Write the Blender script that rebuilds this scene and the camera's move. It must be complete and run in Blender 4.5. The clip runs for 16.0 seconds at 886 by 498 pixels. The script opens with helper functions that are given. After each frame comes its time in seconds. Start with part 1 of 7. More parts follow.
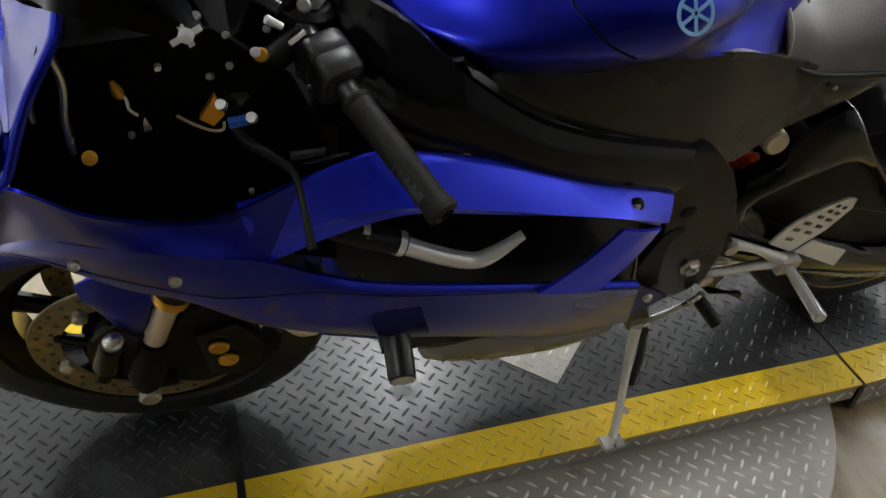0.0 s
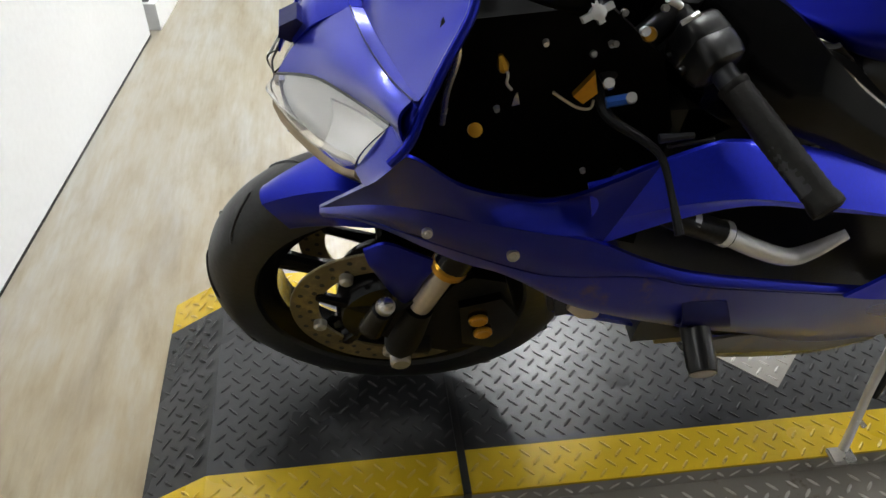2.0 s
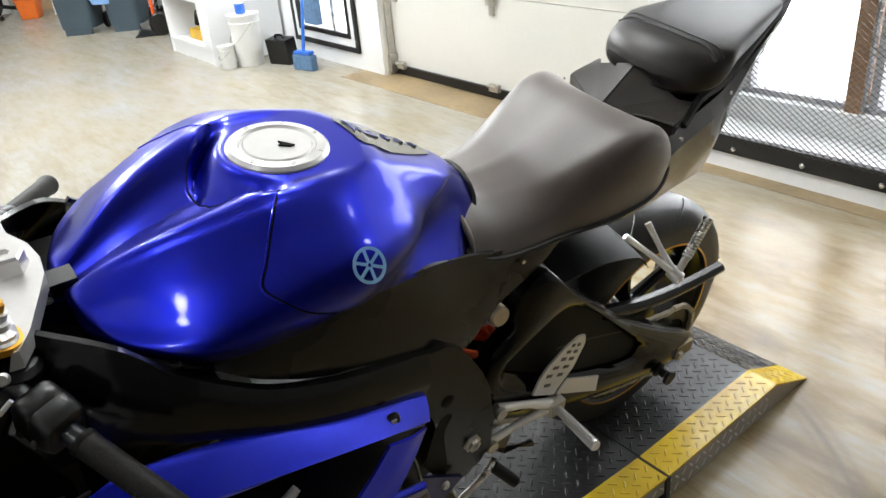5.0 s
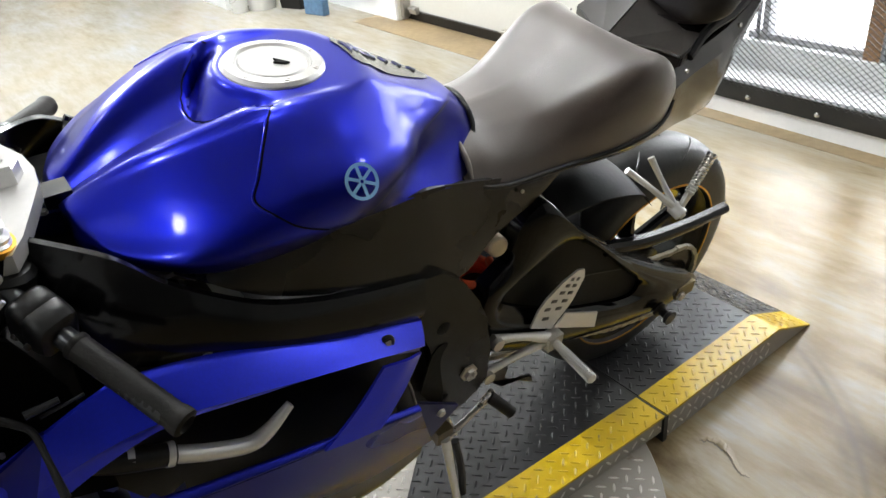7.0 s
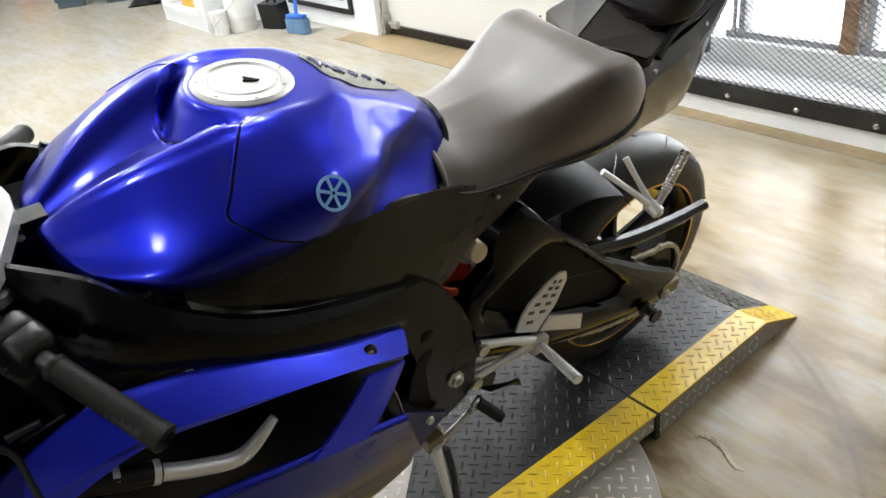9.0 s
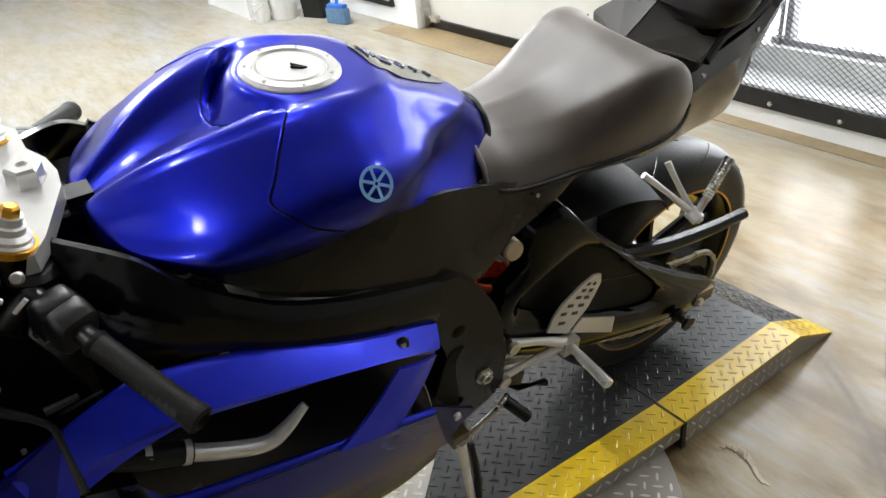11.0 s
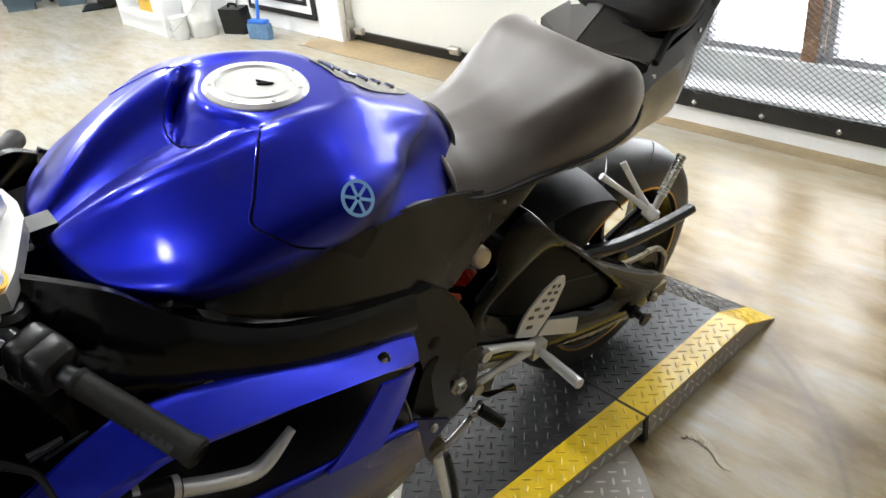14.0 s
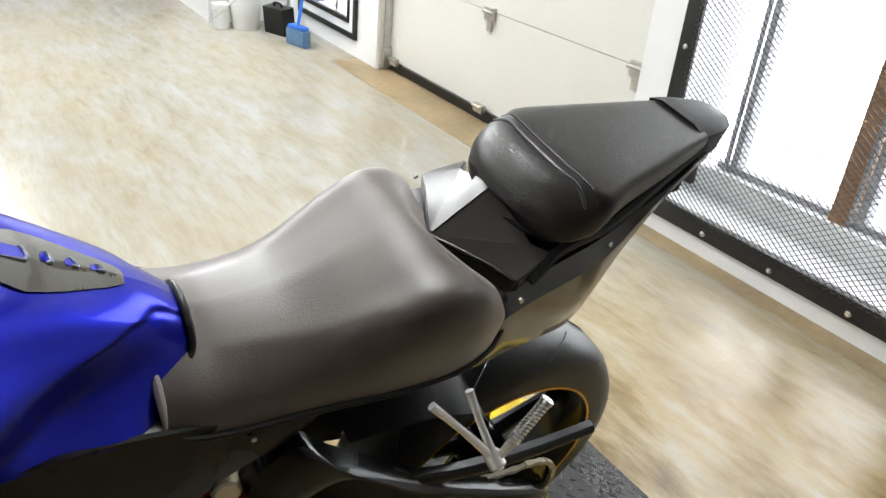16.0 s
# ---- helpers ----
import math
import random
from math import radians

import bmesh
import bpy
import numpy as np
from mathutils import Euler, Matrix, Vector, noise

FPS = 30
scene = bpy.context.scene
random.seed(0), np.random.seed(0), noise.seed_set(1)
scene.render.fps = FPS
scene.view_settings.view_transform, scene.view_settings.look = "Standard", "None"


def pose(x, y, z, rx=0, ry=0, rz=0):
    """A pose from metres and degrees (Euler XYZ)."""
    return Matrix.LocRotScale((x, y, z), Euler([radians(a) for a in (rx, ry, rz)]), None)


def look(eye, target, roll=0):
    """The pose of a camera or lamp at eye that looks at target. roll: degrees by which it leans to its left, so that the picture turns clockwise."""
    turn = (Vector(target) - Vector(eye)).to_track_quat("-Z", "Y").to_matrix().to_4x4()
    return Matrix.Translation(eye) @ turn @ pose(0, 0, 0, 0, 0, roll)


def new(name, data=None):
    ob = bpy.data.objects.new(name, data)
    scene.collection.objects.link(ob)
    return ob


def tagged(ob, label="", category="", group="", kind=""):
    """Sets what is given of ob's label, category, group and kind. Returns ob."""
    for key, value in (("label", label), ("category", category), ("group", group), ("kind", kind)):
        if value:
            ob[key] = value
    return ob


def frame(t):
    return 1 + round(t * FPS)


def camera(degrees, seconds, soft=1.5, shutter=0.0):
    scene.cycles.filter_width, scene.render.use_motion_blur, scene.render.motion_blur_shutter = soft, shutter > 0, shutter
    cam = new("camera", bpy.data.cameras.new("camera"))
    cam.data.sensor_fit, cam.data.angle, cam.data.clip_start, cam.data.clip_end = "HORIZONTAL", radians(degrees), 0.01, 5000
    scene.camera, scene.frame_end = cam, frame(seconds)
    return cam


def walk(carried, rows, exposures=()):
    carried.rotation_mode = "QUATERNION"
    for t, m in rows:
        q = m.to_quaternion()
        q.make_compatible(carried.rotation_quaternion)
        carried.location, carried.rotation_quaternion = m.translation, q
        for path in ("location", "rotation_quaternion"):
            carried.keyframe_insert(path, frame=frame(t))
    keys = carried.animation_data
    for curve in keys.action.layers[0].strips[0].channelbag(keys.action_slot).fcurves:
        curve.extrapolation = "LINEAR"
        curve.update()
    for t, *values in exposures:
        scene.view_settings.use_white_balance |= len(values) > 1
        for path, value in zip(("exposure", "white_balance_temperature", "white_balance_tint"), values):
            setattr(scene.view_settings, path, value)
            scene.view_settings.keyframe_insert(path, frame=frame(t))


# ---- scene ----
cam = camera(60.0, 16.0)
PATH = [
    (0, (-0.502, -0.857, 1.185), (0.003, 0.598, -0.091), 4.1),
    (0.5, (-0.561, -0.831, 1.174), (-0.202, 0.639, -0.134), 5.5),
    (1, (-0.627, -0.816, 1.17), (-0.362, 0.671, -0.14), 5.4),
    (1.5, (-0.688, -0.803, 1.17), (-0.444, 0.668, -0.163), 2.4),
    (2, (-0.7, -0.809, 1.175), (-0.483, 0.672, -0.152), 1.5),
    (2.5, (-0.614, -0.829, 1.185), (-0.303, 0.668, -0.104), -0.9),
    (3, (-0.545, -0.843, 1.199), (-0.09, 0.662, -0.037), -3.0),
    (3.5, (-0.494, -0.848, 1.224), (0.125, 0.674, 0.084), -4.5),
    (4, (-0.46, -0.861, 1.248), (0.326, 0.673, 0.234), -5.7),
    (4.5, (-0.448, -0.887, 1.284), (0.479, 0.652, 0.406), -7.4),
    (5, (-0.431, -0.915, 1.291), (0.594, 0.542, 0.382), -5.5),
    (7.5, (-0.427, -0.944, 1.252), (0.524, 0.494, 0.238), -5.3),
    (8, (-0.426, -0.952, 1.252), (0.533, 0.481, 0.238), -5.5),
    (8.5, (-0.419, -0.956, 1.256), (0.585, 0.452, 0.252), -5.0),
    (9, (-0.417, -0.962, 1.254), (0.563, 0.477, 0.271), -7.7),
    (11.5, (-0.428, -0.948, 1.253), (0.482, 0.534, 0.265), -5.9),
    (12, (-0.429, -0.946, 1.255), (0.476, 0.554, 0.291), -6.7),
    (12.5, (-0.43, -0.94, 1.251), (0.463, 0.554, 0.266), -6.4),
    (13, (-0.429, -0.93, 1.252), (0.478, 0.564, 0.28), -5.8),
    (13.5, (-0.423, -0.916, 1.25), (0.527, 0.557, 0.286), -4.6),
    (14, (-0.467, -0.911, 1.256), (0.607, 0.462, 0.275), -6.4),
    (14.5, (-0.471, -0.921, 1.25), (0.667, 0.353, 0.209), -6.9),
    (15, (-0.31, -0.964, 1.315), (0.668, 0.533, 0.421), 1.3),
    (15.5, (-0.169, -0.933, 1.319), (0.756, 0.583, 0.4), 2.9),
    (16, (0.011, -0.795, 1.339), (1.016, 0.653, 0.396), 5.5),
]
walk(cam, [(t, look(eye, target, roll)) for t, eye, target, roll in PATH], exposures=[(0, -0.05), (1, 0.06), (2.0, 0.05), (2.5, -0.10), (3, -0.20), (3.6, -0.20), (4.2, 0.0), (5, 0.10), (7.5, 0.28), (9, 0.25), (11.5, 0.16), (12.5, 0.16), (14.5, 0.30), (15.5, 0.08), (16, 0.04)])

# ---- world and light ----
world = bpy.data.worlds.new("world")
scene.world = world
world.use_nodes = True
wn = world.node_tree
sky = wn.nodes.new("ShaderNodeTexSky")
sky.sky_type = "NISHITA"
sky.sun_disc = False
sky.sun_elevation, sky.sun_rotation = radians(40), radians(60)
wn.nodes["Background"].inputs["Strength"].default_value = 0.1
wn.links.new(sky.outputs["Color"], wn.nodes["Background"].inputs["Color"])


def lamp_area(name, m, sx, sy, watts, colour=(1, 1, 1)):
    d = bpy.data.lights.new(name, "AREA")
    d.shape, d.size, d.size_y, d.energy, d.color = "RECTANGLE", sx, sy, watts, colour
    ob = new(name, d)
    ob.matrix_world = m
    return ob


# daylight that comes in by the window behind the wire screen
lamp_area("window_daylight", look((2.62, 0.5, 1.35), (0.0, 0.5, 0.5)), 1.1, 1.9, 34, (0.93, 0.97, 1.0))
# ceiling lamps out of view, some added only to brighten bike, deck and floor
LAMPS = [(1.75, -0.52, 9), (-2.1, -0.72, 20), (-1.05, 0.95, 30), (0.5, 0.75, 50), (0.45, 2.6, 90), (-0.75, 4.4, 190), (1.2, 4.6, 170), (-2.9, 2.3, 70), (0.2, 7.5, 130)]
CEIL = 3.0
for lx, ly, watts in LAMPS:
    d = bpy.data.lights.new("ceiling_bulb", "POINT")
    d.energy, d.shadow_soft_size, d.color = watts, 0.10, (0.955, 0.99, 1.0)
    new("ceiling_bulb", d).location = (lx, ly, CEIL - 0.2)

# ---- materials ----


def nodes_of(name):
    m = bpy.data.materials.new(name)
    m.use_nodes = True
    t = m.node_tree
    return m, t, t.nodes["Principled BSDF"]


def mat(name, col, rough=0.5, metal=0.0, var=0.12, scale=6.0, fine=60.0, bump=0.0, coat=0.0, rvar=0.1, spec=0.5, random_tone=0.0, coat_rough=0.1, sheen=0.0):
    """Two scales of uneven tone, uneven gloss and a fine relief."""
    m, t, p = nodes_of(name)
    n, l = t.nodes, t.links
    tc = n.new("ShaderNodeTexCoord")
    n1 = n.new("ShaderNodeTexNoise")
    n1.inputs["Scale"].default_value, n1.inputs["Detail"].default_value = scale, 5
    n2 = n.new("ShaderNodeTexNoise")
    n2.inputs["Scale"].default_value, n2.inputs["Detail"].default_value = fine, 3
    for q in (n1, n2):
        l.new(tc.outputs["Object"], q.inputs["Vector"])
    mix = n.new("ShaderNodeMath")
    mix.operation = "MULTIPLY_ADD"
    mix.inputs[1].default_value = 0.35
    l.new(n2.outputs["Fac"], mix.inputs[0])
    sc = n.new("ShaderNodeMath")
    sc.operation = "MULTIPLY"
    sc.inputs[1].default_value = 0.65
    l.new(n1.outputs["Fac"], sc.inputs[0])
    l.new(sc.outputs[0], mix.inputs[2])
    fac = mix.outputs[0]
    if random_tone:
        oi = n.new("ShaderNodeObjectInfo")
        ad = n.new("ShaderNodeMath")
        ad.operation = "MULTIPLY_ADD"
        ad.inputs[1].default_value = random_tone
        l.new(oi.outputs["Random"], ad.inputs[0])
        l.new(fac, ad.inputs[2])
        fac = ad.outputs[0]
    r = n.new("ShaderNodeValToRGB")
    r.color_ramp.elements[0].position, r.color_ramp.elements[1].position = 0.3, 0.7
    r.color_ramp.elements[0].color = (*[c * (1 - var) for c in col], 1)
    r.color_ramp.elements[1].color = (*[min(1, c * (1 + var)) for c in col], 1)
    l.new(fac, r.inputs["Fac"])
    l.new(r.outputs["Color"], p.inputs["Base Color"])
    mr = n.new("ShaderNodeMapRange")
    mr.inputs["To Min"].default_value = max(0.02, rough * (1 - rvar))
    mr.inputs["To Max"].default_value = min(1, rough * (1 + rvar))
    l.new(n1.outputs["Fac"], mr.inputs["Value"])
    l.new(mr.outputs[0], p.inputs["Roughness"])
    p.inputs["Metallic"].default_value = metal
    p.inputs["Coat Weight"].default_value = coat
    p.inputs["Coat Roughness"].default_value = coat_rough
    p.inputs["Specular IOR Level"].default_value = spec
    p.inputs["Sheen Weight"].default_value, p.inputs["Sheen Roughness"].default_value = sheen, 0.45
    p.inputs["Sheen Tint"].default_value = (1.0, 0.93, 0.88, 1)
    if bump:
        b = n.new("ShaderNodeBump")
        b.inputs["Strength"].default_value, b.inputs["Distance"].default_value = bump, 0.002
        l.new(n2.outputs["Fac"], b.inputs["Height"])
        l.new(b.outputs[0], p.inputs["Normal"])
    return m


def wood_floor():
    """Seamless glossy vinyl sheet with smeared wood grain: ochre, grey and pale drifts, scuffs and a swung tyre mark."""
    m, t, p = nodes_of("wood_look_vinyl")
    n, l = t.nodes, t.links
    geo = n.new("ShaderNodeNewGeometry")

    def noise(scale, detail, dist, stretch, rough=0.55):
        mp = n.new("ShaderNodeMapping")
        mp.inputs["Scale"].default_value = stretch
        l.new(geo.outputs["Position"], mp.inputs["Vector"])
        q = n.new("ShaderNodeTexNoise")
        q.inputs["Scale"].default_value, q.inputs["Detail"].default_value = scale, detail
        q.inputs["Distortion"].default_value, q.inputs["Roughness"].default_value = dist, rough
        l.new(mp.outputs[0], q.inputs["Vector"])
        return q.outputs["Fac"]

    def ramp(fac, *stops):
        r = n.new("ShaderNodeValToRGB")
        e = r.color_ramp.elements
        e[0].position, e[0].color = stops[0][0], (*stops[0][1], 1)
        e[1].position, e[1].color = stops[-1][0], (*stops[-1][1], 1)
        for pos, c in stops[1:-1]:
            e.new(pos).color = (*c, 1)
        l.new(fac, r.inputs["Fac"])
        return r.outputs["Color"]

    def math_node(op, a, b):
        q = n.new("ShaderNodeMath")
        q.operation = op
        for k, v in enumerate((a, b)):
            if isinstance(v, (int, float)):
                q.inputs[k].default_value = v
            else:
                l.new(v, q.inputs[k])
        return q.outputs[0]

    def blend(kind, fac, a, b):
        q = n.new("ShaderNodeMix")
        q.data_type, q.blend_type = "RGBA", kind
        for key, v in (("Factor", fac), (6, a), (7, b)):
            if isinstance(v, (int, float)):
                q.inputs[key].default_value = v
            else:
                l.new(v, q.inputs[key])
        return q.outputs[2]

    broad = noise(1.0, 6, 0.3, (8.0, 2.8, 1.0), 0.62)
    streak = noise(1.0, 5, 0.2, (26.0, 6.5, 1.0), 0.62)
    fine = noise(1.0, 3, 0.1, (110.0, 9.0, 1.0), 0.6)
    patch = noise(1.0, 3, 0.2, (1.3, 1.0, 1.0))
    soft = noise(1.0, 3, 0.15, (9.0, 2.2, 1.0), 0.6)
    pale_tone = ramp(soft, (0.28, (0.315, 0.280, 0.218)), (0.5, (0.360, 0.337, 0.290)), (0.72, (0.385, 0.378, 0.355)))
    brown_tone = ramp(broad, (0.30, (0.16, 0.112, 0.058)), (0.43, (0.265, 0.198, 0.108)), (0.53, (0.355, 0.288, 0.178)), (0.66, (0.40, 0.362, 0.290)))
    # the sheet turns browner round the lift and fades with distance
    near = n.new("ShaderNodeVectorMath")
    near.operation = "DISTANCE"
    near.inputs[1].default_value = (0.55, -0.9, 0.0)
    l.new(geo.outputs["Position"], near.inputs[0])
    near_lift = math_node("MINIMUM", math_node("MAXIMUM", math_node("SUBTRACT", math_node("ADD", 2.0, math_node("MULTIPLY", patch, 1.1)), near.outputs["Value"]), 0), 1)
    col = blend("MIX", near_lift, pale_tone, brown_tone)
    col = blend("MULTIPLY", math_node("ADD", 0.42, math_node("MULTIPLY", near_lift, 0.35)), col, ramp(streak, (0.34, (0.78, 0.72, 0.60)), (0.48, (0.98, 0.95, 0.88)), (0.58, (1.03, 1.02, 1.0)), (0.7, (1.10, 1.12, 1.14))))
    col = blend("MULTIPLY", 0.35, col, ramp(fine, (0.35, (0.85, 0.81, 0.74)), (0.65, (1.06, 1.06, 1.05))))
    col = blend("MULTIPLY", math_node("ADD", 0.5, math_node("MULTIPLY", near_lift, 0.3)), col, ramp(patch, (0.38, (1.0, 0.93, 0.76)), (0.60, (0.97, 1.0, 1.06))))
    # dark arcs swung by a tyre round one point
    sep = n.new("ShaderNodeVectorMath")
    sep.operation = "DISTANCE"
    sep.inputs[1].default_value = (0.20, 0.34, 0.0)
    l.new(geo.outputs["Position"], sep.inputs[0])
    off = math_node("ABSOLUTE", math_node("SUBTRACT", sep.outputs["Value"], 1.055), 0)
    ring = math_node("MAXIMUM", math_node("SUBTRACT", 1.0, math_node("DIVIDE", off, 0.055)), 0)
    lines = math_node("MULTIPLY_ADD", math_node("SINE", math_node("MULTIPLY", sep.outputs["Value"], 210.0), 0), 0.3)
    lines.node.inputs[2].default_value = 0.7
    xyz = n.new("ShaderNodeSeparateXYZ")
    l.new(geo.outputs["Position"], xyz.inputs[0])
    gate = math_node("MULTIPLY", math_node("GREATER_THAN", xyz.outputs[0], 0.6), math_node("MINIMUM", math_node("MAXIMUM", math_node("MULTIPLY", math_node("ADD", xyz.outputs[1], 0.08), -6.0), 0), 1))
    mark = math_node("MULTIPLY", math_node("MULTIPLY", math_node("MULTIPLY", ring, lines), gate), math_node("MULTIPLY", patch, 1.1))
    dark = n.new("ShaderNodeRGB")
    dark.outputs[0].default_value = (0.13, 0.10, 0.065, 1)
    col = blend("MIX", mark, col, dark.outputs[0])
    l.new(col, p.inputs["Base Color"])
    p.inputs["Roughness"].default_value = 0.27
    p.inputs["Specular IOR Level"].default_value = 0.32
    return m


def worn(name, base, under, rough, metal, amount=0.6, scale=14.0, spec=0.5, coat=0.0, flake=0.0):
    """Paint with scuffs through to what lies under it."""
    m, t, p = nodes_of(name)
    n, l = t.nodes, t.links
    geo = n.new("ShaderNodeNewGeometry")
    a = n.new("ShaderNodeTexNoise")
    a.inputs["Scale"].default_value, a.inputs["Detail"].default_value = scale, 8
    a.inputs["Roughness"].default_value = 0.7
    l.new(geo.outputs["Position"], a.inputs["Vector"])
    b2 = n.new("ShaderNodeTexNoise")
    b2.inputs["Scale"].default_value, b2.inputs["Detail"].default_value = 2.5, 3
    l.new(geo.outputs["Position"], b2.inputs["Vector"])
    r = n.new("ShaderNodeValToRGB")
    r.color_ramp.elements[0].position, r.color_ramp.elements[1].position = amount, min(1, amount + 0.1)
    r.color_ramp.elements[0].color, r.color_ramp.elements[1].color = (0, 0, 0, 1), (1, 1, 1, 1)
    l.new(a.outputs["Fac"], r.inputs["Fac"])
    tone = n.new("ShaderNodeMix")
    tone.data_type = "RGBA"
    tone.inputs[6].default_value = (*[c * 0.75 for c in base], 1)
    tone.inputs[7].default_value = (*[min(1, c * 1.25) for c in base], 1)
    l.new(b2.outputs["Fac"], tone.inputs["Factor"])
    mx = n.new("ShaderNodeMix")
    mx.data_type = "RGBA"
    l.new(r.outputs["Color"], mx.inputs["Factor"])
    l.new(tone.outputs[2], mx.inputs[6])
    mx.inputs[7].default_value = (*under, 1)
    l.new(mx.outputs[2], p.inputs["Base Color"])
    mm = n.new("ShaderNodeMath")
    mm.operation = "MULTIPLY"
    mm.inputs[1].default_value = metal
    l.new(r.outputs["Color"], mm.inputs[0])
    if flake:
        p.inputs["Metallic"].default_value = flake
    else:
        l.new(mm.outputs[0], p.inputs["Metallic"])
    mr = n.new("ShaderNodeMapRange")
    mr.inputs["To Min"].default_value, mr.inputs["To Max"].default_value = rough * 0.75, min(1, rough * 1.25)
    l.new(b2.outputs["Fac"], mr.inputs["Value"])
    l.new(mr.outputs[0], p.inputs["Roughness"])
    p.inputs["Specular IOR Level"].default_value = spec
    p.inputs["Coat Weight"].default_value, p.inputs["Coat Roughness"].default_value = coat, 0.08
    bp = n.new("ShaderNodeBump")
    bp.inputs["Strength"].default_value, bp.inputs["Distance"].default_value = 0.25, 0.0006
    l.new(a.outputs["Fac"], bp.inputs["Height"])
    l.new(bp.outputs[0], p.inputs["Normal"])
    return m


def glow(name, col, strength):
    m, t, p = nodes_of(name)
    p.inputs["Base Color"].default_value = (*col, 1)
    p.inputs["Emission Color"].default_value = (*col, 1)
    p.inputs["Emission Strength"].default_value = strength
    return m


def clear(name, col, rough=0.02, ior=1.45):
    m, t, p = nodes_of(name)
    p.inputs["Base Color"].default_value = (*col, 1)
    p.inputs["Transmission Weight"].default_value = 1
    p.inputs["Roughness"].default_value = rough
    p.inputs["IOR"].default_value = ior
    return m


BLUE = mat("blue_metallic_paint", (0.0032, 0.0078, 0.33), 0.31, 0.95, 0.08, 3, 900, 0.0, 0.35, coat_rough=0.06)
BLUE_COWL = mat("blue_cowl_paint", (0.0050, 0.0118, 0.34), 0.28, 0.90, 0.12, 4, 500, 0.0, 0.3, coat_rough=0.04)
# the same blue paint, base raised so the blade looks brightly lit
BLUE_LIT = mat("blue_paint_lit", (0.018, 0.036, 0.86), 0.30, 0.70, 0.12, 4, 300, 0.0, 0.4, coat_rough=0.06)
SCUFFED = worn("scuffed_blue_lower_fairing", (0.014, 0.020, 0.26), (0.10, 0.065, 0.10), 0.30, 0.5, 0.60, 8, 0.5, 0.15, 0.2)
BLACK = mat("black_satin_plastic", (0.0060, 0.0060, 0.0062), 0.32, 0, 0.25, 10, 200, 0.1, 0, 0.2, 0.32)
ARM_BLACK = mat("black_arm_lacquer", (0.0026, 0.0026, 0.0028), 0.17, 0, 0.2, 6, 160, 0.02, 0.08, 0.3, 0.22, coat_rough=0.05)
BLACK_GLOSS = mat("black_gloss_paint", (0.003, 0.003, 0.003), 0.2, 0, 0.2, 6, 120, 0, 0.15, 0.2, 0.15)
FRAME = mat("black_frame_paint", (0.0044, 0.0043, 0.0042), 0.27, 0, 0.25, 4, 150, 0.05, 0.08, 0.3, 0.26, coat_rough=0.10)
GRIP = mat("soft_grip_rubber", (0.0095, 0.0083, 0.0072), 0.55, 0, 0.3, 30, 200, 0.3, 0, 0.2, 0.2)
RUBBER = mat("black_rubber", (0.0085, 0.0075, 0.0068), 0.34, 0, 0.3, 20, 200, 0.3, 0, 0.2, 0.32)
TYRE = mat("tyre_rubber", (0.019, 0.0187, 0.0182), 0.38, 0, 0.3, 8, 120, 0.2, 0, 0.2, 0.35)
VINYL = mat("seat_vinyl", (0.056, 0.037, 0.029), 0.42, 0, 0.35, 6, 500, 0.25, 0.6, 0.2, 0.6, coat_rough=0.34, sheen=0.45)
EDGE_VINYL = mat("pale_edge_vinyl", (0.30, 0.27, 0.25), 0.45, 0, 0.15, 12, 200, 0.2)
ALU = mat("brushed_aluminium", (0.64, 0.62, 0.59), 0.27, 0.88, 0.1, 12, 180, 0.1)
ALU_BRIGHT = mat("polished_aluminium", (0.85, 0.84, 0.82), 0.22, 0.45, 0.06, 10, 120)
STEEL = mat("zinc_steel", (0.55, 0.53, 0.49), 0.35, 0.85, 0.15, 25, 200, 0.1)
GOLD = mat("gold_anodised", (0.62, 0.31, 0.03), 0.3, 0.85, 0.12, 15, 150)
BRASSY = worn("dusty_brake_disc", (0.16, 0.12, 0.05), (0.30, 0.24, 0.12), 0.4, 0.8, 0.5, 30)
CREAM = mat("fork_tube_chrome", (0.62, 0.53, 0.40), 0.3, 0.5, 0.1, 20, 100)
LENS = mat("headlight_lens", (0.72, 0.71, 0.68), 0.12, 0, 0.05, 5, 80, 0, 0.8)
AMBER = mat("amber_fluid", (0.55, 0.24, 0.12), 0.25, 0, 0.15, 20, 80, 0, 0.4)
RED = mat("red_spring", (0.80, 0.10, 0.02), 0.35, 0, 0.15, 20, 80)
BLUE_ANO = mat("blue_anodised", (0.03, 0.12, 0.50), 0.3, 0.6, 0.1, 20, 80)
EMBLEM = mat("pale_blue_emblem", (0.26, 0.54, 0.90), 0.35, 0.0, 0.08, 20, 80)
CHAIN_M = worn("chain_steel", (0.42, 0.37, 0.27), (0.10, 0.08, 0.06), 0.35, 0.5, 0.55, 90)
PLATE_BLACK = worn("black_tread_plate", (0.029, 0.029, 0.030), (0.08, 0.08, 0.08), 0.27, 0.5, 0.63, 22, 0.4)
LUG_BLACK = worn("black_tread_lug", (0.026, 0.026, 0.027), (0.09, 0.09, 0.09), 0.36, 0.4, 0.58, 45, 0.25)
PLATE_YELLOW = worn("yellow_tread_paint", (0.64, 0.43, 0.015), (0.07, 0.05, 0.02), 0.26, 0.0, 0.66, 26)
LUG_YELLOW = worn("yellow_tread_lug", (0.62, 0.42, 0.02), (0.16, 0.10, 0.02), 0.36, 0.0, 0.58, 30)
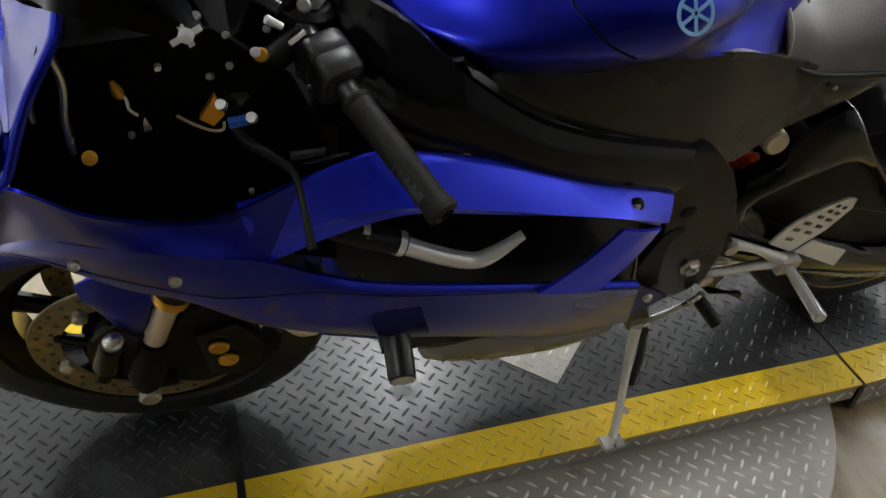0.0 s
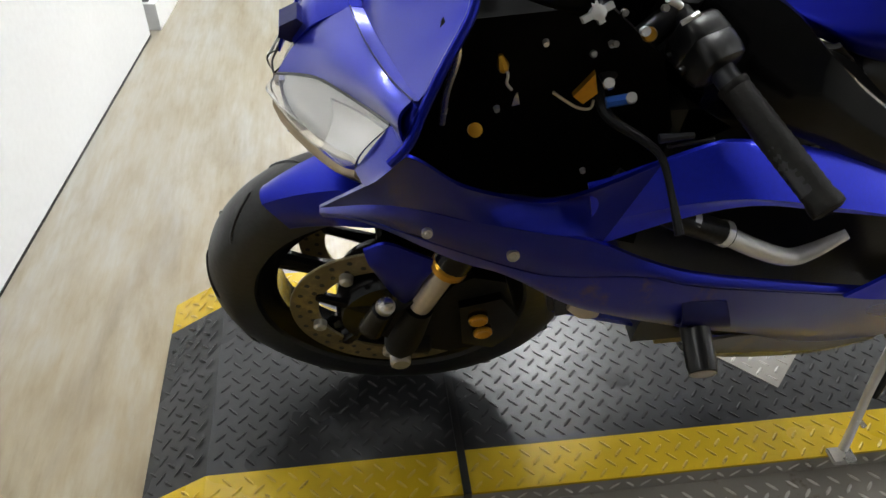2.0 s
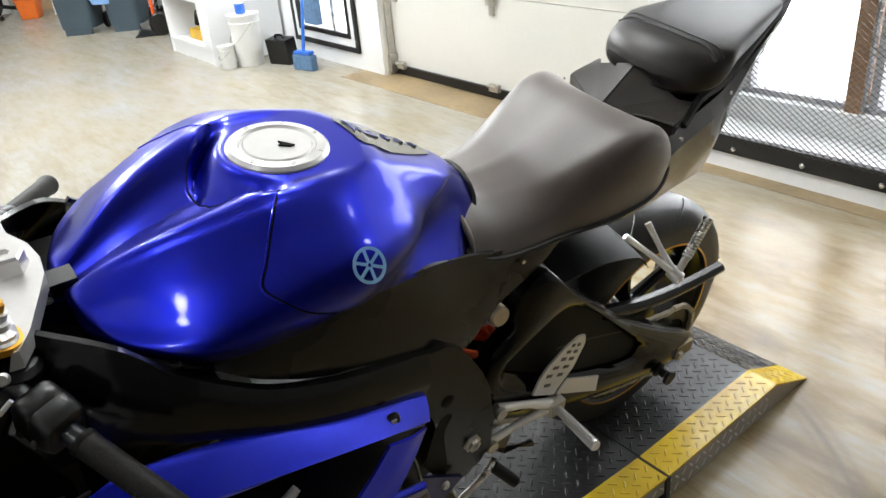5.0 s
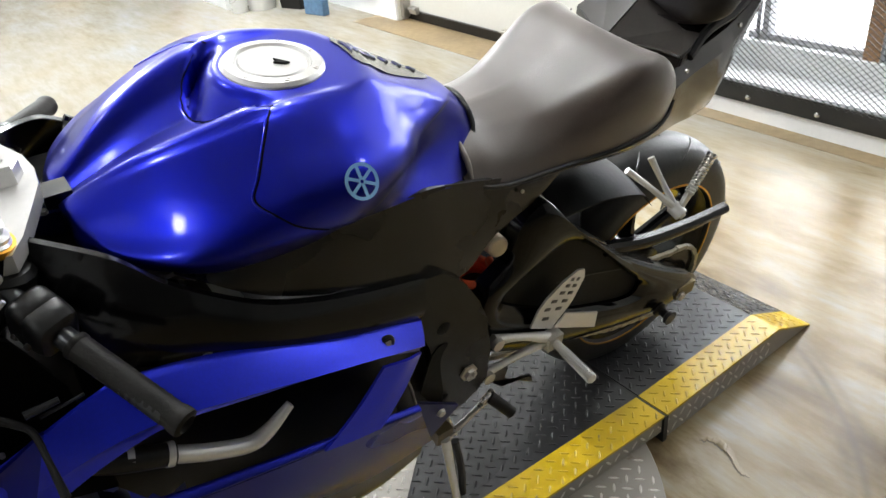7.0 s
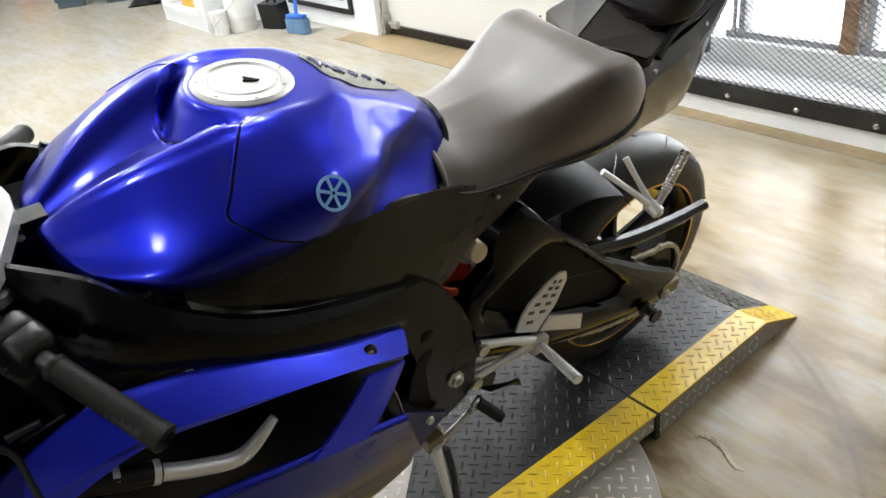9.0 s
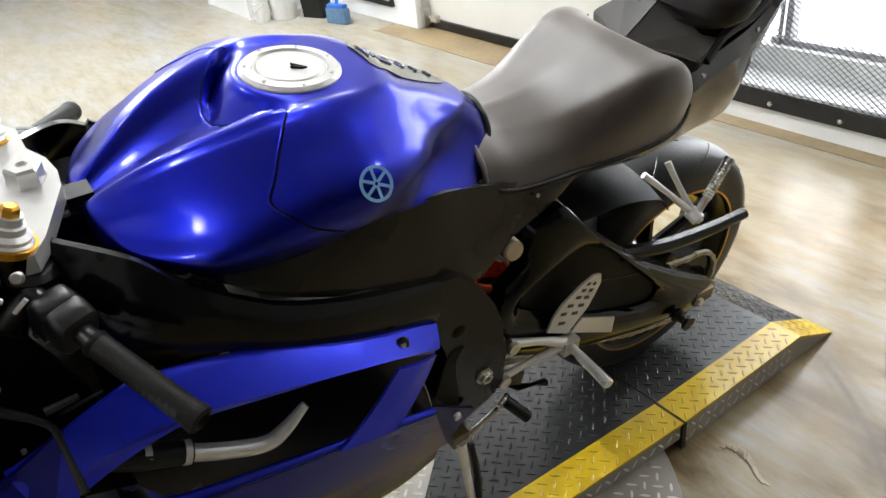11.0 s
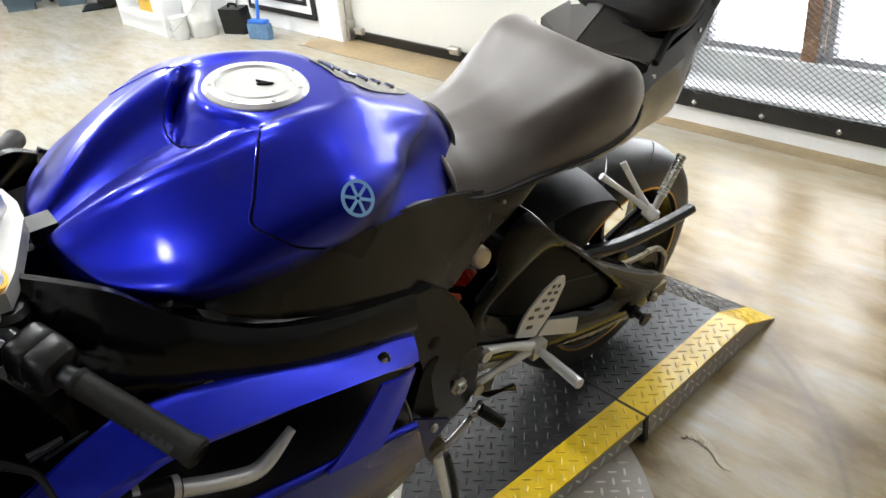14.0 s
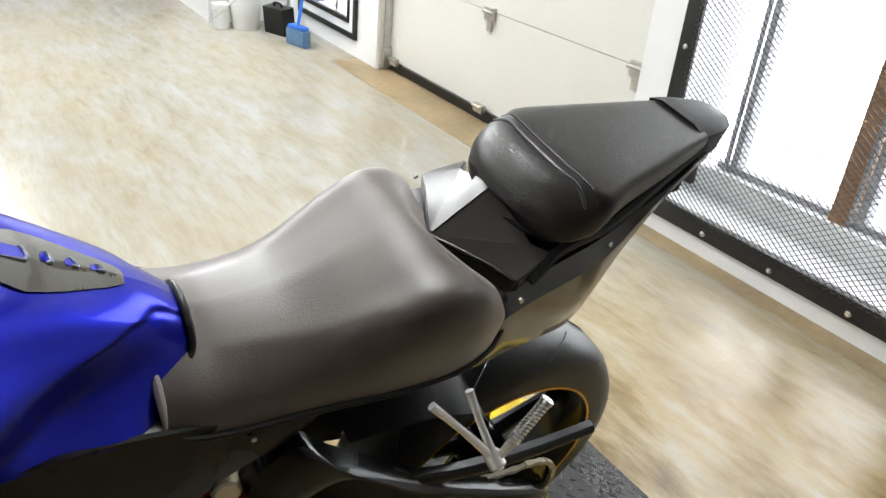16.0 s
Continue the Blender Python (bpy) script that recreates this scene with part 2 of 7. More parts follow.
PLATE_SILVER = worn("bare_tread_plate", (0.34, 0.31, 0.27), (0.22, 0.18, 0.13), 0.36, 0.35, 0.60, 18)
LUG_SILVER = worn("bare_tread_lug", (0.78, 0.75, 0.70), (0.45, 0.40, 0.33), 0.28, 0.3, 0.62, 40)
# gloss black; its brown tint stands for the ochre floor's reflection
TAIL_GLOSS = mat("black_gloss_floor_tint", (0.020, 0.0135, 0.0095), 0.24, 0, 0.25, 6, 150, 0.02, 0.5, 0.25, 0.6, coat_rough=0.06)
FACET = mat("polished_black_facet", (0.032, 0.027, 0.024), 0.30, 0.1, 0.2, 6, 150, 0.01, 0.15, 0.2, 0.4, coat_rough=0.2)
PILLION = mat("dark_brown_vinyl", (0.013, 0.0098, 0.0084), 0.32, 0, 0.25, 6, 500, 0.3, 0.1, 0.15, 0.34, coat_rough=0.3)
NAVY = mat("dark_navy_plastic", (0.003, 0.0042, 0.075), 0.3, 0.4, 0.15, 6, 150, 0.05)
RIB = mat("pale_pad_outline", (0.22, 0.23, 0.30), 0.25, 0.3, 0.15, 20, 150)
PAD = mat("olive_black_tank_pad", (0.040, 0.034, 0.020), 0.25, 0, 0.3, 25, 200, 0.1, 0.5)
BAR_DARK = mat("blue_grey_bar_steel", (0.012, 0.013, 0.016), 0.3, 0.2, 0.2, 12, 150, 0.1)
SEAM = mat("black_seam_rubber", (0.01, 0.01, 0.01), 0.3, 0, 0.2, 20, 100)
OIL = mat("wet_black_oil", (0.002, 0.002, 0.002), 0.30, 0, 0.2, 20, 200, 0.0, 0.0, 0.2, 0.18)
FLOOR = wood_floor()
BELLY = worn("dull_olive_grey_belly", (0.15, 0.13, 0.10), (0.30, 0.21, 0.10), 0.28, 0.3, 0.58, 9, 0.7)
# near black without gloss: shade in the cowl opening put into the colour
DEEP = mat("shade_deepened_black", (0.0030, 0.0028, 0.0026), 0.6, 0, 0.3, 10, 150, 0.1, 0, 0.1, 0.03)
MATT = mat("matt_black_fender", (0.004, 0.004, 0.004), 0.5, 0, 0.2, 10, 150, 0.15, 0, 0.15, 0.15)
STRIP = mat("worn_tan_threshold", (0.30, 0.22, 0.12), 0.5, 0, 0.3, 3, 30, 0.3)
WHITE = mat("white_wall_paint", (0.80, 0.805, 0.81), 0.6, 0, 0.05, 1.5, 60, 0.15)
WHITE_DOOR = mat("cream_door_steel", (0.72, 0.71, 0.66), 0.4, 0, 0.05, 1.2, 80, 0.12)
# tone of the unseen south wall, set to keep the bike's reflections dark
SOUTH_PAINT = mat("dark_grey_wall_paint", (0.065, 0.064, 0.063), 0.7, 0, 0.1, 2, 40, 0.15)
GREY_PANEL = mat("grey_panel", (0.16, 0.16, 0.16), 0.6, 0, 0.15, 3, 60, 0.2)
FRAME_GREY = mat("pale_grey_frame_paint", (0.34, 0.34, 0.36), 0.45, 0, 0.1, 3, 60, 0.1)
CEILING_M = mat("ceiling_pale_grey", (0.46, 0.457, 0.455), 0.8, 0, 0.05, 2, 40, 0.2)
STEEL_DARK = mat("dark_mesh_steel", (0.022, 0.021, 0.020), 0.5, 0.4, 0.3, 8, 120, 0.3)
BROWN_WOOD = mat("brown_timber", (0.28, 0.15, 0.07), 0.6, 0, 0.25, 6, 80, 0.3)
GREY_BIN = mat("grey_blue_bin_plastic", (0.05, 0.075, 0.095), 0.5, 0, 0.15, 5, 60, 0.1)
CARD = mat("brown_cardboard", (0.36, 0.24, 0.13), 0.75, 0, 0.15, 4, 90, 0.2)
BAG = mat("pale_blue_plastic_bag", (0.22, 0.40, 0.72), 0.35, 0, 0.15, 8, 60, 0.3)
ORANGE = mat("orange_bucket_plastic", (0.75, 0.16, 0.02), 0.4, 0, 0.1, 8, 60)
BUCKET_M = mat("white_bucket_plastic", (0.74, 0.74, 0.72), 0.35, 0, 0.06, 8, 60)
BLUE_PLASTIC = mat("blue_broom_plastic", (0.03, 0.16, 0.62), 0.4, 0, 0.1, 10, 60)
BROOM_GREY = mat("blue_grey_bristles", (0.10, 0.19, 0.32), 0.7, 0, 0.3, 30, 200, 0.4)
YELLOW_PLASTIC = mat("yellow_tool_plastic", (0.75, 0.45, 0.02), 0.4, 0, 0.1, 10, 60)
LENS_GLASS = clear("headlight_glass", (0.97, 0.97, 0.96), 0.02, 1.45)
GLASS = clear("window_glass", (0.97, 0.98, 0.98), 0.0, 1.45)
SMOKED = mat("smoked_screen", (0.0015, 0.0015, 0.0016), 0.26, 0, 0.1, 4, 60, 0, 0.0, 0.2, 0.055)
DAY = glow("bright_daylight", (0.95, 0.97, 1.0), 3.2)
BULB = glow("lamp_diffuser", (1.0, 0.95, 0.86), 9)

# ---- mesh helpers ----


def finish(ob, angle=35):
    me = ob.data
    for p in me.polygons:
        p.use_smooth = True
    me.set_sharp_from_angle(angle=radians(angle))
    return ob


def part(name, bm, material, parent=None, label="", angle=35):
    bmesh.ops.recalc_face_normals(bm, faces=bm.faces)
    me = bpy.data.meshes.new(name)
    bm.to_mesh(me)
    bm.free()
    me.materials.append(material)
    ob = new(name, me)
    ob.parent = parent
    finish(ob, angle)
    if label:
        ob["label"] = label
    return ob


def thing(name, label, category, group="", kind="", m=None):
    ob = new(name)
    if m is not None:
        ob.matrix_world = m
    return tagged(ob, label, category, group, kind)


def spline(pts, n):
    """n + 1 points along a Catmull-Rom curve through pts (of any dimension)."""
    p = np.array(pts, float)
    p = np.vstack([2 * p[0] - p[1], p, 2 * p[-1] - p[-2]])
    out = []
    segs = len(p) - 3
    for k in range(n + 1):
        u = k / n * segs
        i = min(int(u), segs - 1)
        f = u - i
        a, b, c, d = p[i : i + 4]
        out.append(0.5 * (2 * b + (c - a) * f + (2 * a - 5 * b + 4 * c - d) * f * f + (3 * b - a - 3 * c + d) * f**3))
    return np.array(out)


def bevelled(bm, w, seg=2, angle=30):
    es = [e for e in bm.edges if len(e.link_faces) == 2 and e.calc_face_angle(0) > radians(angle)]
    bmesh.ops.bevel(bm, geom=es, offset=w, segments=seg, affect="EDGES", clamp_overlap=True)
    return bm


def box(x0, y0, z0, x1, y1, z1, bev=0.0, seg=2, bm=None):
    bm0 = bmesh.new()
    v = [bm0.verts.new((x, y, z)) for x in (x0, x1) for y in (y0, y1) for z in (z0, z1)]
    for f in ((0, 1, 3, 2), (4, 6, 7, 5), (0, 4, 5, 1), (2, 3, 7, 6), (0, 2, 6, 4), (1, 5, 7, 3)):
        bm0.faces.new([v[i] for i in f])
    if bev:
        bevelled(bm0, bev, seg)
    if bm is None:
        return bm0
    return join(bm, bm0)


def join(bm, other, m=None):
    """Adds other to bm."""
    vs = {}
    for v in other.verts:
        vs[v] = bm.verts.new(m @ v.co if m else v.co)
    for f in other.faces:
        try:
            bm.faces.new([vs[v] for v in f.verts])
        except ValueError:
            pass
    other.free()
    return bm


def move(bm, m):
    bmesh.ops.transform(bm, matrix=m, verts=bm.verts)
    return bm


def skin(rings, closed=True, caps=True):
    """A surface over rings of equally many points."""
    bm = bmesh.new()
    vs = [[bm.verts.new(tuple(p)) for p in r] for r in rings]
    n = len(rings[0])
    for a, b in zip(vs, vs[1:]):
        for i in range(n if closed else n - 1):
            k = (i + 1) % n
            bm.faces.new((a[i], a[k], b[k], b[i]))
    if caps and closed:
        bm.faces.new(vs[0][::-1])
        bm.faces.new(vs[-1])
    return bm


def tube(pts, r, n=10, steps=None, caps=True):
    """A round bar along a smooth line. r: one radius or one for each point."""
    rr = r if isinstance(r, (list, tuple)) else [r] * len(pts)
    q = np.column_stack([np.array(pts, float), rr])
    if len(pts) > 2 or steps:
        q = spline(q, steps or 6 * (len(pts) - 1))
    p = q[:, :3]
    tang = np.gradient(p, axis=0)
    up = Vector((0, 0, 1))
    if abs(Vector(tang[0]).normalized().z) > 0.9:
        up = Vector((0, 1, 0))
    rings = []
    side = Vector(tang[0]).cross(up).normalized()
    for c, t, rad in zip(p.tolist(), tang.tolist(), q[:, 3].tolist()):
        t = Vector(t).normalized()
        side = (side - side.dot(t) * t).normalized()
        nrm = t.cross(side)
        rings.append([Vector(c) + rad * (math.cos(a) * side + math.sin(a) * nrm) for a in np.linspace(0, 2 * math.pi, n, endpoint=False).tolist()])
    return skin(rings, True, caps)


def lathe(profile, m=None, n=32):
    """Turns (radius, height) pairs round the z axis."""
    rings = [[(max(r, 1e-4) * math.cos(a), max(r, 1e-4) * math.sin(a), h) for a in np.linspace(0, 2 * math.pi, n, endpoint=False)] for r, h in profile]
    ring = profile[0] == profile[-1]
    bm = skin(rings, True, not ring)
    return move(bm, m) if m else bm


def aim(a, b):
    """A pose at a whose z axis points at b."""
    return Matrix.Translation(a) @ (Vector(b) - Vector(a)).to_track_quat("Z", "Y").to_matrix().to_4x4()


def rod(a, b, r, r2=None, n=14, bev=0.0):
    h = (Vector(b) - Vector(a)).length
    r2 = r if r2 is None else r2
    e = min(r, r2) * 0.18 if not bev else bev
    return lathe([(r - e, 0), (r, e), (r2, h - e), (r2 - e, h)], aim(a, b), n)


def panel(top, bot, bulge=0.0, thick=0.004, n=36, m=8, out=(0, -1, 0), ease=0.0):
    """A curved sheet between two lines, bulged towards out, with thickness."""
    a, b = spline(top, n), spline(bot, n)
    o = np.array(out, float)
    grid = []
    for i in range(n + 1):
        row = []
        for k in range(m + 1):
            f = k / m
            row.append(a[i] * (1 - f) + b[i] * f + o * bulge * math.sin(math.pi * f) * (min(1.0, max(0.0, i / n - 0.3) / ease, (1 - i / n) / ease) if ease else 1.0))
        grid.append(row)
    bm = bmesh.new()
    f1 = [[bm.verts.new(tuple(p)) for p in row] for row in grid]
    f2 = [[bm.verts.new(tuple(p - o * thick)) for p in row] for row in grid]
    for i in range(n):
        for k in range(m):
            bm.faces.new((f1[i][k], f1[i + 1][k], f1[i + 1][k + 1], f1[i][k + 1]))
            bm.faces.new((f2[i][k + 1], f2[i + 1][k + 1], f2[i + 1][k], f2[i][k]))
    for i in range(n):
        bm.faces.new((f1[i + 1][0], f1[i][0], f2[i][0], f2[i + 1][0]))
        bm.faces.new((f1[i][m], f1[i + 1][m], f2[i + 1][m], f2[i][m]))
    for k in range(m):
        bm.faces.new((f1[0][k], f1[0][k + 1], f2[0][k + 1], f2[0][k]))
        bm.faces.new((f1[n][k + 1], f1[n][k], f2[n][k], f2[n][k + 1]))
    return bm


def slab(outline, y0, y1, bev=0.003, round_n=0):
    """A plate whose outline is given in x and z, between two depths y."""
    pts = outline
    if round_n:
        pts = [tuple(p) for p in spline(list(outline) + [outline[0]], round_n)][:-1]
    bm = bmesh.new()
    a = [bm.verts.new((x, y0, z)) for x, z in pts]
    b = [bm.verts.new((x, y1, z)) for x, z in pts]
    n = len(pts)
    bm.faces.new(a)
    bm.faces.new(b[::-1])
    for i in range(n):
        k = (i + 1) % n
        bm.faces.new((a[k], a[i], b[i], b[k]))
    if bev:
        bevelled(bm, bev, 2, 40)
    return bm


# ---- the room ----
X_E, Y_N, Y_S, X_W2 = 2.33, 12.0, -4.5, -5.0
floor = tagged(part("floor", box(X_W2, Y_S, -0.1, 2.9, Y_N, 0.0), FLOOR), "pale tan and grey wood-look vinyl floor", "floor", kind="structure")
ceiling = tagged(part("ceiling", box(X_W2 - 0.2, Y_S - 0.2, CEIL, 3.2, Y_N + 0.2, CEIL + 0.2), CEILING_M), "plain pale grey workshop ceiling", "ceiling", kind="structure")
WALL_T = 0.30

# east wall: below, above and beside the screen opening, the overhead door and the framed window
we = box(X_E, Y_S, 0, X_E + WALL_T, -0.06, CEIL)
box(X_E, -0.06, 0, X_E + WALL_T, 1.08, 0.12, bm=we)
box(X_E, -0.06, 2.2, X_E + WALL_T, 1.08, CEIL, bm=we)
box(X_E, 1.08, 0, X_E + WALL_T, 1.30, CEIL, bm=we)
box(X_E, 1.30, 2.15, X_E + WALL_T, 3.49, CEIL, bm=we)
box(X_E, 3.49, 0, X_E + WALL_T, 3.80, CEIL, bm=we)
box(X_E, 3.80, 0, X_E + WALL_T, 4.66, 0.16, bm=we)
box(X_E, 3.80, 1.9, X_E + WALL_T, 4.66, CEIL, bm=we)
box(X_E, 4.66, 0, X_E + WALL_T, Y_N, CEIL, bm=we)
tagged(part("wall_east", we, WHITE), "white painted wall with a low kerb under the screen", "wall", kind="structure")
tagged(part("wall_north", box(X_W2, Y_N, 0, X_E + WALL_T, Y_N + 0.2, CEIL), WHITE), "white far wall of the workshop", "wall", kind="structure")
# the south wall is out of view, added to darken what the bike reflects
tagged(part("wall_south", box(X_W2, Y_S - 0.2, 0, X_E + WALL_T, Y_S, CEIL), SOUTH_PAINT), "unseen dark grey wall closing the room behind the lift", "wall", kind="structure")
tagged(part("wall_west", box(X_W2 - 0.2, Y_S, 0, X_W2, Y_N, CEIL), WHITE), "white outer wall", "wall", kind="structure")
# white partition in front of the bike and the grey panel behind its end
pt = box(-0.14, -3.2, 0, 0, 0, 2.0, 0.004)
PART_M = pose(-1.333, 1.655, 0, 0, 0, -6.2)
tagged(part("wall_partition", move(pt, PART_M), WHITE), "smooth white partition wall standing on the floor", "wall", kind="structure")
bb = box(-0.02, -3.2, 0.001, 0.003, -0.001, 0.006, 0.001)
tagged(part("baseboard", move(bb, PART_M), STEEL_DARK), "thin dark joint strip at the foot of the partition", "baseboard", kind="structure")
tagged(part("wall_recess", box(-3.0, 1.72, 0, -1.33, 3.6, 2.4), GREY_PANEL), "dark grey panelled recess beyond the partition", "wall", kind="structure")
tr = box(-0.03, 0, 0, 0.02, 1.9, 0.09, 0.004)
tagged(part("trim", move(tr, pose(-1.325, 1.70, 0, 0, 0, -6.2)), WHITE), "white skirting under the grey recess", "trim", kind="structure")
tagged(part("threshold", box(2.13, 1.22, -0.006, 2.45, 3.74, 0.002), STRIP), "worn tan threshold strip before the overhead door", "threshold", kind="structure")
tagged(part("wall_kerb_foot", box(2.24, -3.0, -0.006, X_E, 1.22, 0.0015), STRIP), "worn tan strip along the wall's foot", "trim", kind="structure")


def overhead_door():
    d = thing("overhead_door", "closed cream sectional overhead door with steel hinges", "garage door", kind="structure")
    y0, y1 = 1.32, 3.47
    for k in range(4):
        z0 = 0.045 + 0.533 * k
        b = box(2.42, y0, z0, 2.465, y1, z0 + 0.529, 0.004)
        part("door_panel", b, WHITE_DOOR, d)
        for y in (y0 + 0.07, 2.44, y1 - 0.07):
            if k == 0:
                continue
            h = box(2.395, y - 0.035, z0 - 0.045, 2.4205, y + 0.035, z0 + 0.02, 0.004)
            join(h, rod((2.395, y - 0.045, z0 - 0.004), (2.395, y + 0.045, z0 - 0.004), 0.009))
            box(2.405, y - 0.018, z0 - 0.10, 2.4195, y + 0.018, z0 - 0.04, 0.003, bm=h)
            part("hinge", h, STEEL, d, "zinc steel door hinge")
    part("bottom_seal", box(2.41, y0, 0.006, 2.47, y1, 0.046, 0.006), RUBBER, d, "black rubber seal")
    part("bottom_rail", box(2.40, y0, 0.047, 2.4195, y1, 0.066, 0.002), RUBBER, d, "black rubber seal lip")
    for y in (1.62, 2.42, 3.36):
        b = box(2.375, y - 0.04, 0.055, 2.4, y + 0.04, 0.10, 0.004)
        join(b, rod((2.375, y - 0.03, 0.085), (2.375, y + 0.05, 0.085), 0.008))
        part("bottom_bracket", b, STEEL, d)
    for y in (3.475, 1.315):
        b = box(2.37, y - 0.012, 0.03, 2.41, y + 0.012, 2.15, 0.003)
        box(2.36, y - 0.03, 0.02, 2.415, y + 0.03, 0.14, 0.004, bm=b)
        part("track", b, STEEL, d, "galvanised door track")
    return d


overhead_door()
dj = box(2.34, 3.48, 0, 2.50, 3.4895, 2.15)
box(2.34, 1.3005, 0, 2.50, 1.308, 2.15, bm=dj)
tagged(part("door_frame", dj, WHITE_DOOR), "cream door jambs", "door frame", kind="structure")


def wire_screen():
    """Expanded steel mesh bolted into an angle frame over the window."""
    d = thing("wire_screen", "dark expanded steel mesh in a bolted angle frame", "security screen", kind="structure")
    y0, y1, z0, z1, w = -0.10, 1.13, 0.075, 2.25, 0.075
    x = X_E - 0.004
    for nm, b in (("frame_bar", box(x - 0.012, y0, z0, x, y1, z0 + w, 0.002)), ("frame_bar", box(x - 0.012, y0, z1 - w, x, y1, z1, 0.002)),
                  ("frame_bar", box(x - 0.0125, y0, z0 + w, x, y0 + w, z1 - w, 0.002)), ("frame_bar", box(x - 0.0125, y1 - w, z0 + w, x, y1, z1 - w, 0.002))):
        part(nm, b, STEEL_DARK, d)
    proto = lathe([(0.011, 0), (0.011, 0.004), (0.008, 0.008), (0.002, 0.010)], aim((0, 0, 0), (-1, 0, 0)), 12)
    me = None
    spots = [(y, 0.10) for y in (-0.06, 0.21, 0.514, 0.816, 1.09)] + [(yy, z) for z in (0.42, 0.74, 1.06, 1.4) for yy in (-0.065, 1.095)]
    for y, z in spots:
        if me is None:
            b = part("bolt", proto, ALU, d, "round bolt head")
            me = b.data
        else:
            b = new("bolt", me)
            b.parent = d
        b.location = (x - 0.012, y, z)
    lk = part("lock_box", box(x - 0.045, 0.905, 0.275, x - 0.020, 0.985, 0.425, 0.004), STEEL_DARK, d, "dark steel lock box")
    part("padlock_shackle", tube([(x - 0.035, 0.995, 0.30), (x - 0.035, 1.012, 0.325), (x - 0.035, 1.012, 0.365), (x - 0.035, 0.995, 0.385)], 0.005, 8, 12), STEEL, lk)
    # mesh strands
    vs, fs = [], []
    px, pz, r = 0.031, 0.0105, 0.0011
    ya, yb, za, zb = y0 + w - 0.02, y1 - w + 0.02, z0 + w - 0.012, z1 - w + 0.01
    rows = int((zb - za) / pz)
    cols = int((yb - ya) / (px / 2))
    xm = x - 0.016
    for k in range(rows):
        for c in range(cols):
            up = (c + k) % 2
            ya_, yb_ = ya + c * px / 2, ya + (c + 1) * px / 2
            zc = za + k * pz
            a, b = (zc, zc + pz) if up else (zc + pz, zc)
            i = len(vs)
            for yy, zz in ((ya_, a), (yb_, b)):
                vs += [(xm - 0.001, yy, zz - r), (xm + 0.001, yy, zz - r), (xm + 0.002, yy, zz + r), (xm, yy, zz + r)]
            for q in range(4):
                p = (q + 1) % 4
                fs.append((i + q, i + p, i + 4 + p, i + 4 + q))
    me = bpy.data.meshes.new("expanded_mesh")
    me.from_pydata(vs, [], fs)
    me.materials.append(STEEL_DARK)
    o = new("expanded_mesh", me)
    o["kind"] = "stuff"
    o.parent = d
    return d


wire_screen()


def shop_window():
    """The window behind the screen: reveal, ledge, glass, timber post."""
    d = thing("window_1", "tall overexposed shop window with a brown timber post", "window", kind="structure")
    part("window_sill", box(X_E + 0.02, -0.058, 0.121, X_E + WALL_T + 0.02, 1.078, 0.15, 0.004), WHITE, d, "white window ledge")
    part("window_sill", box(X_E + 0.20, -0.058, 0.1505, X_E + WALL_T + 0.05, 1.078, 0.26, 0.006), WHITE, d)
    part("window_post", box(X_E + 0.22, 0.437, 0.261, X_E + 0.30, 0.500, 2.2, 0.005), BROWN_WOOD, d, "brown timber post")
    for y, w_ in ((-0.055, 0.05), (0.385, 0.032), (0.925, 0.030)):
        part("window_frame", box(X_E + 0.24, y, 0.261, X_E + 0.30, y + w_, 2.2, 0.004), FRAME_GREY, d, "grey metal window frame")
        part("window_frame", box(X_E + 0.225, y + w_ + 0.010, 0.261, X_E + 0.245, y + w_ + 0.020, 2.2, 0.003), FRAME_GREY, d, "grey metal window frame")
    part("window_frame", box(X_E + 0.245, -0.004, 0.2615, X_E + 0.30, 1.018, 0.285, 0.003), FRAME_GREY, d, "grey metal window frame")
    p = part("pane", box(X_E + 0.265, -0.0045, 0.262, X_E + 0.271, 1.019, 2.199), GLASS, d)
    p.visible_shadow = False
    return d


shop_window()
tagged(part("backdrop", box(3.55, -3.0, -0.5, 3.6, 7.0, 4.0), DAY), "overexposed white daylight outside", "backdrop", kind="structure")


def framed_window():
    d = thing("window_2", "small low window in a black and white frame", "window", kind="structure")
    y0, y1, z0, z1 = 3.76, 4.70, 0.115, 1.95
    x = X_E - 0.002
    def ring(a, b, c, e, w, x0, x1, m_):
        for q in (box(x0, a, c, x1, b, c + w, 0.003), box(x0, a, e - w, x1, b, e, 0.003), box(x0, a, c + w, x1, a + w, e - w, 0.003), box(x0, b - w, c + w, x1, b, e - w, 0.003)):
            part("window_frame", q, m_, d)
    ring(y0, y1, z0, z1, 0.035, x - 0.02, x, STEEL_DARK)
    ring(y0 + 0.036, y1 - 0.036, z0 + 0.036, z1 - 0.036, 0.055, x - 0.014, x + 0.004, WHITE)
    ring(y0 + 0.092, y1 - 0.092, z0 + 0.092, z1 - 0.092, 0.03, x - 0.022, x + 0.004, STEEL_DARK)
    p = part("pane", box(x + 0.05, y0 + 0.04, z0 + 0.05, x + 0.056, y1 - 0.04, z1 - 0.05), GLASS, d)
    p.visible_shadow = False
    part("window_post", box(x + 0.06, 4.18, z0 + 0.05, x + 0.09, 4.22, z1 - 0.05, 0.003), ALU, d)


framed_window()
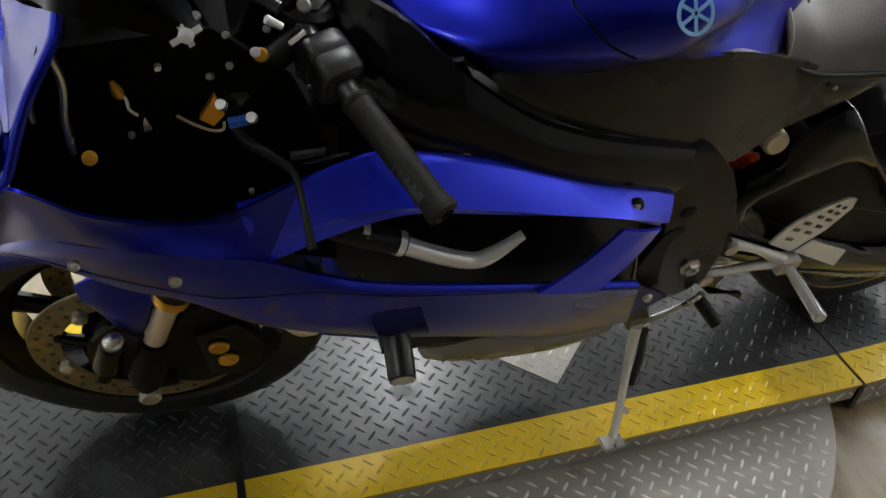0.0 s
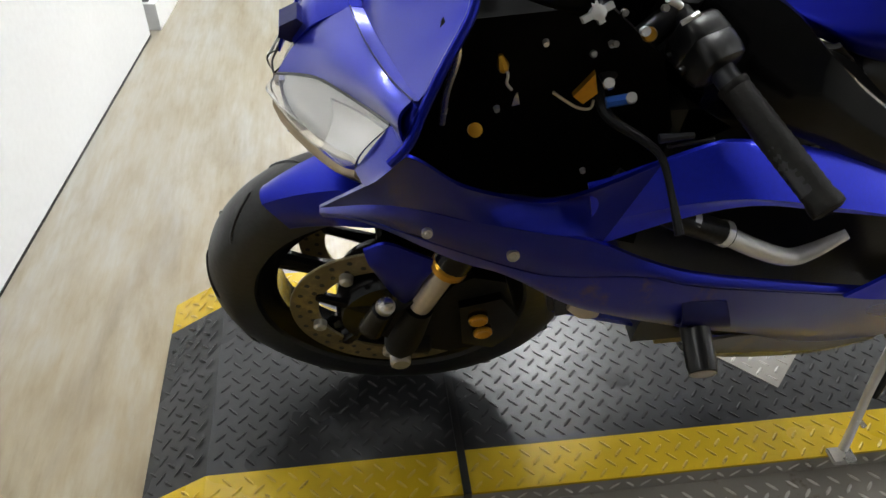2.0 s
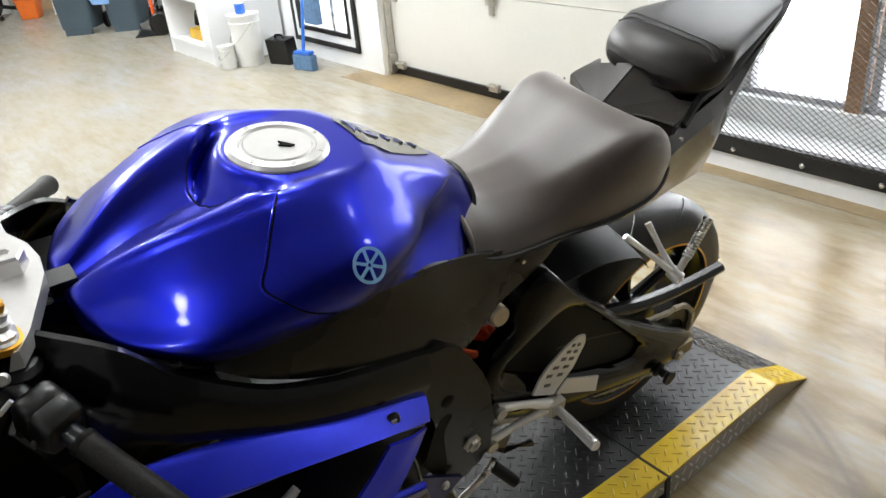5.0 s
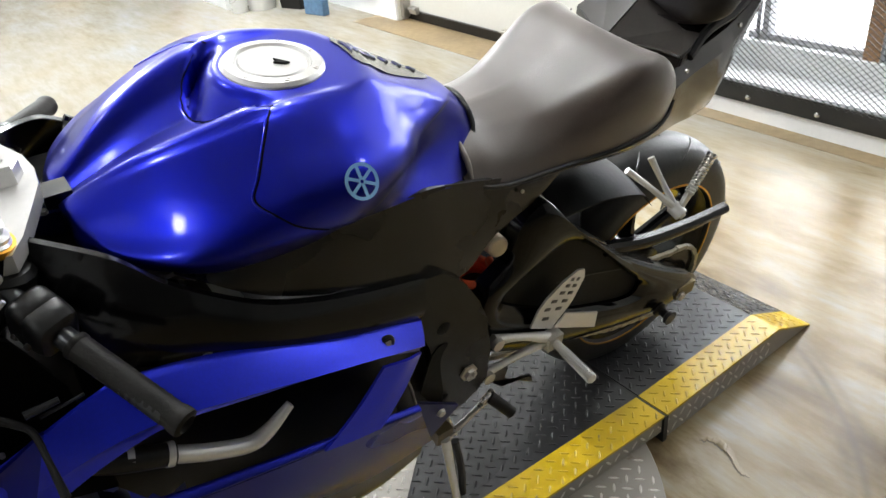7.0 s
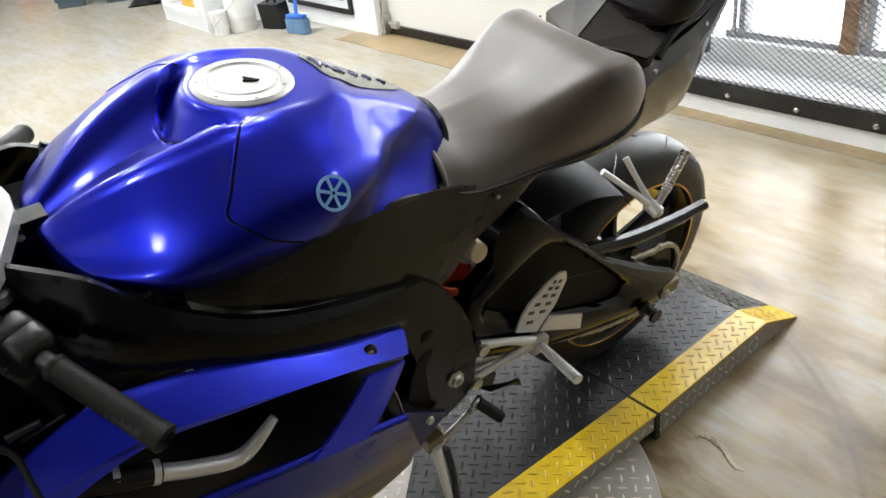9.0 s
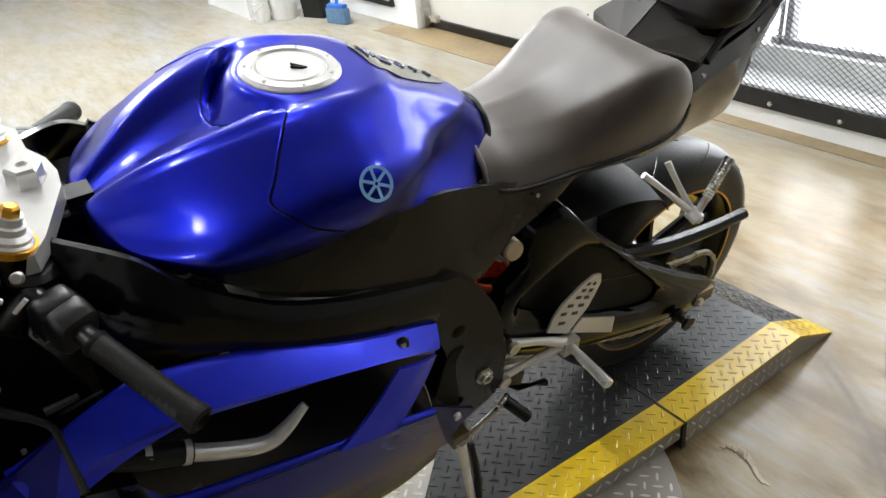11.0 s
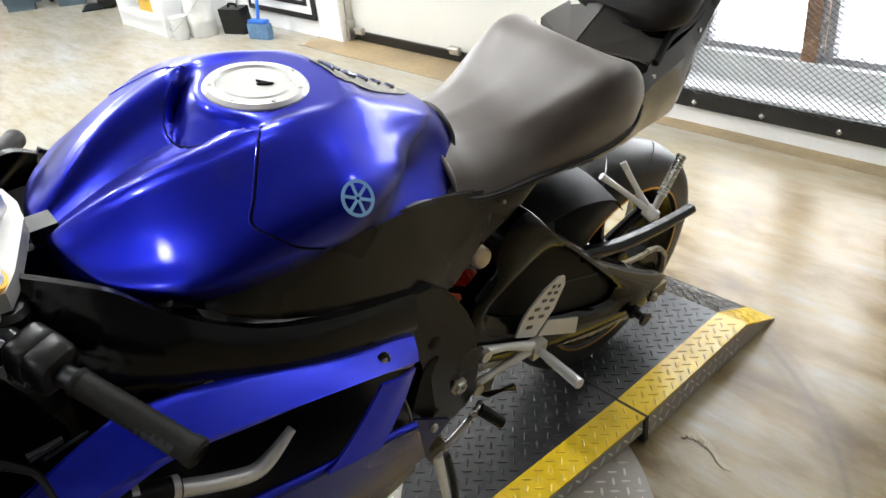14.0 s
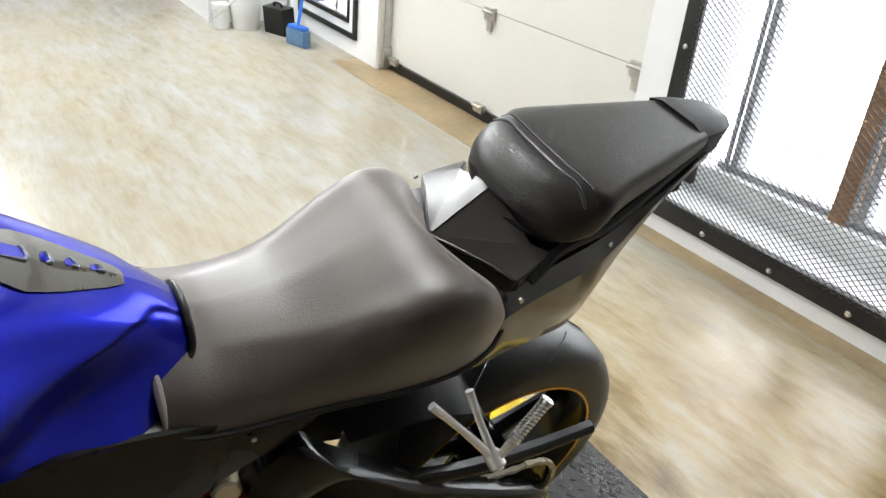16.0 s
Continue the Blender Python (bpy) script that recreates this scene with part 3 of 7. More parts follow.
for lx, ly, watts in LAMPS:
    t_ = thing("ceiling_lamp", "unseen round white ceiling lamp added with a glowing diffuser", "ceiling lamp", "ceiling lamps", m=pose(lx, ly, CEIL))
    part("housing", lathe([(0.15, 0), (0.15, -0.03), (0.13, -0.05), (0.115, -0.05), (0.115, -0.03)][::-1]), WHITE, t_)
    o = part("diffuser", lathe([(0.11, -0.052), (0.11, -0.045), (0.10, -0.036)]), BULB, t_)
    o.visible_shadow = True

# ---- the lift: turntable disc, deck and ramps ----
ZP = 0.075
DECK_Y0, DECK_Y1, BAND = -0.167, 0.378, 0.080
SKEW = 0.042
SEAM_F, SEAM_R = -0.556, 0.624
FOLD_F, FOLD_R, TIP_F, TIP_R = -0.970, 1.064, -1.088, 1.226
DISC_C, DISC_R, DISC_Z = (0.034, 0.108), 0.60, 0.026


def lug_mesh(name, spots, material, parent, label=""):
    """Raised lens-shaped lugs of tread plate, joined."""
    vs, fs = [], []
    for x, y, z, ang, tilt in spots:
        i = len(vs)
        ca, sa = math.cos(ang), math.sin(ang)
        for u, v, h in ((-0.0128, 0, 0), (-0.006, 0.0030, 0), (0.006, 0.0030, 0), (0.0128, 0, 0), (0.006, -0.0030, 0), (-0.006, -0.0030, 0), (-0.007, 0, 0.0019), (0.007, 0, 0.0019)):
            dx, dy = u * ca - v * sa, u * sa + v * ca
            vs.append((x + dx, y + dy, z + h - 0.0002 + tilt * dx))
        for f in ((0, 6, 1), (1, 6, 7, 2), (2, 7, 3), (3, 7, 4), (4, 7, 6, 5), (5, 6, 0)):
            fs.append(tuple(i + k for k in reversed(f)))
    me = bpy.data.meshes.new(name)
    me.from_pydata(vs, [], fs)
    me.materials.append(material)
    o = new(name, me)
    o.parent = parent
    o["kind"] = "stuff"
    if label:
        o["label"] = label
    return o


def tread(x0, x1, y0, y1, zf, tilt, keep=lambda x, y: True, pitch=0.0245):
    out = []
    h = pitch / math.sqrt(2)
    for i in range(int(math.floor(x0 / h)), int(math.ceil(x1 / h)) + 1):
        for j in range(int(math.floor(y0 / h)), int(math.ceil(y1 / h)) + 1):
            x, y = i * h, j * h
            if (i + j) % 2 == 0 and x0 + 0.010 < x < x1 - 0.010 and y0 + 0.010 < y < y1 - 0.010 and keep(x, y):
                out.append((x, y, zf(x), radians(45 if j % 2 else -45), tilt))
    return out


def motorcycle_lift():
    d = thing("motorcycle_lift", "black tread-plate motorcycle turntable with yellow edges and ramps", "motorcycle lift")
    flat = lambda x: ZP
    down_r = lambda x: ZP if x < FOLD_R else ZP * (TIP_R - x) / (TIP_R - FOLD_R) + 0.004
    down_f = lambda x: ZP if x > FOLD_F else ZP * (x - TIP_F) / (FOLD_F - TIP_F) + 0.004

    skew = lambda x: SKEW * max(0.0, x - SEAM_R)

    def deck(name, xs, zs, y0, y1, m_, lab=""):
        top = [[(x, y + skew(x), z) for y in (y0, y1)] for x, z in zip(xs, zs)]
        bm = bmesh.new()
        a = [[bm.verts.new(p) for p in r] for r in top]
        b = [[bm.verts.new((p[0], p[1], max(0.0005, p[2] - 0.006))) for p in r] for r in top]
        for k in range(len(xs) - 1):
            bm.faces.new((a[k][0], a[k + 1][0], a[k + 1][1], a[k][1]))
            bm.faces.new((b[k][1], b[k + 1][1], b[k + 1][0], b[k][0]))
            for q in (0, 1):
                bm.faces.new((a[k][q], b[k][q], b[k + 1][q], a[k + 1][q]))
        bm.faces.new((a[0][0], a[0][1], b[0][1], b[0][0]))
        bm.faces.new((a[-1][1], a[-1][0], b[-1][0], b[-1][1]))
        return part(name, bm, m_, d, lab, 5)

    g = 0.004
    sections = (([SEAM_F + g, SEAM_R - g], [ZP, ZP], "deck"), ([SEAM_R + g, FOLD_R, TIP_R], [ZP, ZP, 0.005], "rear_ramp"), ([TIP_F, FOLD_F, SEAM_F - g], [0.005, ZP, ZP], "front_ramp"))
    for xs, zs, nm in sections:
        deck(nm, xs, zs, DECK_Y0 + BAND, DECK_Y1 - BAND, PLATE_BLACK)
        for y0, y1 in ((DECK_Y0, DECK_Y0 + BAND), (DECK_Y1 - BAND, DECK_Y1)):
            deck("edge_band", xs, zs, y0, y1, PLATE_YELLOW, "worn yellow painted tread plate")
        # skirts
        for y in (DECK_Y0 + 0.004, DECK_Y1 - 0.010):
            sk = bmesh.new()
            lo = DISC_Z + 0.002 if nm == "deck" else 0.001
            a = [sk.verts.new((x, y + skew(x), lo)) for x in xs]
            b = [sk.verts.new((x, y + skew(x), max(lo + 0.0005, z - 0.0062))) for x, z in zip(xs, zs)]
            a2 = [sk.verts.new((x, y + skew(x) + 0.006, lo)) for x in xs]
            b2 = [sk.verts.new((x, y + skew(x) + 0.006, max(lo + 0.0005, z - 0.0062))) for x, z in zip(xs, zs)]
            for k in range(len(xs) - 1):
                sk.faces.new((a[k], a[k + 1], b[k + 1], b[k]))
                sk.faces.new((a2[k + 1], a2[k], b2[k], b2[k + 1]))
            part("skirt", sk, PLATE_SILVER, d, "bare tread-plate skirt", 5)
    black, yellow = [], []
    for x0, x1, zf in ((SEAM_F, SEAM_R, flat), (SEAM_R, FOLD_R, flat), (FOLD_F, SEAM_F, flat)):
        black += tread(x0, x1, DECK_Y0 + BAND, DECK_Y1 - BAND, zf, 0)
        yellow += tread(x0, x1, DECK_Y0, DECK_Y0 + BAND, zf, 0) + tread(x0, x1, DECK_Y1 - BAND, DECK_Y1, zf, 0)
    for x0, x1, zf, tl in ((FOLD_R, TIP_R, down_r, -0.5), (TIP_F, FOLD_F, down_f, 0.64)):
        black += tread(x0, x1, DECK_Y0 + BAND, DECK_Y1 - BAND, zf, tl)
        yellow += tread(x0, x1, DECK_Y0, DECK_Y0 + BAND, zf, tl) + tread(x0, x1, DECK_Y1 - BAND, DECK_Y1, zf, tl)
    black = [(x, y + skew(x), z, a, t) for x, y, z, a, t in black]
    yellow = [(x, y + skew(x), z, a, t) for x, y, z, a, t in yellow]
    lug_mesh("tread_relief", black, LUG_BLACK, d, "raised black tread lugs, scuffed bright")
    lug_mesh("tread_relief", yellow, LUG_YELLOW, d, "raised yellow tread lugs")
    # lugs of the skirts, standing
    sk = []
    for x0, x1, lo in ((SEAM_R, FOLD_R, 0.0), (FOLD_F, SEAM_F, 0.0), (SEAM_F, SEAM_R, DISC_Z)):
        for k in range(int((x1 - x0) / 0.0262)):
            for q in range(2):
                z = lo + 0.014 + q * 0.0262 + 0.004
                if z < 0.062:
                    sk.append((x0 + 0.013 + k * 0.0262, 0, z, radians(45 if (k + q) % 2 else -45), 0))
    o = lug_mesh("skirt_relief", [(x, z, -skew(x), a, -SKEW if x > SEAM_R else 0) for x, _, z, a, _ in sk], LUG_SILVER, d)
    o.matrix_basis = Matrix.Translation((0, DECK_Y0 + 0.004, 0)) @ Matrix.Rotation(radians(90), 4, "X")
    # bare diamond plate let into the middle of the deck
    cx, cy, hd = 0.035, 0.105, 0.128
    dp_ = bmesh.new()
    lo = [dp_.verts.new((cx + hd * a, cy + hd * b, ZP - 0.003)) for a, b in ((0, -1), (1, 0), (0, 1), (-1, 0))]
    hi = [dp_.verts.new((cx + hd * a, cy + hd * b, ZP + 0.0015)) for a, b in ((0, -1), (1, 0), (0, 1), (-1, 0))]
    dp_.faces.new(hi)
    for k in range(4):
        dp_.faces.new((lo[k], lo[(k + 1) % 4], hi[(k + 1) % 4], hi[k]))
    part("centre_plate", dp_, PLATE_SILVER, d, "bare tread plate let into the deck", 5)
    lug_mesh("centre_relief", tread(cx - hd, cx + hd, cy - hd, cy + hd, lambda x: ZP + 0.0015, 0, lambda x, y: abs(x - cx) + abs(y - cy) < hd - 0.012), LUG_SILVER, d, "bright raised tread lugs")
    # wet oil drip
    rnd = random.Random(9)
    rad = [rnd.uniform(0.6, 1.1) for _ in range(14)]
    oil = [[(-0.252 + 0.030 * f * q * math.cos(2 * math.pi * k / 14), 0.030 + 0.022 * f * q * math.sin(2 * math.pi * k / 14), ZP + 0.0006 + 0.0004 * (1 - f)) for k, q in enumerate(rad)] for f in (1.0, 0.7, 0.05)]
    part("oil_drip", skin(oil, True, True), OIL, d, "black wet oil drip on the deck")
    # seams
    for x in (SEAM_F, SEAM_R):
        part("seam", box(x - 0.0065, DECK_Y0 - 0.002, 0.002, x + 0.0065, DECK_Y1 + 0.002, ZP - 0.002 if x > 0 else ZP + 0.003, 0.001), SEAM, d, "black gap between deck and ramp")
    return d


motorcycle_lift()


def turntable():
    d = thing("turntable_disc", "round bare tread-plate turntable disc under the lift", "turntable")
    part("plate", lathe([(0.1, 0.002), (DISC_R - 0.002, 0.002), (DISC_R, 0.004), (DISC_R, DISC_Z - 0.002), (DISC_R - 0.002, DISC_Z), (0.1, DISC_Z)], pose(*DISC_C, 0), 96), PLATE_SILVER, d)
    keep = lambda x, y: (x - DISC_C[0]) ** 2 + (y - DISC_C[1]) ** 2 < (DISC_R - 0.015) ** 2 and (y < DECK_Y0 or y > DECK_Y1)
    lug_mesh("tread_relief", tread(-0.7, 0.7, -0.6, 0.75, lambda x: DISC_Z, 0, keep, 0.0262), LUG_SILVER, d, "bright raised tread lugs")


turntable()

# ---- the motorcycle, leaning on its side stand ----
BIKE = pose(0, 0.09, ZP, 12.5, 0, 0)
bike = thing("motorcycle", "blue and black sport motorcycle leaning on its side stand", "motorcycle", m=BIKE)
FW, RW, RF, RR = (-0.652, 0.0, 0.276), (0.710, 0.0, 0.286), 0.276, 0.286


def torus_profile(r, w, bead, n=16):
    """The outline of a tyre: radius and height pairs, round on top, bead to bead."""
    out = []
    for k in range(n + 1):
        a = math.pi * k / n
        out.append((bead + (r - bead) * math.sin(a) ** 0.62, -w / 2 * math.cos(a) * (1 - 0.12 * (1 - math.sin(a)))))
    return out


def wheel(name, at, r, w, rim_r, spokes, m_rim, gold_line):
    ax = Matrix.Translation(at) @ Matrix.Rotation(radians(90), 4, "X")
    d = new(name)
    d.parent = bike
    prof = torus_profile(r, w, rim_r)
    prof += [(rim_r - 0.004, w * 0.38), (rim_r - 0.004, -w * 0.38)]
    rings = [[(q * math.cos(a), q * math.sin(a), h) for a in np.linspace(0, 2 * math.pi, 72, endpoint=False)] for q, h in prof]
    bm = skin(rings + [rings[0]], True, False)
    bmesh.ops.remove_doubles(bm, verts=bm.verts, dist=1e-5)
    part("tyre", move(bm, ax), TYRE, d, "worn black sport tyre")
    # sipes in the tread
    gr = bmesh.new()
    for k in range(11):
        for sgn in (1, -1):
            a0 = 2 * math.pi * k / 11 + (0.28 if sgn < 0 else 0)
            line = []
            for u in np.linspace(0.12, 0.78, 9):
                h = sgn * w / 2 * u
                rr = rim_r + (r - rim_r) * max(0.0, 1 - (abs(h) / (w / 2 * 1.0)) ** 2) ** 0.31
                a = a0 + 0.42 * u**1.5
                line.append((rr * math.cos(a), rr * math.sin(a), h))
            join(gr, tube(line, [0.0006] + [0.0022] * 7 + [0.0006], 6, 12))
    part("tread_pattern", move(gr, ax), SEAM, d)
    rp = [(rim_r - 0.012, -w * 0.36), (rim_r + 0.006, -w * 0.40), (rim_r + 0.006, -w * 0.36), (rim_r - 0.02, -w * 0.2), (rim_r - 0.02, w * 0.2), (rim_r + 0.006, w * 0.36), (rim_r + 0.006, w * 0.40), (rim_r - 0.012, w * 0.36), (rim_r - 0.03, w * 0.2), (rim_r - 0.03, -w * 0.2)]
    rings = [[(q * math.cos(a), q * math.sin(a), h) for a in np.linspace(0, 2 * math.pi, 64, endpoint=False)] for q, h in rp]
    part("rim", move(skin(rings + [rings[0]], True, False), ax), m_rim, d)
    part("hub", lathe([(0.02, -w * 0.42), (0.045, -w * 0.40), (0.048, -0.02), (0.048, 0.02), (0.045, w * 0.40), (0.02, w * 0.42)], ax, 24), m_rim, d)
    for k in range(spokes):
        a = 2 * math.pi * k / spokes + 0.35
        b = tube([(0.03 * math.cos(a), 0.03 * math.sin(a), 0), ((rim_r * 0.55) * math.cos(a + 0.05), (rim_r * 0.55) * math.sin(a + 0.05), 0), ((rim_r - 0.018) * math.cos(a), (rim_r - 0.018) * math.sin(a), 0)], [0.019, 0.014, 0.017], 10, 8)
        part("spoke", move(b, ax), m_rim, d)
    return d, ax


def brake_disc(parent, at, y, r_out, r_in, holes, m_):
    ax = Matrix.Translation((at[0], y, at[2])) @ Matrix.Rotation(radians(90), 4, "X")
    part("brake_disc", lathe([(r_in, -0.0022), (r_out - 0.001, -0.0022), (r_out, 0), (r_out - 0.001, 0.0022), (r_in, 0.0022), (r_in, -0.0022)], ax, 64), m_, parent, "dusty drilled brake disc")
    hb = bmesh.new()
    for k in range(holes):
        for q, rr in enumerate((0.3, 0.7)):
            a = 2 * math.pi * (k + 0.5 * q) / holes
            rad = r_in + (r_out - r_in) * rr
            join(hb, lathe([(0.004, -0.0028), (0.004, 0.0028)], ax @ pose(rad * math.cos(a), rad * math.sin(a), 0), 8))
    part("disc_drilling", hb, SEAM, parent)
    cb = bmesh.new()
    for k in range(5):
        a = 2 * math.pi * k / 5
        join(cb, tube([(0.028 * math.cos(a), 0.028 * math.sin(a), 0.006), (r_in * 1.02 * math.cos(a + 0.25), r_in * 1.02 * math.sin(a + 0.25), 0.002)], [0.011, 0.008], 8, 3), ax)
        join(cb, lathe([(0.009, -0.005), (0.009, 0.006), (0.005, 0.008)], ax @ pose(r_in * math.cos(a + 0.25), r_in * math.sin(a + 0.25), 0), 12), None)
    part("disc_carrier", cb, BLACK_GLOSS, parent)


fwheel, fax = wheel("front_wheel", FW, RF, 0.108, 0.203, 5, BLACK_GLOSS, True)
fwheel.matrix_basis = pose(0, 0.022, 0.006) @ pose(*FW, 0, 0, -6) @ pose(-FW[0], -FW[1], -FW[2])
for yy in (-0.062, 0.062):
    brake_disc(fwheel, FW, yy, 0.150, 0.108, 30, BRASSY)
for k in range(5):
    a = 2 * math.pi * k / 5 + 0.9
    part("disc_bolt", lathe([(0.010, 0), (0.010, 0.010), (0.006, 0.013)], Matrix.Translation((FW[0] + 0.112 * math.cos(a), -0.064, FW[2] + 0.112 * math.sin(a))) @ Matrix.Rotation(radians(90), 4, "X"), 14), STEEL, fwheel)

rwheel, rax = wheel("rear_wheel", RW, RR, 0.152, 0.206, 5, BLACK_GLOSS, True)
rwheel.matrix_basis = pose(0, 0.022, 0)
spk = lathe([(0.060, -0.003), (0.088, -0.003), (0.092, 0), (0.088, 0.003), (0.060, 0.003), (0.060, -0.003)], Matrix.Translation((RW[0], -0.122, RW[2])) @ Matrix.Rotation(radians(90), 4, "X"), 44)
part("sprocket", spk, BLACK_GLOSS, rwheel)
part("rim_tape", lathe([(0.2055, -0.001), (0.2095, -0.001), (0.2095, 0.001), (0.2055, 0.001), (0.2055, -0.001)], Matrix.Translation((RW[0], -0.0672, RW[2])) @ Matrix.Rotation(radians(90), 4, "X"), 72), GOLD, rwheel, "thin gold rim stripe")

# fork: lower bright tube, gold collar, upper leg, foot with axle clamp
fork = new("front_fork")
fork.parent = bike
for sgn in (-1, 1):
    y = sgn * 0.105
    foot, low, mid, topf = Vector((-0.648, y, 0.310)), Vector((-0.626, y, 0.396)), Vector((-0.591, y, 0.484)), Vector((-0.425 if sgn < 0 else -0.405, y * (1 if sgn < 0 else 0.95), 0.925))
    b = tube([tuple(foot + Vector((0.006, 0, -0.014))), tuple(foot), tuple(low)], [0.018, 0.026, 0.020], 16, 8)
    join(b, rod((foot.x - 0.02, y, foot.z), (foot.x + 0.04, y, foot.z - 0.005), 0.020))
    part("fork_foot", b, MATT, fork, "black fork foot with axle clamp")
    part("fork_tube", rod(low, mid, 0.0155), CREAM, fork, "pale chromed fork tube")
    part("dust_seal", rod(mid - (topf - mid).normalized() * 0.006, mid + (topf - mid).normalized() * 0.012, 0.0245), GOLD, fork, "gold fork seal collar")
    part("fork_leg", rod(mid + (topf - mid).normalized() * 0.010, topf, 0.0255), BLACK_GLOSS, fork)
    tip = topf + (topf - mid).normalized() * 0.002
    part("fork_cap", lathe([(0.0, -0.02), (0.0225, -0.02), (0.0225, -0.002), (0.020, 0.0), (0.020, 0.004), (0.0145, 0.007), (0.0145, 0.014), (0.0115, 0.015), (0.0115, 0.023), (0.0, 0.023)], aim(tip, tip + (topf - mid)), 28), ALU_BRIGHT, fork, "bright machined fork cap")
    part("fork_clamp_ring", lathe([(0.020, -0.010), (0.0258, -0.010), (0.0258, -0.003), (0.020, -0.003)], aim(tip, tip + (topf - mid)), 28), GOLD, fork, "gold ring round the fork cap")
    part("fork_adjuster", lathe([(0.0, 0.022), (0.0085, 0.022), (0.0085, 0.031), (0.006, 0.033), (0.0, 0.033)], aim(tip, tip + (topf - mid)), 6), GOLD, fork, "gold hexagonal adjuster")
    ax_ = rod((FW[0], sgn * 0.085, FW[2]), (FW[0], sgn * 0.128, FW[2]), 0.015)
    part("axle_end", ax_, STEEL, fork)
    bolt = lathe([(0.012, 0), (0.0125, 0.012), (0.009, 0.014), (0.007, 0.020), (0.003, 0.022)], aim((-0.674, sgn * 0.116, 0.414), (-0.664, sgn * 0.120, 0.444)), 18)
    part("clamp_bolt", bolt, ALU, fork)
    part("clamp_boss", rod((-0.690, sgn * 0.112, 0.362), (-0.673, sgn * 0.116, 0.416), 0.019, 0.016), BLACK_GLOSS, fork)
    br = slab([(-0.635, 0.415), (-0.609, 0.400), (-0.583, 0.448), (-0.558, 0.462), (-0.514, 0.445), (-0.490, 0.359), (-0.511, 0.294), (-0.579, 0.274), (-0.640, 0.300), (-0.690, 0.345), (-0.688, 0.372), (-0.652, 0.395)], sgn * 0.092, sgn * 0.110, 0.006)
    part("caliper_bracket", br, MATT, fork, "black caliper bracket")
    # radial caliper
    c = slab([(-0.575, 0.41), (-0.52, 0.425), (-0.492, 0.375), (-0.495, 0.325), (-0.520, 0.295), (-0.565, 0.315)], y * 0.95 - 0.022, y * 0.95 + 0.022, 0.010)
    part("brake_caliper", c, BLACK_GLOSS, fork, "black radial brake caliper")
    for dx, dz in ((-0.542, 0.388), (-0.533, 0.354)):
        part("caliper_bolt", lathe([(0.004, 0.003), (0.0135, 0.003), (0.0135, 0.006), (0.011, 0.008), (0.006, 0.005)], aim((dx - 0.006, y * 0.95 + sgn * 0.022, dz - 0.006), (dx - 0.006, sgn * 1.0, dz)), 18), GOLD, fork, "gold caliper bolt")
part("hub_plate", lathe([(0.0, -0.048), (0.080, -0.046), (0.088, -0.03), (0.088, 0.03), (0.080, 0.046), (0.0, 0.048)], Matrix.Translation(FW) @ Matrix.Rotation(radians(90), 4, "X"), 40), BLACK_GLOSS, fork)
part("axle", rod((FW[0], -0.09, FW[2]), (FW[0], 0.09, FW[2]), 0.012), STEEL, fork)

# front fender over the tyre
rings = []
for a in np.linspace(radians(58), radians(124), 22):
    c, s_ = math.cos(a), math.sin(a)
    ring = []
    u = (a - radians(58)) / radians(66)
    hw = 0.062 if u < 0.6 else 0.062 - 0.040 * (u - 0.6) / 0.4
    for v in np.linspace(-1, 1, 13):
        rr = 0.288 + 0.010 * (1 - v * v) - 0.045 * max(0, abs(v) - 0.75) / 0.25
        ring.append((FW[0] + rr * c, hw * v, FW[2] + rr * s_))
    inner = [(x - 0.004 * c, y * 0.96, z - 0.004 * s_) for x, y, z in ring][::-1]
    rings.append(ring + inner)
part("front_fender", skin(rings), BLUE_COWL, bike, "blue front fender")
for sgn in (-1, 1):
    fl = panel([(-0.695, sgn * 0.092, 0.512), (-0.668, sgn * 0.100, 0.533), (-0.635, sgn * 0.104, 0.516), (-0.609, sgn * 0.105, 0.498)], [(-0.686, sgn * 0.094, 0.476), (-0.660, sgn * 0.100, 0.420), (-0.638, sgn * 0.104, 0.405), (-0.616, sgn * 0.105, 0.470)], 0.006, 0.004, 14, 6, (0, sgn, 0))
    part("fender_flank", fl, BLUE_COWL, bike, "blue fender mount flank")

# nose cowl with twin headlights
nose = new("nose_cowl")
nose.parent = bike
BROW = [(-0.772, -0.008, 0.722), (-0.746, -0.045, 0.751), (-0.723, -0.085, 0.778), (-0.689, -0.155, 0.811), (-0.669, -0.213, 0.843), (-0.660, -0.238, 0.843)]
BASE = [(-0.664, -0.050, 0.879), (-0.645, -0.090, 0.893), (-0.627, -0.122, 0.908), (-0.603, -0.172, 0.936), (-0.609, -0.190, 0.924), (-0.631, -0.215, 0.898)]
LAMP_LOW = [(-0.780, -0.008, 0.691), (-0.769, -0.035, 0.686), (-0.744, -0.085, 0.699), (-0.713, -0.150, 0.731), (-0.699, -0.195, 0.773)]
CHIN = [(-0.779, -0.008, 0.655), (-0.771, -0.030, 0.660), (-0.746, -0.080, 0.673), (-0.720, -0.130, 0.696), (-0.694, -0.188, 0.744)]
STEP = [(-0.681, -0.036, 0.821), (-0.676, -0.078, 0.833), (-0.668, -0.125, 0.846), (-0.658, -0.180, 0.862), (-0.650, -0.224, 0.878)]
LIP = [(-0.693, -0.034, 0.821), (-0.688, -0.074, 0.829), (-0.679, -0.122, 0.840), (-0.665, -0.178, 0.855), (-0.654, -0.222, 0.875)]
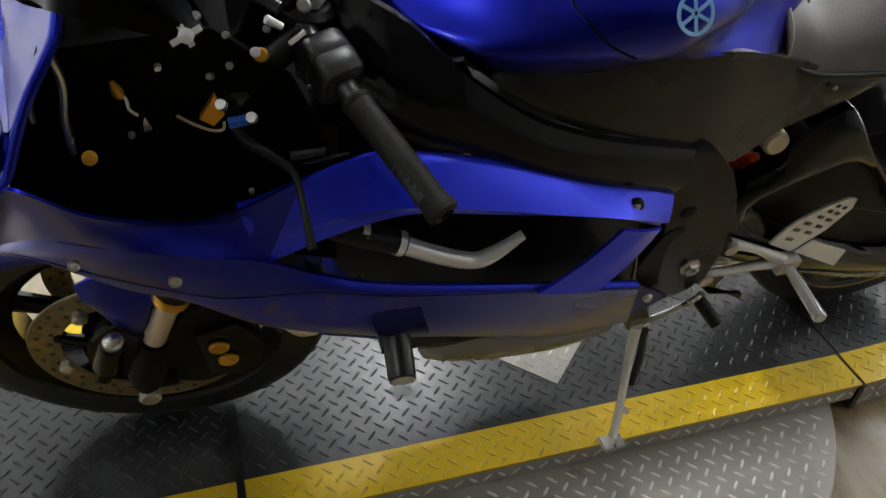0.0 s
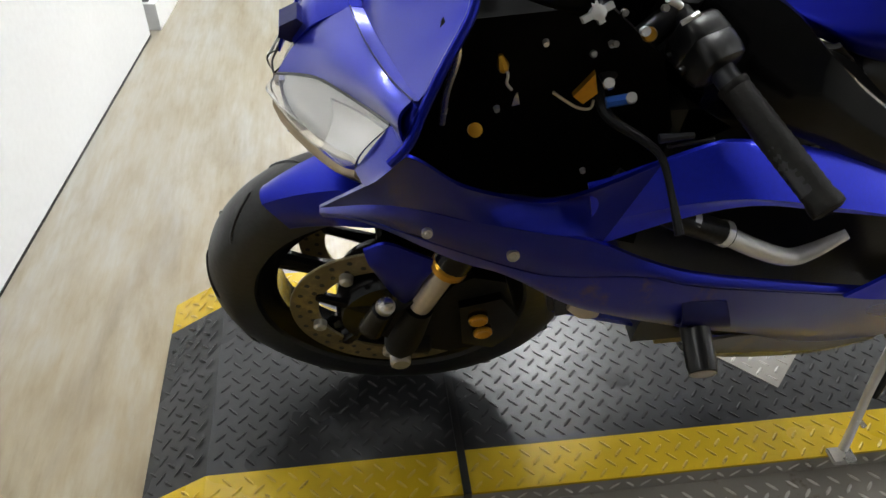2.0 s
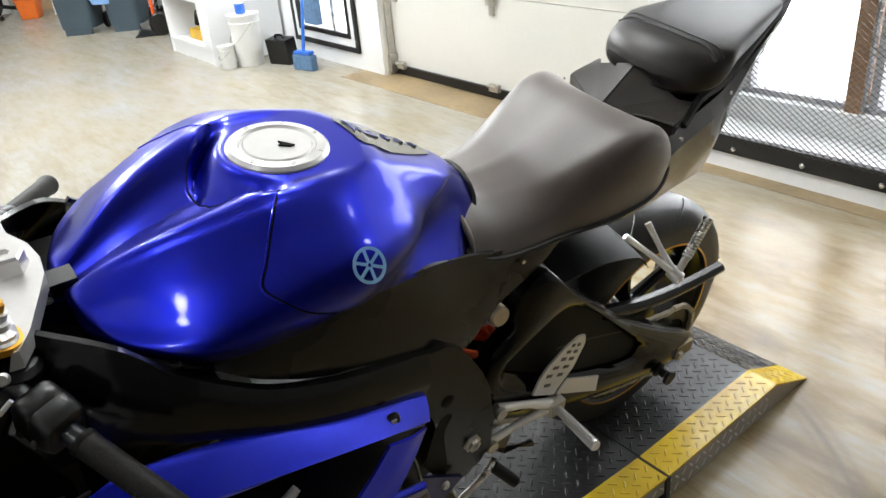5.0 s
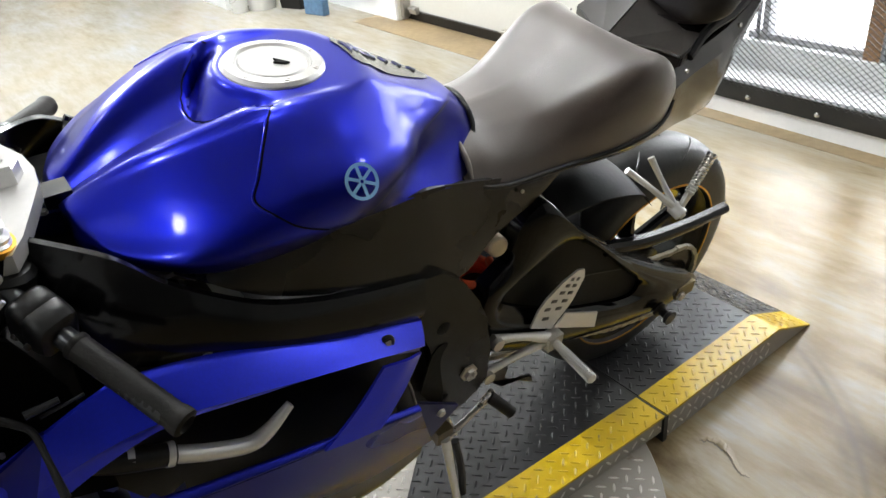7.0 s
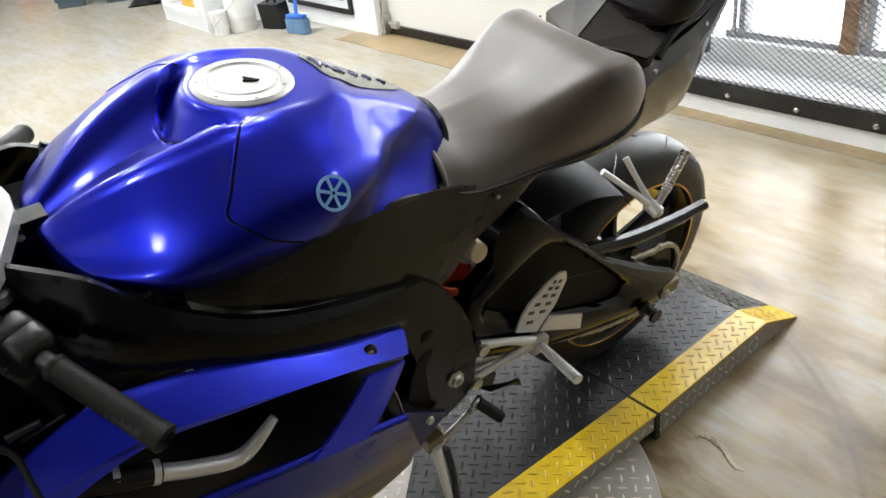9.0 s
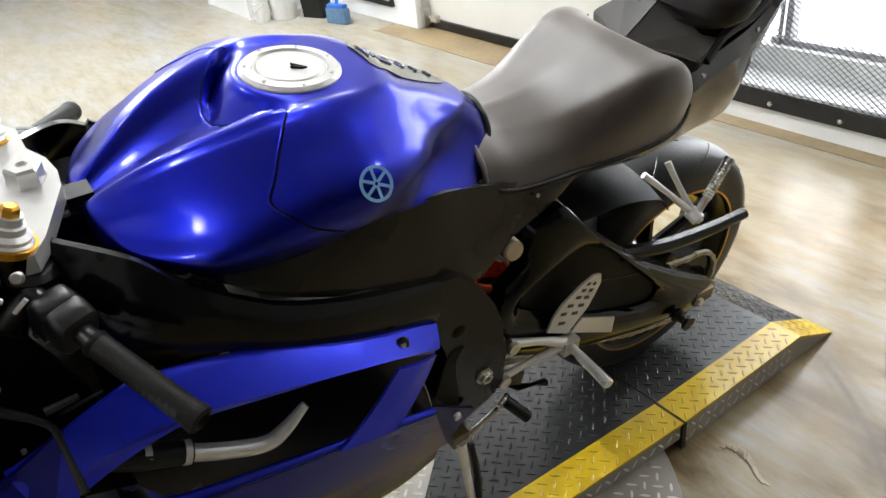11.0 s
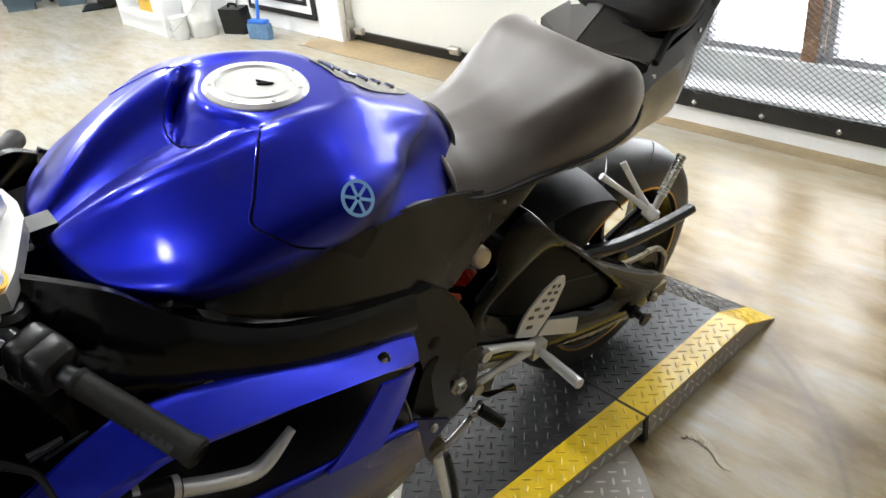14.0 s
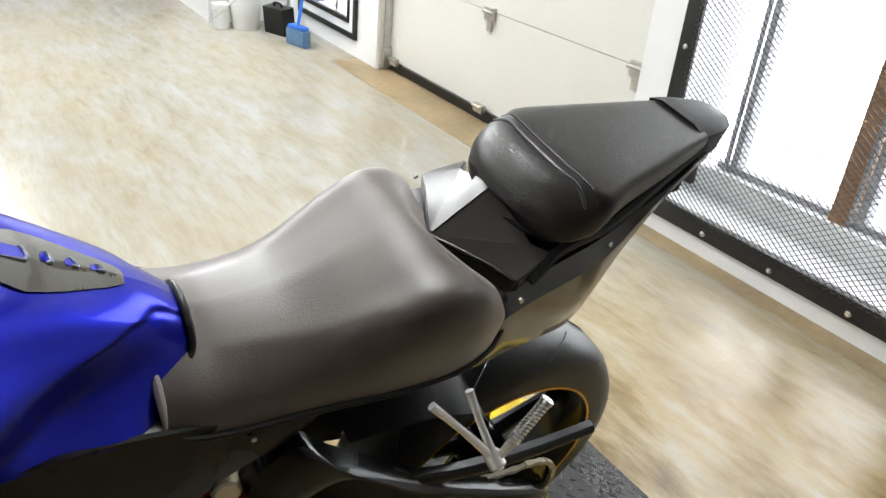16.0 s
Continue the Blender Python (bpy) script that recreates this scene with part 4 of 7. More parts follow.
RIDGE = [(-0.772, -0.008, 0.722), (-0.750, -0.022, 0.771), (-0.731, -0.028, 0.796), (-0.7065, -0.033, 0.8125), (-0.693, -0.034, 0.821)]
for sgn in (-1, 1):
    f3 = lambda pts: [(x, y * -sgn + (0.022 if sgn > 0 else 0.0), z) for x, y, z in pts]
    part("cowl_skin", panel(f3(LIP), f3(BROW), 0.014, 0.004, 32, 14, (-0.6, sgn * 0.35, 0.72)), BLUE_COWL, nose)
    part("cowl_step", panel(f3([(x + 0.001, y, z - 0.001) for x, y, z in STEP]), f3(LIP), 0.0, 0.004, 32, 3, (-0.3, sgn * 0.3, 0.9)), BLUE_COWL, nose, "stepped blue edge of the cowl")
    part("cowl_corner", panel(f3([LIP[3], LIP[4], (-0.648, -0.229, 0.872)]), f3([BROW[3], BROW[4], (-0.665, -0.241, 0.842)]), 0.002, 0.004, 12, 8, (-0.6, sgn * 0.6, 0.5)), BLUE_COWL, nose)
    # thin navy tube on the lip, drawn as shadow along the step
    part("step_line", tube(f3([(x + 0.0005, y, z + 0.0008) for x, y, z in LIP]), 0.0008, 8, 30), NAVY, nose, "dark line drawn as the step's shadow")
    part("upper_cowl", panel(f3(BASE), f3([(x, y, z - 0.003) for x, y, z in STEP]), 0.0, 0.004, 32, 10, (-0.3, sgn * 0.3, 0.9)), BLUE_COWL, nose, "deep blue flat upper cowl")
    part("reflector_housing", panel(f3([(x + 0.012, y * 0.97, z) for x, y, z in BROW[:5]]), f3([(x + 0.012, y * 0.97, z) for x, y, z in LAMP_LOW]), 0.004, 0.003, 22, 8, (-0.8, sgn * 0.5, 0.1)), LENS, nose, "pale headlight housing")
    bowl = [(-0.716, -0.105, 0.772), (-0.690, -0.155, 0.800), (-0.672, -0.205, 0.828)]
    part("reflector_bowl", panel(f3(bowl), f3([(-0.728, -0.118, 0.722), (-0.710, -0.155, 0.738), (-0.694, -0.192, 0.778)]), -0.008, 0.003, 16, 10, (-0.8, sgn * 0.5, 0.1)), ALU_BRIGHT, nose, "bright concave reflector bowl")
    part("headlight_lens", panel(f3(BROW[:5]), f3(LAMP_LOW), 0.012, 0.003, 24, 10, (-0.8, sgn * 0.5, 0.1)), LENS_GLASS, nose, "clear headlight lens").visible_shadow = False
    part("headlight_gasket", tube(f3(BROW[:5]), 0.0017, 8), SEAM, nose)
    part("headlight_gasket", tube(f3([BROW[0], (-0.779, -0.008, 0.707), LAMP_LOW[0]]), 0.0011, 8), SEAM, nose)
    part("lamp_lip", panel(f3(LAMP_LOW), f3([(a[0] * 0.35 + b[0] * 0.65, a[1] * 0.35 + b[1] * 0.65, a[2] * 0.35 + b[2] * 0.65) for a, b in zip(LAMP_LOW, CHIN)]), 0.003, 0.003, 20, 4, (-0.7, sgn * 0.6, 0.2)), STRIP, nose, "tan lower rim of the headlight")
    part("cowl_cheek", panel(f3([BROW[4], (-0.664, -0.238, 0.846), (-0.660, -0.247, 0.843)]), f3([LAMP_LOW[4], (-0.692, -0.212, 0.772), (-0.684, -0.233, 0.800)]), 0.006, 0.004, 8, 10, (-0.6, sgn * 0.75, 0.1)), BLUE_COWL, nose, "blue cheek beside the headlight")
    part("cowl_chin", panel(f3([(a[0] * 0.4 + b[0] * 0.6 + 0.002, a[1] * 0.4 + b[1] * 0.6, a[2] * 0.4 + b[2] * 0.6) for a, b in zip(LAMP_LOW, CHIN)]), f3([(x + 0.012, y, z - 0.004) for x, y, z in CHIN]), 0.0, 0.004, 20, 4, (-0.7, sgn * 0.6, 0)), BLACK, nose)
part("cowl_valley", panel(RIDGE[1:], [(x, -y, z) for x, y, z in RIDGE[1:]], 0.003, 0.004, 24, 12, (-0.6, 0, 0.75)), BLUE_COWL, nose, "flat blue centre strip between the headlights")
cr_ = lambda p, dz=0.0: [(p[0], p[1], p[2] + dz), (p[0] - 0.001, 0, p[2] + dz + 0.001), (p[0], -p[1], p[2] + dz)]
part("cowl_crown", panel(cr_(BASE[0]), cr_(STEP[0], -0.003), 0.0, 0.004, 12, 10, (-0.5, 0, 0.85)), BLUE_COWL, nose, "deep blue crown of the cowl")
part("cowl_step", panel(cr_(STEP[0]), cr_(LIP[0]), 0.0, 0.004, 12, 3, (-0.3, 0, 0.9)), BLUE_COWL, nose, "stepped blue edge of the cowl")
for sgn in (-1, 1):
    part("cowl_rim", tube([(x, y * -sgn, z) for x, y, z in (BASE[3], BASE[4], BASE[5], (-0.646, -0.229, 0.872), (-0.657, -0.240, 0.850), (-0.672, -0.243, 0.832))], 0.0042, 10, 30), BLUE_COWL, nose, "rounded blue rim of the cowl opening")
part("intake_mouth", slab([(-0.762, 0.787), (-0.744, 0.796), (-0.732, 0.781), (-0.752, 0.767), (-0.764, 0.774)], -0.016, 0.010, 0.002), NAVY, nose, "dark navy intake mouth")
part("intake", bevelled(box(-0.770, -0.012, 0.640, -0.715, 0.012, 0.715), 0.006), NAVY, nose, "dark navy air intake")
RIM = [(-0.605, 0, 1.002), (-0.592, -0.065, 1.001), (-0.565, -0.118, 0.998), (-0.530, -0.158, 0.982), (-0.503, -0.182, 0.925)]
FOOT = [(-0.672, 0, 0.862), (-0.661, -0.05, 0.882), (-0.624, -0.122, 0.911), (-0.598, -0.180, 0.940), (-0.510, -0.188, 0.912)]
for sgn in (-1, 1):
    f3 = lambda pts: [(x, y * -sgn, z) for x, y, z in pts]
    part("windscreen", panel(f3(RIM), f3(FOOT), 0.022, 0.003, 28, 12, (-0.5, sgn * 0.5, 0.6)), SMOKED, bike, "dark smoked windscreen")
    part("screen_rim", tube(f3(RIM), 0.0022, 8, 30), SMOKED, bike)
    # sheets closing the cowl opening, blackened to give the shade inside
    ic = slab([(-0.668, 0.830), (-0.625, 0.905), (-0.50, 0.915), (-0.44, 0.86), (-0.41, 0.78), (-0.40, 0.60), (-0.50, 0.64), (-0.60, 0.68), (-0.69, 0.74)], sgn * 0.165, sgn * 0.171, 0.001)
    part("inner_cowl", ic, DEEP, bike, "matt black inner cowl, darkened for the shade inside")
part("dash_panel", bevelled(box(-0.64, -0.165, 0.845, -0.485, 0.165, 0.875), 0.01), DEEP, bike, "black dashboard tray, darkened for the shade inside")
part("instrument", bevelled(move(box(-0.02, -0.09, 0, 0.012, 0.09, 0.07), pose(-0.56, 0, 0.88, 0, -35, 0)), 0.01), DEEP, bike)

# stays, cables and small fixings seen through the cowl opening
part("cowl_stay", tube([(-0.617, -0.176, 0.905), (-0.614, -0.178, 0.879), (-0.621, -0.178, 0.842), (-0.623, -0.178, 0.807)], 0.0034, 8, 20), ALU, bike, "thin bare metal cowl stay")
part("cowl_tab", slab([(-0.565, 0.822), (-0.558, 0.824), (-0.560, 0.832), (-0.562, 0.838), (-0.564, 0.832)], -0.178, -0.174, 0.001), ALU, bike, "bright metal tab")
for x, z in ((-0.576, 0.815), (-0.544, 0.883), (-0.484, 0.729), (-0.49, 0.879)):
    part("cowl_screw", lathe([(0.001, 0.004), (0.0025, 0.004), (0.003, 0)], aim((x, -0.171, z), (x, -1, z)), 10), ALU_BRIGHT, bike)
part("cowl_tab", slab([(-0.596, 0.779), (-0.582, 0.775), (-0.588, 0.786), (-0.591, 0.803), (-0.596, 0.803)], -0.150, -0.146, 0.001), ALU_BRIGHT, bike, "bright metal tab")
part("cowl_tab", slab([(-0.446, 0.775), (-0.430, 0.768), (-0.442, 0.788)], -0.152, -0.148, 0.001), ALU_BRIGHT, bike, "bright metal tab")
part("gold_clip", tube([(-0.580, -0.176, 0.876), (-0.577, -0.178, 0.866), (-0.576, -0.176, 0.859)], [0.002, 0.005, 0.002], 8, 8), GOLD, bike, "small gold clip")
part("wire_hook", tube([(-0.575, -0.177, 0.864), (-0.572, -0.178, 0.857), (-0.572, -0.178, 0.848), (-0.567, -0.177, 0.840)], 0.0014, 6, 12), ALU_BRIGHT, bike)
part("bare_wire", tube([(-0.536, -0.190, 0.847), (-0.525, -0.192, 0.839), (-0.512, -0.192, 0.830), (-0.502, -0.192, 0.829), (-0.500, -0.190, 0.836)], 0.0013, 6, 16), CREAM, bike)
part("wire_clip", tube([(-0.642, -0.176, 0.862), (-0.644, -0.176, 0.842)], 0.0025, 8, 6), ALU, bike)
# pale bent piece put in for a bright edge reflection under the fairing
part("reflection_piece", tube([(-0.462, -0.192, 0.520), (-0.447, -0.198, 0.515), (-0.430, -0.196, 0.502)], [0.009, 0.012, 0.008], 12, 10), CREAM, bike, "pale bent piece added as a reflection under the fairing")

# side fairings
for sgn in (-1, 1):
    f3 = lambda pts: [(x, y * -sgn, z) for x, y, z in pts]
    out = (0, sgn, 0)
    fairing = new("side_fairing")
    fairing.parent = bike
    part("upper_skin", panel(f3([(-0.682, -0.232, 0.80), (-0.66, -0.247, 0.842), (-0.617, -0.248, 0.806), (-0.575, -0.243, 0.781), (-0.538, -0.240, 0.768), (-0.500, -0.235, 0.772), (-0.443, -0.232, 0.800)]), f3([(-0.738, -0.125, 0.640), (-0.672, -0.205, 0.735), (-0.600, -0.242, 0.750), (-0.565, -0.248, 0.745), (-0.529, -0.25, 0.734), (-0.505, -0.248, 0.725), (-0.481, -0.246, 0.706)]), -0.016, 0.004, 40, 12, out, 0.25), BLUE_COWL, fairing)
    part("lower_band", panel(f3([(-0.738, -0.125, 0.640), (-0.672, -0.205, 0.735), (-0.600, -0.242, 0.750), (-0.529, -0.25, 0.734), (-0.483, -0.25, 0.716), (-0.427, -0.25, 0.680), (-0.36, -0.25, 0.648), (-0.224, -0.245, 0.605), (-0.033, -0.235, 0.545)]), f3([(-0.739, -0.122, 0.626), (-0.690, -0.185, 0.690), (-0.615, -0.225, 0.690), (-0.54, -0.246, 0.672), (-0.50, -0.252, 0.668), (-0.43, -0.256, 0.664), (-0.36, -0.256, 0.637), (-0.224, -0.250, 0.597), (-0.033, -0.239, 0.539)]), 0.003, 0.004, 44, 6, out), BLUE_COWL, fairing)
    part("lower_panel", panel(f3([(-0.738, -0.121, 0.624), (-0.690, -0.185, 0.688), (-0.615, -0.225, 0.688), (-0.54, -0.246, 0.670), (-0.50, -0.252, 0.666), (-0.43, -0.256, 0.662), (-0.36, -0.256, 0.635), (-0.224, -0.250, 0.595), (-0.033, -0.239, 0.537)]), f3([(-0.736, -0.123, 0.622), (-0.688, -0.180, 0.677), (-0.610, -0.220, 0.664), (-0.555, -0.225, 0.637), (-0.482, -0.226, 0.580), (-0.39, -0.222, 0.532), (-0.272, -0.215, 0.470), (-0.116, -0.205, 0.392), (0.020, -0.20, 0.385)]), 0.026, 0.004, 44, 12, out, 0.3), SCUFFED, fairing, "scuffed purple-brown lower fairing")
    b_top = [(-0.50, -0.228, 0.772), (-0.478, -0.225, 0.775), (-0.400, -0.215, 0.797), (-0.363, -0.21, 0.797), (-0.289, -0.208, 0.779), (-0.198, -0.208, 0.744), (-0.119, -0.20, 0.705), (0.001, -0.185, 0.647)]
    b_low = [(-0.485, -0.243, 0.706), (-0.470, -0.242, 0.708), (-0.410, -0.24, 0.731), (-0.343, -0.24, 0.744), (-0.261, -0.238, 0.725), (-0.161, -0.232, 0.695), (-0.09, -0.222, 0.665), (-0.012, -0.20, 0.610)]
    grow = (0.0, 0.0, 0.010, 0.018, 0.020, 0.020, 0.018, 0.012)
    b_mid = [(p[0] * 0.35 + q[0] * 0.65, p[1] * 0.35 + q[1] * 0.65 - e, p[2] * 0.35 + q[2] * 0.65) for p, q, e in zip(b_top, b_low, grow)]
    part("upper_blade", panel(f3(b_top), f3(b_mid), 0.002, 0.004, 40, 6, out), BLUE_LIT, fairing)
    part("blade_return", panel(f3(b_mid), f3(b_low), -0.002, 0.004, 40, 4, out), BLUE_LIT, fairing)
    part("rear_leg", panel(f3([(-0.085, -0.228, 0.650), (-0.045, -0.222, 0.633), (-0.012, -0.206, 0.612)]), f3([(-0.187, -0.256, 0.592), (-0.15, -0.256, 0.583), (-0.105, -0.252, 0.570)]), 0.004, 0.004, 14, 10, out), BLUE_LIT, fairing)
    part("rear_tab", panel(f3([(-0.060, -0.212, 0.573), (-0.043, -0.208, 0.592)]), f3([(-0.055, -0.216, 0.522), (-0.021, -0.212, 0.506)]), 0.002, 0.004, 6, 4, out), BLACK, fairing)
    part("tab_edge", tube(f3([(-0.043, -0.211, 0.592), (-0.032, -0.213, 0.561), (-0.021, -0.215, 0.507)]), 0.0016, 8, 10), EDGE_VINYL, fairing, "pale panel edge")
    part("stay_plate", slab([(-0.017, 0.428), (-0.001, 0.475), (0.081, 0.414), (0.062, 0.396), (0.028, 0.368)], sgn * 0.180, sgn * 0.186, 0.0015), NAVY, fairing, "dark navy fairing stay")
    part("stay_bolt", lathe([(0.002, 0.005), (0.006, 0.005), (0.008, 0.0)], aim((0.046, sgn * 0.186, 0.421), (0.046, sgn * 1.0, 0.421)), 12), STEEL, fairing)
    for x, y, z, r in ((-0.562, -0.2475, 0.706, 0.006), (-0.640, -0.236, 0.733, 0.005), (-0.283, -0.2, 0.771, 0.006)):
        part("fairing_bolt", lathe([(0.002, 0.004), (r * 0.6, 0.003), (r, 0.004), (r, 0)][::-1], aim((x, y * -sgn, z), (x, sgn * 1.0, z + 0.2)), 16), STEEL, fairing)

    part("belly_flank", panel(f3([(-0.30, -0.205, 0.425), (-0.265, -0.205, 0.420), (-0.20, -0.20, 0.415), (-0.111, -0.195, 0.390), (-0.034, -0.19, 0.370), (0.015, -0.185, 0.372)]), f3([(-0.27, -0.165, 0.340), (-0.238, -0.17, 0.319), (-0.186, -0.17, 0.297), (-0.124, -0.17, 0.290), (-0.07, -0.165, 0.285), (0.0, -0.16, 0.300)]), 0.012, 0.004, 24, 8, out), BELLY, fairing, "dull olive-grey belly flank")
    part("fairing_slot", rod(Vector((-0.069, 0.205 * sgn, 0.668)), Vector((-0.069, 0.2125 * sgn, 0.669)), 0.011), BLACK, fairing, "dark recessed fastener")
    part("slot_glint", bevelled(box(-0.073, min(0.212 * sgn, 0.2145 * sgn), 0.668, -0.066, max(0.212 * sgn, 0.2145 * sgn), 0.674), 0.001), STEEL, fairing)
    part("inner_rear_panel", slab([(-0.03, 0.60), (0.06, 0.63), (0.075, 0.50), (0.06, 0.40), (0.0, 0.38), (-0.05, 0.45)], sgn * 0.135, sgn * 0.141, 0.001), BLACK, fairing)

# engine block and radiator, dark inside the fairing
eng = new("engine")
eng.parent = bike
part("crankcase", bevelled(box(-0.33, -0.15, 0.33, 0.03, 0.15, 0.60), 0.03, 3), BLACK, eng)
part("cylinder_block", bevelled(move(box(-0.12, -0.16, 0, 0.12, 0.16, 0.20), pose(-0.26, 0, 0.55, 0, -28, 0)), 0.02, 2), BLACK, eng)
part("radiator", bevelled(move(box(-0.03, -0.17, 0, 0.02, 0.17, 0.30), pose(-0.44, 0, 0.45, 0, -12, 0)), 0.008, 2), BLACK, eng)
part("inner_shroud", bevelled(box(-0.52, -0.17, 0.66, -0.40, 0.17, 0.80), 0.02, 2), BLACK, eng)
part("belly_pan", panel([(-0.46, -0.15, 0.43), (-0.34, -0.14, 0.36), (-0.20, -0.12, 0.27), (-0.06, -0.11, 0.225), (0.05, -0.10, 0.23)], [(-0.44, 0.10, 0.38), (-0.33, 0.08, 0.31), (-0.20, 0.06, 0.215), (-0.06, 0.05, 0.16), (0.04, 0.05, 0.17)], 0.03, 0.005, 24, 10, (0, -0.4, -0.9)), SCUFFED, eng, "scuffed belly pan")
part("oil_pan", bevelled(box(-0.25, -0.10, 0.22, -0.02, 0.10, 0.34), 0.03, 3), BRASSY, eng)
part("header_pipe", tube([(-0.40, 0.02, 0.52), (-0.42, 0.0, 0.35), (-0.33, 0.0, 0.24), (-0.1, 0.03, 0.22), (0.1, 0.06, 0.22)], 0.03, 14, 30), STEEL, eng)
part("coolant_pipe", tube([(-0.348, -0.233, 0.691), (-0.310, -0.235, 0.668), (-0.269, -0.235, 0.648), (-0.245, -0.234, 0.653), (-0.213, -0.230, 0.674)], [0.0098, 0.0098, 0.0096, 0.0088, 0.0055], 14, 30), ALU_BRIGHT, eng, "bare aluminium coolant pipe")
part("coolant_hose", tube([(-0.46, -0.19, 0.735), (-0.41, -0.222, 0.716), (-0.345, -0.232, 0.690)], 0.0125, 12, 12), RUBBER, eng)
for c_ in ((-0.387, -0.2255, 0.7068), (-0.350, -0.2313, 0.6920)):
    part("hose_clamp", lathe([(0.0128, -0.0035), (0.0136, -0.0035), (0.0136, 0.0035), (0.0128, 0.0035)], aim(c_, (c_[0] + 0.065, c_[1] - 0.010, c_[2] - 0.026)), 20), ALU_BRIGHT, eng, "bright hose clamp")

# frame, tank, seat, tail
for sgn in (-1, 1):
    f3 = lambda pts: [(x, y * -sgn, z) for x, y, z in pts]
    part("frame_spar", panel(f3([(-0.395, -0.10, 0.905), (-0.336, -0.15, 0.890), (-0.302, -0.18, 0.866), (-0.252, -0.19, 0.827), (-0.199, -0.195, 0.794), (-0.112, -0.19, 0.755), (0.014, -0.17, 0.705)]), f3([(-0.42, -0.12, 0.80), (-0.374, -0.17, 0.79), (-0.33, -0.19, 0.775), (-0.282, -0.195, 0.760), (-0.195, -0.198, 0.715), (-0.11, -0.19, 0.675), (0.003, -0.17, 0.625)]), 0.014, 0.010, 36, 8, (0, sgn, 0)), BLACK_GLOSS, bike, "black cast frame spar")
    pl = slab([(0.010, 0.702), (0.045, 0.698), (0.085, 0.66), (0.115, 0.61), (0.132, 0.57), (0.150, 0.49), (0.150, 0.42), (0.130, 0.395), (0.085, 0.375), (0.050, 0.40), (0.045, 0.48), (0.030, 0.56), (0.005, 0.62)], sgn * 0.150, sgn * 0.170, 0.006)
    part("pivot_plate", pl, FRAME, bike, "black frame pivot plate")
    part("plate_hole", lathe([(0.0, 0.0015), (0.009, 0.0015), (0.0115, 0.0)], aim((0.052, sgn * 0.1702, 0.589), (0.052, sgn * 1.0, 0.589)), 18), MATT, bike)
    part("plate_recess", slab([(0.016, 0.47), (0.035, 0.545), (0.062, 0.555), (0.050, 0.52), (0.060, 0.44), (0.050, 0.415)], sgn * 0.1695, sgn * 0.1712, 0.0008, 30), MATT, bike)
    part("pivot_bolt", lathe([(0.0165, 0), (0.0165, 0.003), (0.012, 0.005), (0.011, 0.010), (0.007, 0.010), (0.005, 0.005)], aim((0.108, sgn * 0.170, 0.459), (0.108, sgn * 1.0, 0.459)), 6), STEEL, bike, "hexagonal pivot bolt")
    part("side_cover", panel(f3([(-0.300, -0.160, 0.858), (-0.22, -0.172, 0.848), (-0.155, -0.168, 0.839), (-0.076, -0.162, 0.835), (0.016, -0.150, 0.828), (0.085, -0.136, 0.806), (0.20, -0.12, 0.765), (0.30, -0.11, 0.742)]), f3([(-0.290, -0.175, 0.868), (-0.216, -0.182, 0.808), (-0.14, -0.18, 0.765), (-0.098, -0.178, 0.752), (0.0, -0.165, 0.700), (0.051, -0.155, 0.664), (0.11, -0.142, 0.646), (0.168, -0.132, 0.683), (0.246, -0.125, 0.709), (0.299, -0.115, 0.730)]), 0.004, 0.006, 36, 8, (0, sgn, 0)), FRAME, bike, "satin black side cover under the tank")

# tank cross-sections: x, centre height, then half width and height of ridge, widest, tuck and lower edge
TANK = [
    (-0.351, 0.879, 0.020, 0.884, 0.046, 0.878, 0.056, 0.870, 0.058, 0.861),
    (-0.344, 0.882, 0.022, 0.891, 0.060, 0.883, 0.072, 0.874, 0.076, 0.864),
    (-0.324, 0.890, 0.028, 0.903, 0.093, 0.882, 0.115, 0.874, 0.114, 0.863),
    (-0.282, 0.908, 0.048, 0.929, 0.131, 0.893, 0.160, 0.878, 0.153, 0.859),
    (-0.240, 0.921, 0.063, 0.947, 0.157, 0.903, 0.177, 0.882, 0.164, 0.850),
    (-0.190, 0.934, 0.076, 0.962, 0.176, 0.915, 0.187, 0.886, 0.163, 0.843),
    (-0.150, 0.952, 0.082, 0.970, 0.188, 0.922, 0.190, 0.882, 0.158, 0.837),
    (-0.090, 0.967, 0.087, 0.971, 0.195, 0.921, 0.184, 0.868, 0.151, 0.834),
    (-0.020, 0.962, 0.081, 0.957, 0.164, 0.906, 0.145, 0.852, 0.145, 0.830),
    (0.030, 0.942, 0.069, 0.936, 0.118, 0.893, 0.105, 0.848, 0.135, 0.821),
    (0.089, 0.910, 0.053, 0.903, 0.080, 0.878, 0.084, 0.840, 0.123, 0.802),
    (0.130, 0.888, 0.038, 0.878, 0.060, 0.860, 0.072, 0.830, 0.105, 0.795),
    (0.165, 0.856, 0.026, 0.850, 0.046, 0.834, 0.062, 0.815, 0.090, 0.790)]
TANK_Y = -0.014
KNEE = [(-0.16, 0.872), (-0.13, 0.868), (-0.10, 0.866), (-0.068, 0.870), (-0.03, 0.889), (0.02, 0.897), (0.045, 0.895), (0.11, 0.886), (0.2, 0.86)]


def sm(a, b, v):
    t = min(1.0, max(0.0, (v - a) / (b - a)))
    return t * t * (3 - 2 * t)


rows_t = spline(TANK, 140)
